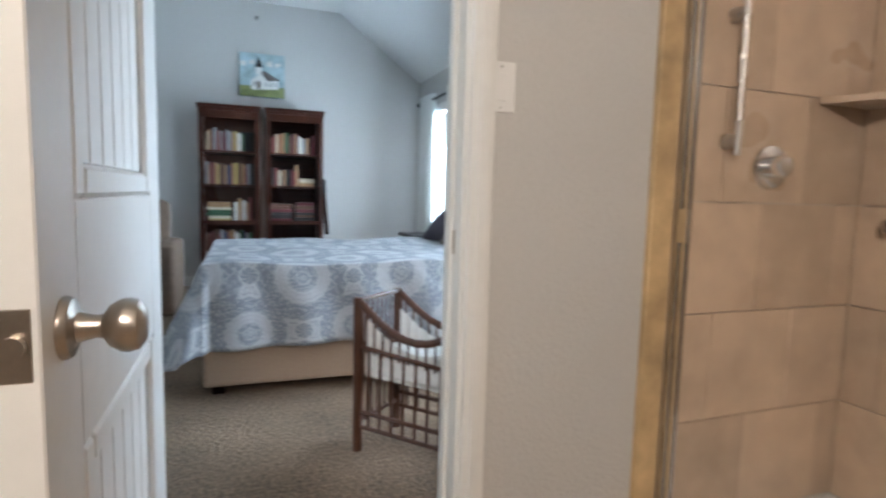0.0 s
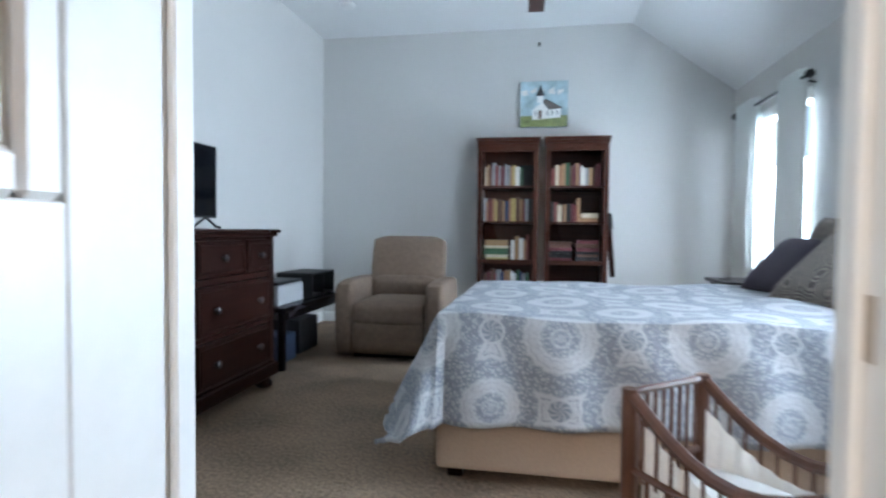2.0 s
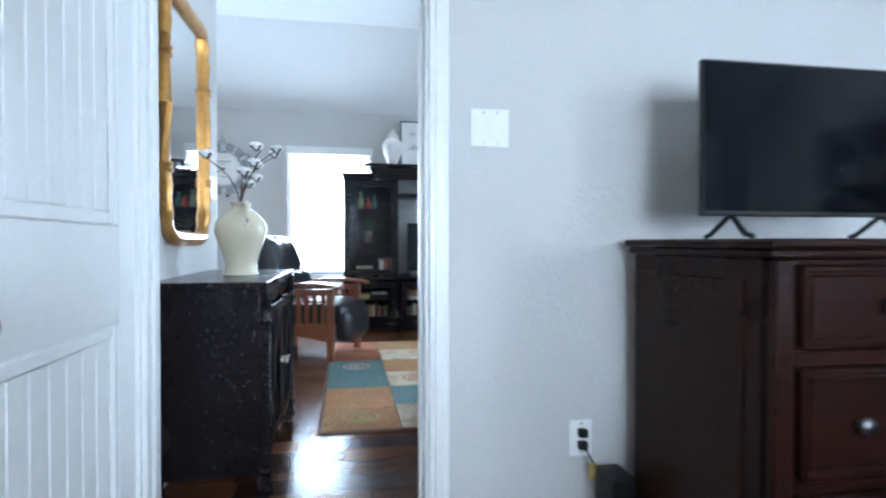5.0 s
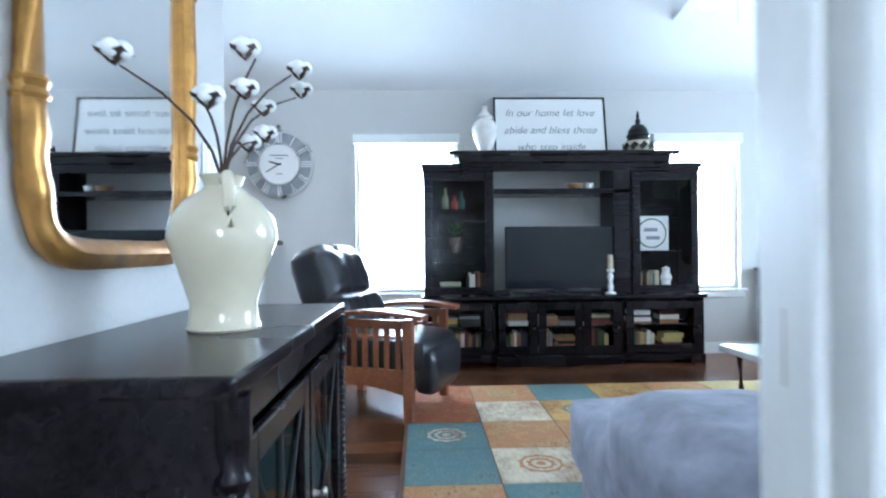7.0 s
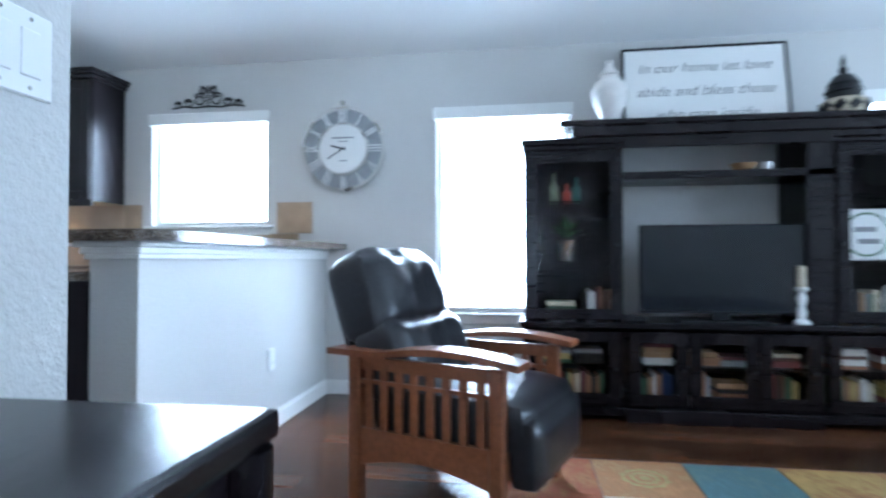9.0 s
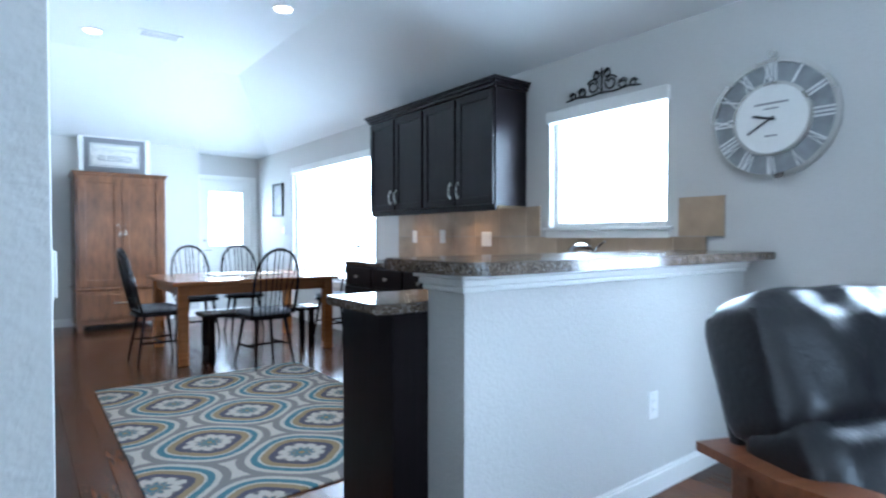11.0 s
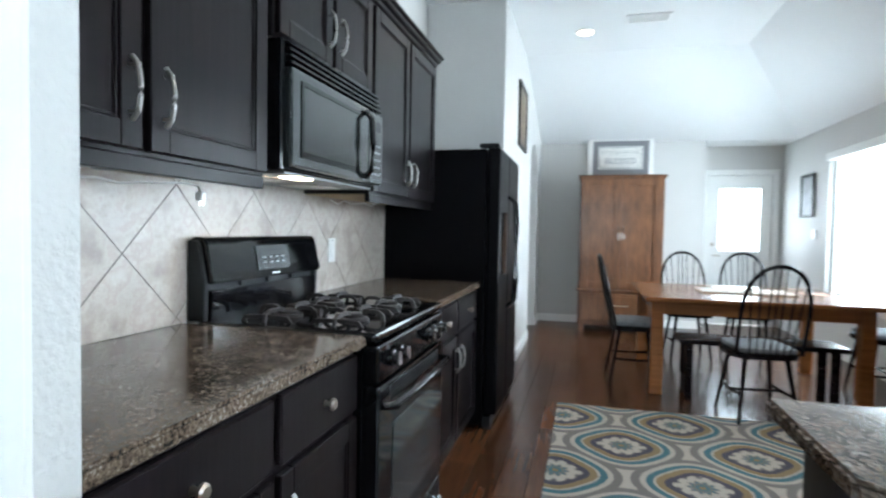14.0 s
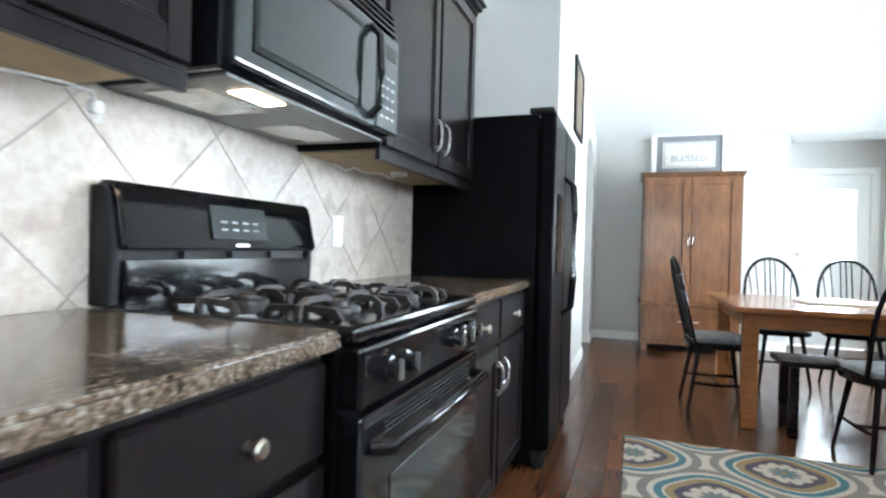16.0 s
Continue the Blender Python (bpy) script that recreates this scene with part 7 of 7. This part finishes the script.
for gx in (0.045, 0.385):
    gw, z = 0.328, 0.953
    gr = part("grate", tube([(gx + gw / 2, 0.27, z - 0.012), (gx + gw / 2, 0.275, z - 0.012)], 0.016, 8), IRON, ra, "cast iron grate")
    for cy, y0, y1 in ((0.15, 0.03, 0.27), (0.395, 0.275, 0.515)):
        cx = gx + gw / 2
        for ex, ey in ((gx + 0.012, cy), (gx + gw - 0.012, cy), (cx, y0 + 0.012), (cx, y1 - 0.012)):
            v = Vector((ex - cx, ey - cy, 0))
            n1 = v.normalized()
            bm = bmesh.new()
            bar_path([(cx + n1.x * 0.034, cy + n1.y * 0.034, z - 0.004), (cx + n1.x * 0.055, cy + n1.y * 0.055, z + 0.004), (cx + v.x * 0.8, cy + v.y * 0.8, z + 0.003), (cx + v.x * 0.95, cy + v.y * 0.95, z - 0.008), (cx + v.x, cy + v.y, z - 0.038)], bm)
            part("arm", bm, IRON, gr)
        for ex in (gx + 0.03, gx + gw - 0.03):
            bm = bmesh.new()
            bar_path([(ex, y0 + 0.03, z - 0.036), (ex, y0 + 0.045, z - 0.014), (ex, cy, z - 0.010), (ex, y1 - 0.045, z - 0.014), (ex, y1 - 0.03, z - 0.036)], bm)
            part("side_bar", bm, IRON, gr)
        part("burner", lathe([(0.052, 0.925), (0.05, 0.934), (0.036, 0.936), (0.036, 0.946), (0.03, 0.949), (0.001, 0.949)], 20, (cx, cy, 0)), IRON, ra, "", True)
# fridge
fr = thing("refrigerator", "black textured side-by-side refrigerator", "refrigerator", (-4.12, -1.815, 0), -90)
FW = 0.91
part("case", boxes((0, FW, 0.0, 0.655, 0.03, 1.725), bev=0.005), FRIDGE, fr)
for x0, x1, hx in ((0.004, 0.40, 0.36), (0.408, FW - 0.004, 0.45)):
    dd = part("door", boxes((x0, x1, -0.085, -0.008, 0.10, 1.735), bev=0.015), FRIDGE, fr)
    part("handle", tube([(hx, -0.085, 0.72), (hx, -0.13, 0.76), (hx, -0.14, 0.92), (hx, -0.14, 1.28), (hx, -0.13, 1.42), (hx, -0.085, 1.46)], 0.014, 10), BLACK, dd, "bowed glossy black handle", True)
part("dispenser", boxes((0.09, 0.31, -0.088, -0.08, 0.95, 1.35), bev=0.004), BLACK, fr)
part("hinge_cover", boxes((0.02, 0.10, -0.07, 0.05, 1.736, 1.762), bev=0.006), MATTE, fr)
part("grille", boxes((0.01, FW - 0.01, -0.05, 0.0, 0.015, 0.09), bev=0.004), MATTE, fr)
for x in (0.05, FW - 0.05):
    part("foot", lathe([(0.03, 0), (0.03, 0.03)], 12, (x, -0.03, 0)), MATTE, fr)
    part("foot", lathe([(0.03, 0), (0.03, 0.03)], 12, (x, 0.6, 0)), MATTE, fr)
part("badge", boxes((0.10, 0.14, -0.087, -0.084, 1.66, 1.675)), CHERRY, fr)
# kettle on the counter
kt = thing("kettle", "steel kettle with a black handle on the counter", "kettle", (-3.80, 0.885, 0.92), 0)
part("body", lathe([(0.075, 0), (0.085, 0.02), (0.075, 0.14), (0.055, 0.19), (0.05, 0.20), (0.001, 0.21)], 24), STEEL, kt, "", True)
part("handle", tube([(-0.02, -0.05, 0.19), (-0.035, -0.10, 0.215), (-0.04, -0.145, 0.20), (-0.04, -0.16, 0.12), (-0.03, -0.155, 0.06)], 0.016, 10), MATTE, kt, "curved black handle", True)
# tap at the sink
fc = thing("faucet", "chrome kitchen tap at the sink", "faucet", (-7.05, 0.05, 0.92), 90)
part("base", lathe([(0.03, 0), (0.028, 0.02), (0.02, 0.05), (0.018, 0.12)], 18), CHROME, fc, "", True)
part("spout", tube([(0, 0, 0.11), (0, -0.05, 0.16), (0, -0.14, 0.175), (0, -0.22, 0.15), (0, -0.235, 0.12)], 0.017, 10), CHROME, fc, "", True)
part("lever", tube([(0.0, 0.0, 0.13), (0.06, -0.02, 0.18), (0.11, -0.04, 0.20)], 0.009, 8), CHROME, fc, "", True)
# kitchen rug
kr = single("kitchen_rug", boxes((-0.78, 0.78, -1.22, 1.22, 0, 0.010), bev=0.003), RUG, "cream rug with teal, gold and navy medallions", "rug", (-5.325, -1.285, 0.0))
# armoire and certificate
ar = thing("armoire", "tall brown wooden armoire with two doors", "wardrobe", (-4.615, -5.53, 0), 180)
AW = 1.0
part("carcass", boxes((0.012, AW - 0.012, 0.0, 0.58, 0.08, 1.90), bev=0.004), ALDER, ar)
part("top", boxes((-0.012, AW + 0.012, -0.03, 0.59, 1.905, 1.93), (0.0, AW, -0.015, 0.585, 1.885, 1.905), bev=0.005), ALDER, ar)
part("waist_moulding", boxes((-0.008, AW + 0.008, -0.03, 0.585, 0.50, 0.53), bev=0.005), ALDER, ar)
for x0, sd2 in ((0.045, 1), (0.503, -1)):
    dd = shaker(ar, "door", x0, 0.545, 0.452, 1.33, -0.001, ALDER, 0.022, 0.075)
    part("handle", tube([(0.43 if sd2 > 0 else 0.022, -0.022, 0.60), (0.43 if sd2 > 0 else 0.022, -0.045, 0.62), (0.43 if sd2 > 0 else 0.022, -0.045, 0.74), (0.43 if sd2 > 0 else 0.022, -0.022, 0.76)], 0.007, 8), STEEL, dd, "", True)
dd = front(ar, "drawer", 0.045, 0.14, 0.91, 0.34, -0.001, ALDER, boxes((0, 0.91, -0.02, 0, 0, 0.34), (0.03, 0.88, -0.026, -0.02, 0.03, 0.31), bev=0.005))
part("handle", tube([(0.36, -0.026, 0.2), (0.37, -0.048, 0.2), (0.54, -0.048, 0.2), (0.55, -0.026, 0.2)], 0.006, 8), STEEL, dd, "", True)
for x in (0.03, AW - 0.09):
    for y in (0.01, 0.5):
        part("leg", boxes((x, x + 0.06, y, y + 0.06, 0, 0.09), bev=0.004), ALDER, ar)
ce = thing("framed_print", "white framed print lettered BLESSED on dark boards", "picture", (-5.12, -6.13, 1.931), 180)
part("frame", boxes((-0.41, -0.35, -0.02, 0.01, 0, 0.56), (0.35, 0.41, -0.02, 0.01, 0, 0.56), (-0.35, 0.35, -0.02, 0.01, 0, 0.06), (-0.35, 0.35, -0.02, 0.01, 0.50, 0.56), bev=0.004), WHITE, ce)
part("mat_board", boxes((-0.35, 0.35, -0.005, 0.005, 0.06, 0.50)), mat("grey_mat_board", (0.2, 0.2, 0.21), 0.7), ce)
part("sheet", boxes((-0.28, 0.28, -0.009, -0.005, 0.13, 0.43)), LABELS[5], ce)
part("sheet_border", boxes((-0.265, 0.265, -0.0105, -0.009, 0.14, 0.148), (-0.265, 0.265, -0.0105, -0.009, 0.412, 0.42), (-0.265, -0.257, -0.0105, -0.009, 0.148, 0.412), (0.257, 0.265, -0.0105, -0.009, 0.148, 0.412)), LABELS[9], ce)
words(ce, "GRATEFUL THANKFUL", 0, 0.335, 0.048, -0.0105, LABELS[9], 0.0, "CENTER", -0.001)
words(ce, "BLESSED", 0, 0.205, 0.105, -0.0105, LABELS[9], 0.0, "CENTER", 0.0)


def wall_picture(at, turn, w, h, label, pic):
    p = thing("framed_picture", label, "picture", at, turn)
    part("frame", boxes((-w / 2, -w / 2 + 0.03, -0.022, 0, 0, h), (w / 2 - 0.03, w / 2, -0.022, 0, 0, h), (-w / 2 + 0.03, w / 2 - 0.03, -0.022, 0, 0, 0.03), (-w / 2 + 0.03, w / 2 - 0.03, -0.022, 0, h - 0.03, h), bev=0.003), MATTE, p)
    part("print", boxes((-w / 2 + 0.03, w / 2 - 0.03, -0.010, 0, 0.03, h - 0.03)), pic, p)
    return p


wall_picture((-4.082, -3.9, 2.02), -90, 0.6, 0.6, "black framed picture with pale flowers on a dark field", mat("dark_flower_print", (0.12, 0.085, 0.05), 0.5, grain=5, vary=0.4))
wall_picture((-7.218, -5.85, 1.45), 90, 0.4, 0.5, "small framed photographs on the dining wall", mat("photo_print", (0.16, 0.16, 0.17), 0.5, grain=9, vary=0.45))
tg = single("wall_thermostat", boxes((-7.218, -7.20, -5.65, -5.57, 1.2, 1.3), bev=0.004), PLASTIC, "small white box on the wall", "thermostat")
# dining table
dt = thing("dining_table", "honey wood dining table with square legs", "dining table", (-5.95, -3.55, 0))
part("tabletop", boxes((-0.79, 0.79, -0.64, 0.64, 0.715, 0.75), bev=0.006), TABLEWOOD, dt)
part("apron", boxes((-0.70, 0.70, -0.57, -0.545, 0.62, 0.715), (-0.70, 0.70, 0.545, 0.57, 0.62, 0.715), (-0.72, -0.695, -0.55, 0.55, 0.62, 0.715), (0.695, 0.72, -0.55, 0.55, 0.62, 0.715)), TABLEWOOD, dt)
for x in (-0.74, 0.65):
    for y in (-0.59, 0.50):
        part("leg", boxes((x, x + 0.09, y, y + 0.09, 0, 0.715), bev=0.006), TABLEWOOD, dt)
single("table_runner", boxes((-6.35, -5.65, -3.75, -3.4, 0.75, 0.765), bev=0.004), mat("pale_tray", (0.55, 0.50, 0.43), 0.6), "pale wooden board on the table", "tray")
be = thing("dining_bench", "black bench tucked under the table", "bench", (-5.95, -3.02, 0))
part("seat", boxes((-0.55, 0.55, -0.16, 0.16, 0.42, 0.455), bev=0.006), BLACKWOOD, be)
for x in (-0.5, 0.45):
    for y in (-0.14, 0.09):
        part("leg", boxes((x, x + 0.05, y, y + 0.05, 0, 0.42), bev=0.004), BLACKWOOD, be)


def windsor(at, turn, first=None):
    """A bow-back spindle chair, front to -y."""
    if first is not None:
        return copy_thing(first, pose(*at, 0, 0, turn))
    c = thing("dining_chair", "black bow-back spindle dining chair with tied cushion", "chair", at, turn, "chairs round the table")
    bm = extrude_poly(rounded(-0.21, 0.21, -0.20, 0.20, 0.11, 6), 0.035, "z", 0.43)
    bmesh.ops.bevel(bm, geom=list(bm.edges), offset=0.008, segments=2, affect="EDGES")
    part("seat", bm, BLACKWOOD, c)
    for s in (-1, 1):
        for y0, y1 in ((-0.13, -0.19), (0.13, 0.20)):
            bm = tube([(s * 0.13, y0, 0.43), (s * 0.155, y0 + (y1 - y0) * 0.45, 0.24), (s * 0.185, y1, 0.0)], 0.017, 10, taper=0.65)
            part("leg", bm, BLACKWOOD, c, "", True)
        part("side_stretcher", tube([(s * 0.16, -0.165, 0.19), (s * 0.162, 0.0, 0.185), (s * 0.16, 0.17, 0.19)], 0.010, 8), BLACKWOOD, c, "", True)
    part("cross_stretcher", tube([(-0.16, 0, 0.187), (0.16, 0, 0.187)], 0.010, 8), BLACKWOOD, c, "", True)
    n = 20
    arc = [(0.20 * math.cos(math.pi * i / n) * (1.0 + 0.26 * math.sin(math.pi * i / n)), 0.165 + 0.13 * math.sin(math.pi * i / n) ** 0.6, 0.465 + 0.575 * math.sin(math.pi * i / n) ** 0.62) for i in range(n + 1)]
    part("bow", tube(arc, 0.013, 8), BLACKWOOD, c, "", True)
    for k in range(7):
        u = (k + 1) / 8
        x = 0.165 * (2 * u - 1)
        i = min(range(n + 1), key=lambda q: abs(arc[q][0] - x * 1.32))
        part("spindle", tube([(x, 0.175, 0.465), arc[i]], 0.0055, 6), BLACKWOOD, c)
    cu = part("cushion", cushion(-0.18, 0.18, -0.17, 0.17, 0.466, 0.505, 0.012, 8), mat("grey_seat_pad", (0.16, 0.17, 0.18), 0.9, grain=20, vary=0.25), c, "grey patterned seat pad", True)
    return c


w1 = windsor((-5.12, -3.42, 0), -86)
windsor((-5.70, -4.36, 0), 184, w1)
windsor((-6.24, -4.42, 0), 176, w1)
windsor((-5.85, -2.62, 0), 8, w1)
windsor((-6.97, -3.45, 0), 92, w1)
# arched head of the hall opening
n = 14
arch = [(-5.75, 2.3), (-5.75, 1.95)] + [(-5.30 - 0.45 * math.cos(math.pi * i / n), 1.95 + 0.33 * math.sin(math.pi * i / n)) for i in range(1, n)] + [(-4.85, 1.95), (-4.85, 2.3)]
structure("wall_arch", extrude_poly(arch, 0.12, "x", -4.08), WALL, "grey arched opening to the hall", "wall")
# ceiling fittings
for x, y in ((-4.66, -3.6), (-5.84, -2.1), (-4.8, -0.6), (-5.9, 0.1)):
    cl = thing("recessed_light", "lit recessed ceiling light with a white ring", "ceiling light", (x, y, 3.0), 0, "recessed lights")
    part("trim_ring", lathe([(0.095, 0), (0.095, -0.006), (0.07, -0.008), (0.07, 0)], 24), PLASTIC, cl)
    part("lens", lathe([(0.068, -0.003), (0.068, -0.0085), (0.001, -0.0085)], 20), BULB, cl, "glowing lens")
ve = thing("ceiling_vent", "white louvred ceiling vent", "vent", (-5.16, -3.36, 3.0))
part("frame", boxes((-0.18, -0.15, -0.09, 0.09, -0.012, 0), (0.15, 0.18, -0.09, 0.09, -0.012, 0), (-0.15, 0.15, -0.09, -0.065, -0.012, 0), (-0.15, 0.15, 0.065, 0.09, -0.012, 0), bev=0.002), PLASTIC, ve)
part("backing", boxes((-0.15, 0.15, -0.065, 0.065, -0.003, -0.001)), LABELS[9], ve)
for k in range(6):
    part("slat", boxes((-0.15, 0.15, -0.06 + k * 0.021, -0.05 + k * 0.021, -0.011, -0.004)), PLASTIC, ve)

# ---- pieces of walls and floors ----


def clip_poly(pts, u0, u1, v0, v1):
    """An outline cut to a rectangle."""
    for ax, lim, sgn in ((0, u0, 1), (0, u1, -1), (1, v0, 1), (1, v1, -1)):
        out = []
        for i, p in enumerate(pts):
            q = pts[(i + 1) % len(pts)]
            a, b = sgn * (p[ax] - lim), sgn * (q[ax] - lim)
            if a >= 0:
                out.append(p)
            if a * b < 0:
                t = a / (a - b)
                out.append((p[0] + t * (q[0] - p[0]), p[1] + t * (q[1] - p[1])))
        pts = out
        if len(pts) < 3:
            return []
    return pts


def diamond_tiles(host, u0, u1, v0, v1, side, x, s, material):
    """Tiles laid on the diagonal on a wall along y; s: the way out of the wall."""
    r = side / math.sqrt(2)
    g = 0.0028
    n = 0
    i0, i1, j0, j1 = -12, 8, -4, 4
    for i in range(i0, i1 + 1):
        for j in range(j0, j1 + 1):
            if (i + j) % 2:
                continue
            cu, cv = 0.028 + i * r, 1.152 + j * r
            pts = clip_poly([(cu - r + g, cv), (cu, cv - r + g), (cu + r - g, cv), (cu, cv + r - g)], u0, u1, v0, v1)
            if len(pts) < 3:
                continue
            part("tile", extrude_poly(pts, s * 0.004, "x", x), material, host)
            n += 1
    return n


def straight_tiles(host, u0, u1, v0, v1, su, sv, place, material, stagger=0.0):
    v, row = v0, 0
    while v < v1 - 0.01:
        u = u0 - (stagger * su if row % 2 else 0)
        while u < u1 - 0.01:
            a, b, c, d = max(u, u0), min(u + su, u1), v, min(v + sv, v1)
            if b - a > 0.01:
                part("tile", place(a + 0.0015, b - 0.0015, c + 0.0015, d - 0.0015), material, host)
            u += su
        v += sv
        row += 1


sp = structure("splashback_range", boxes((-3.4685, -3.46, -1.81, 0.975, 0.92, 1.40)), GROUT, "travertine diamond tile splashback", "splashback")
diamond_tiles(sp, -1.81, 0.973, 0.921, 1.40, 0.295, -3.4685, -1, TILE)
sp = structure("splashback_window", boxes((WX, WX + 0.005, -2.5, 0.70, 0.92, 1.15), (WX, WX + 0.005, -2.5, -0.56, 1.15, 1.38), (WX, WX + 0.005, 0.53, 0.80, 1.15, 1.38)), GROUT, "tan stone tile splashback", "splashback")
straight_tiles(sp, -2.5, 0.70, 0.921, 1.15, 0.30, 0.23, lambda a, b, c, d: boxes((WX + 0.005, WX + 0.013, a, b, c, d)), TILE_WARM)
straight_tiles(sp, -2.5, -0.56, 1.151, 1.38, 0.30, 0.229, lambda a, b, c, d: boxes((WX + 0.005, WX + 0.013, a, b, c, d)), TILE_WARM, 0.5)
straight_tiles(sp, 0.53, 0.80, 1.151, 1.38, 0.27, 0.229, lambda a, b, c, d: boxes((WX + 0.005, WX + 0.013, a, b, c, d)), TILE_WARM)
st = structure("shower_tiling", boxes((0.615, 1.354, 1.440, 1.45, 0.04, 2.35), (1.354, 1.36, 0.2, 1.44, 0.04, 2.35)), GROUT, "tan stone shower tiling", "tiling")
straight_tiles(st, 0.617, 1.352, 0.05, 2.35, 0.32, 0.32, lambda a, b, c, d: boxes((a, b, 1.432, 1.44, c, d)), SHOWER, 0.5)
straight_tiles(st, 0.2, 1.43, 0.05, 2.35, 0.32, 0.32, lambda a, b, c, d: boxes((1.346, 1.354, a, b, c, d)), SHOWER, 0.5)
# floor planks: the nearest single, the rest joined
pr2 = random.Random(11)
shared = {}
count = 0
rest = bmesh.new()
PW = 0.145
x = WX
while x < -2.63:
    y = -6.84 - pr2.uniform(0, 1.0)
    while y < 7.2:
        ln = 0.92
        a, b = max(y, -6.84), min(y + ln, 7.19)
        if b - a > 0.03:
            close = -5.0 < x < -2.8 and 0.2 < a < 3.0 or -5.6 < x < -4.0 and -4.5 < a <= 0.2
            if close and count < 290 and abs(b - a - ln) < 1e-6:
                if not shared:
                    shared[0] = mesh_of("plank", boxes((0.0008, PW - 0.0008, 0.0008, ln - 0.0008, -0.006, 0), bev=0.0012), PLANK)
                p = new("plank", shared[0])
                p.location = (x, a, 0)
                p.parent = wood_floor
                count += 1
            else:
                box(rest, x + 0.0008, min(x + PW - 0.0008, -2.60), a + 0.0008, b - 0.0008, -0.006, 0)
        y += ln
    x += PW
ob = part("planks", rest, PLANK, wood_floor)
ob["kind"] = "stuff"
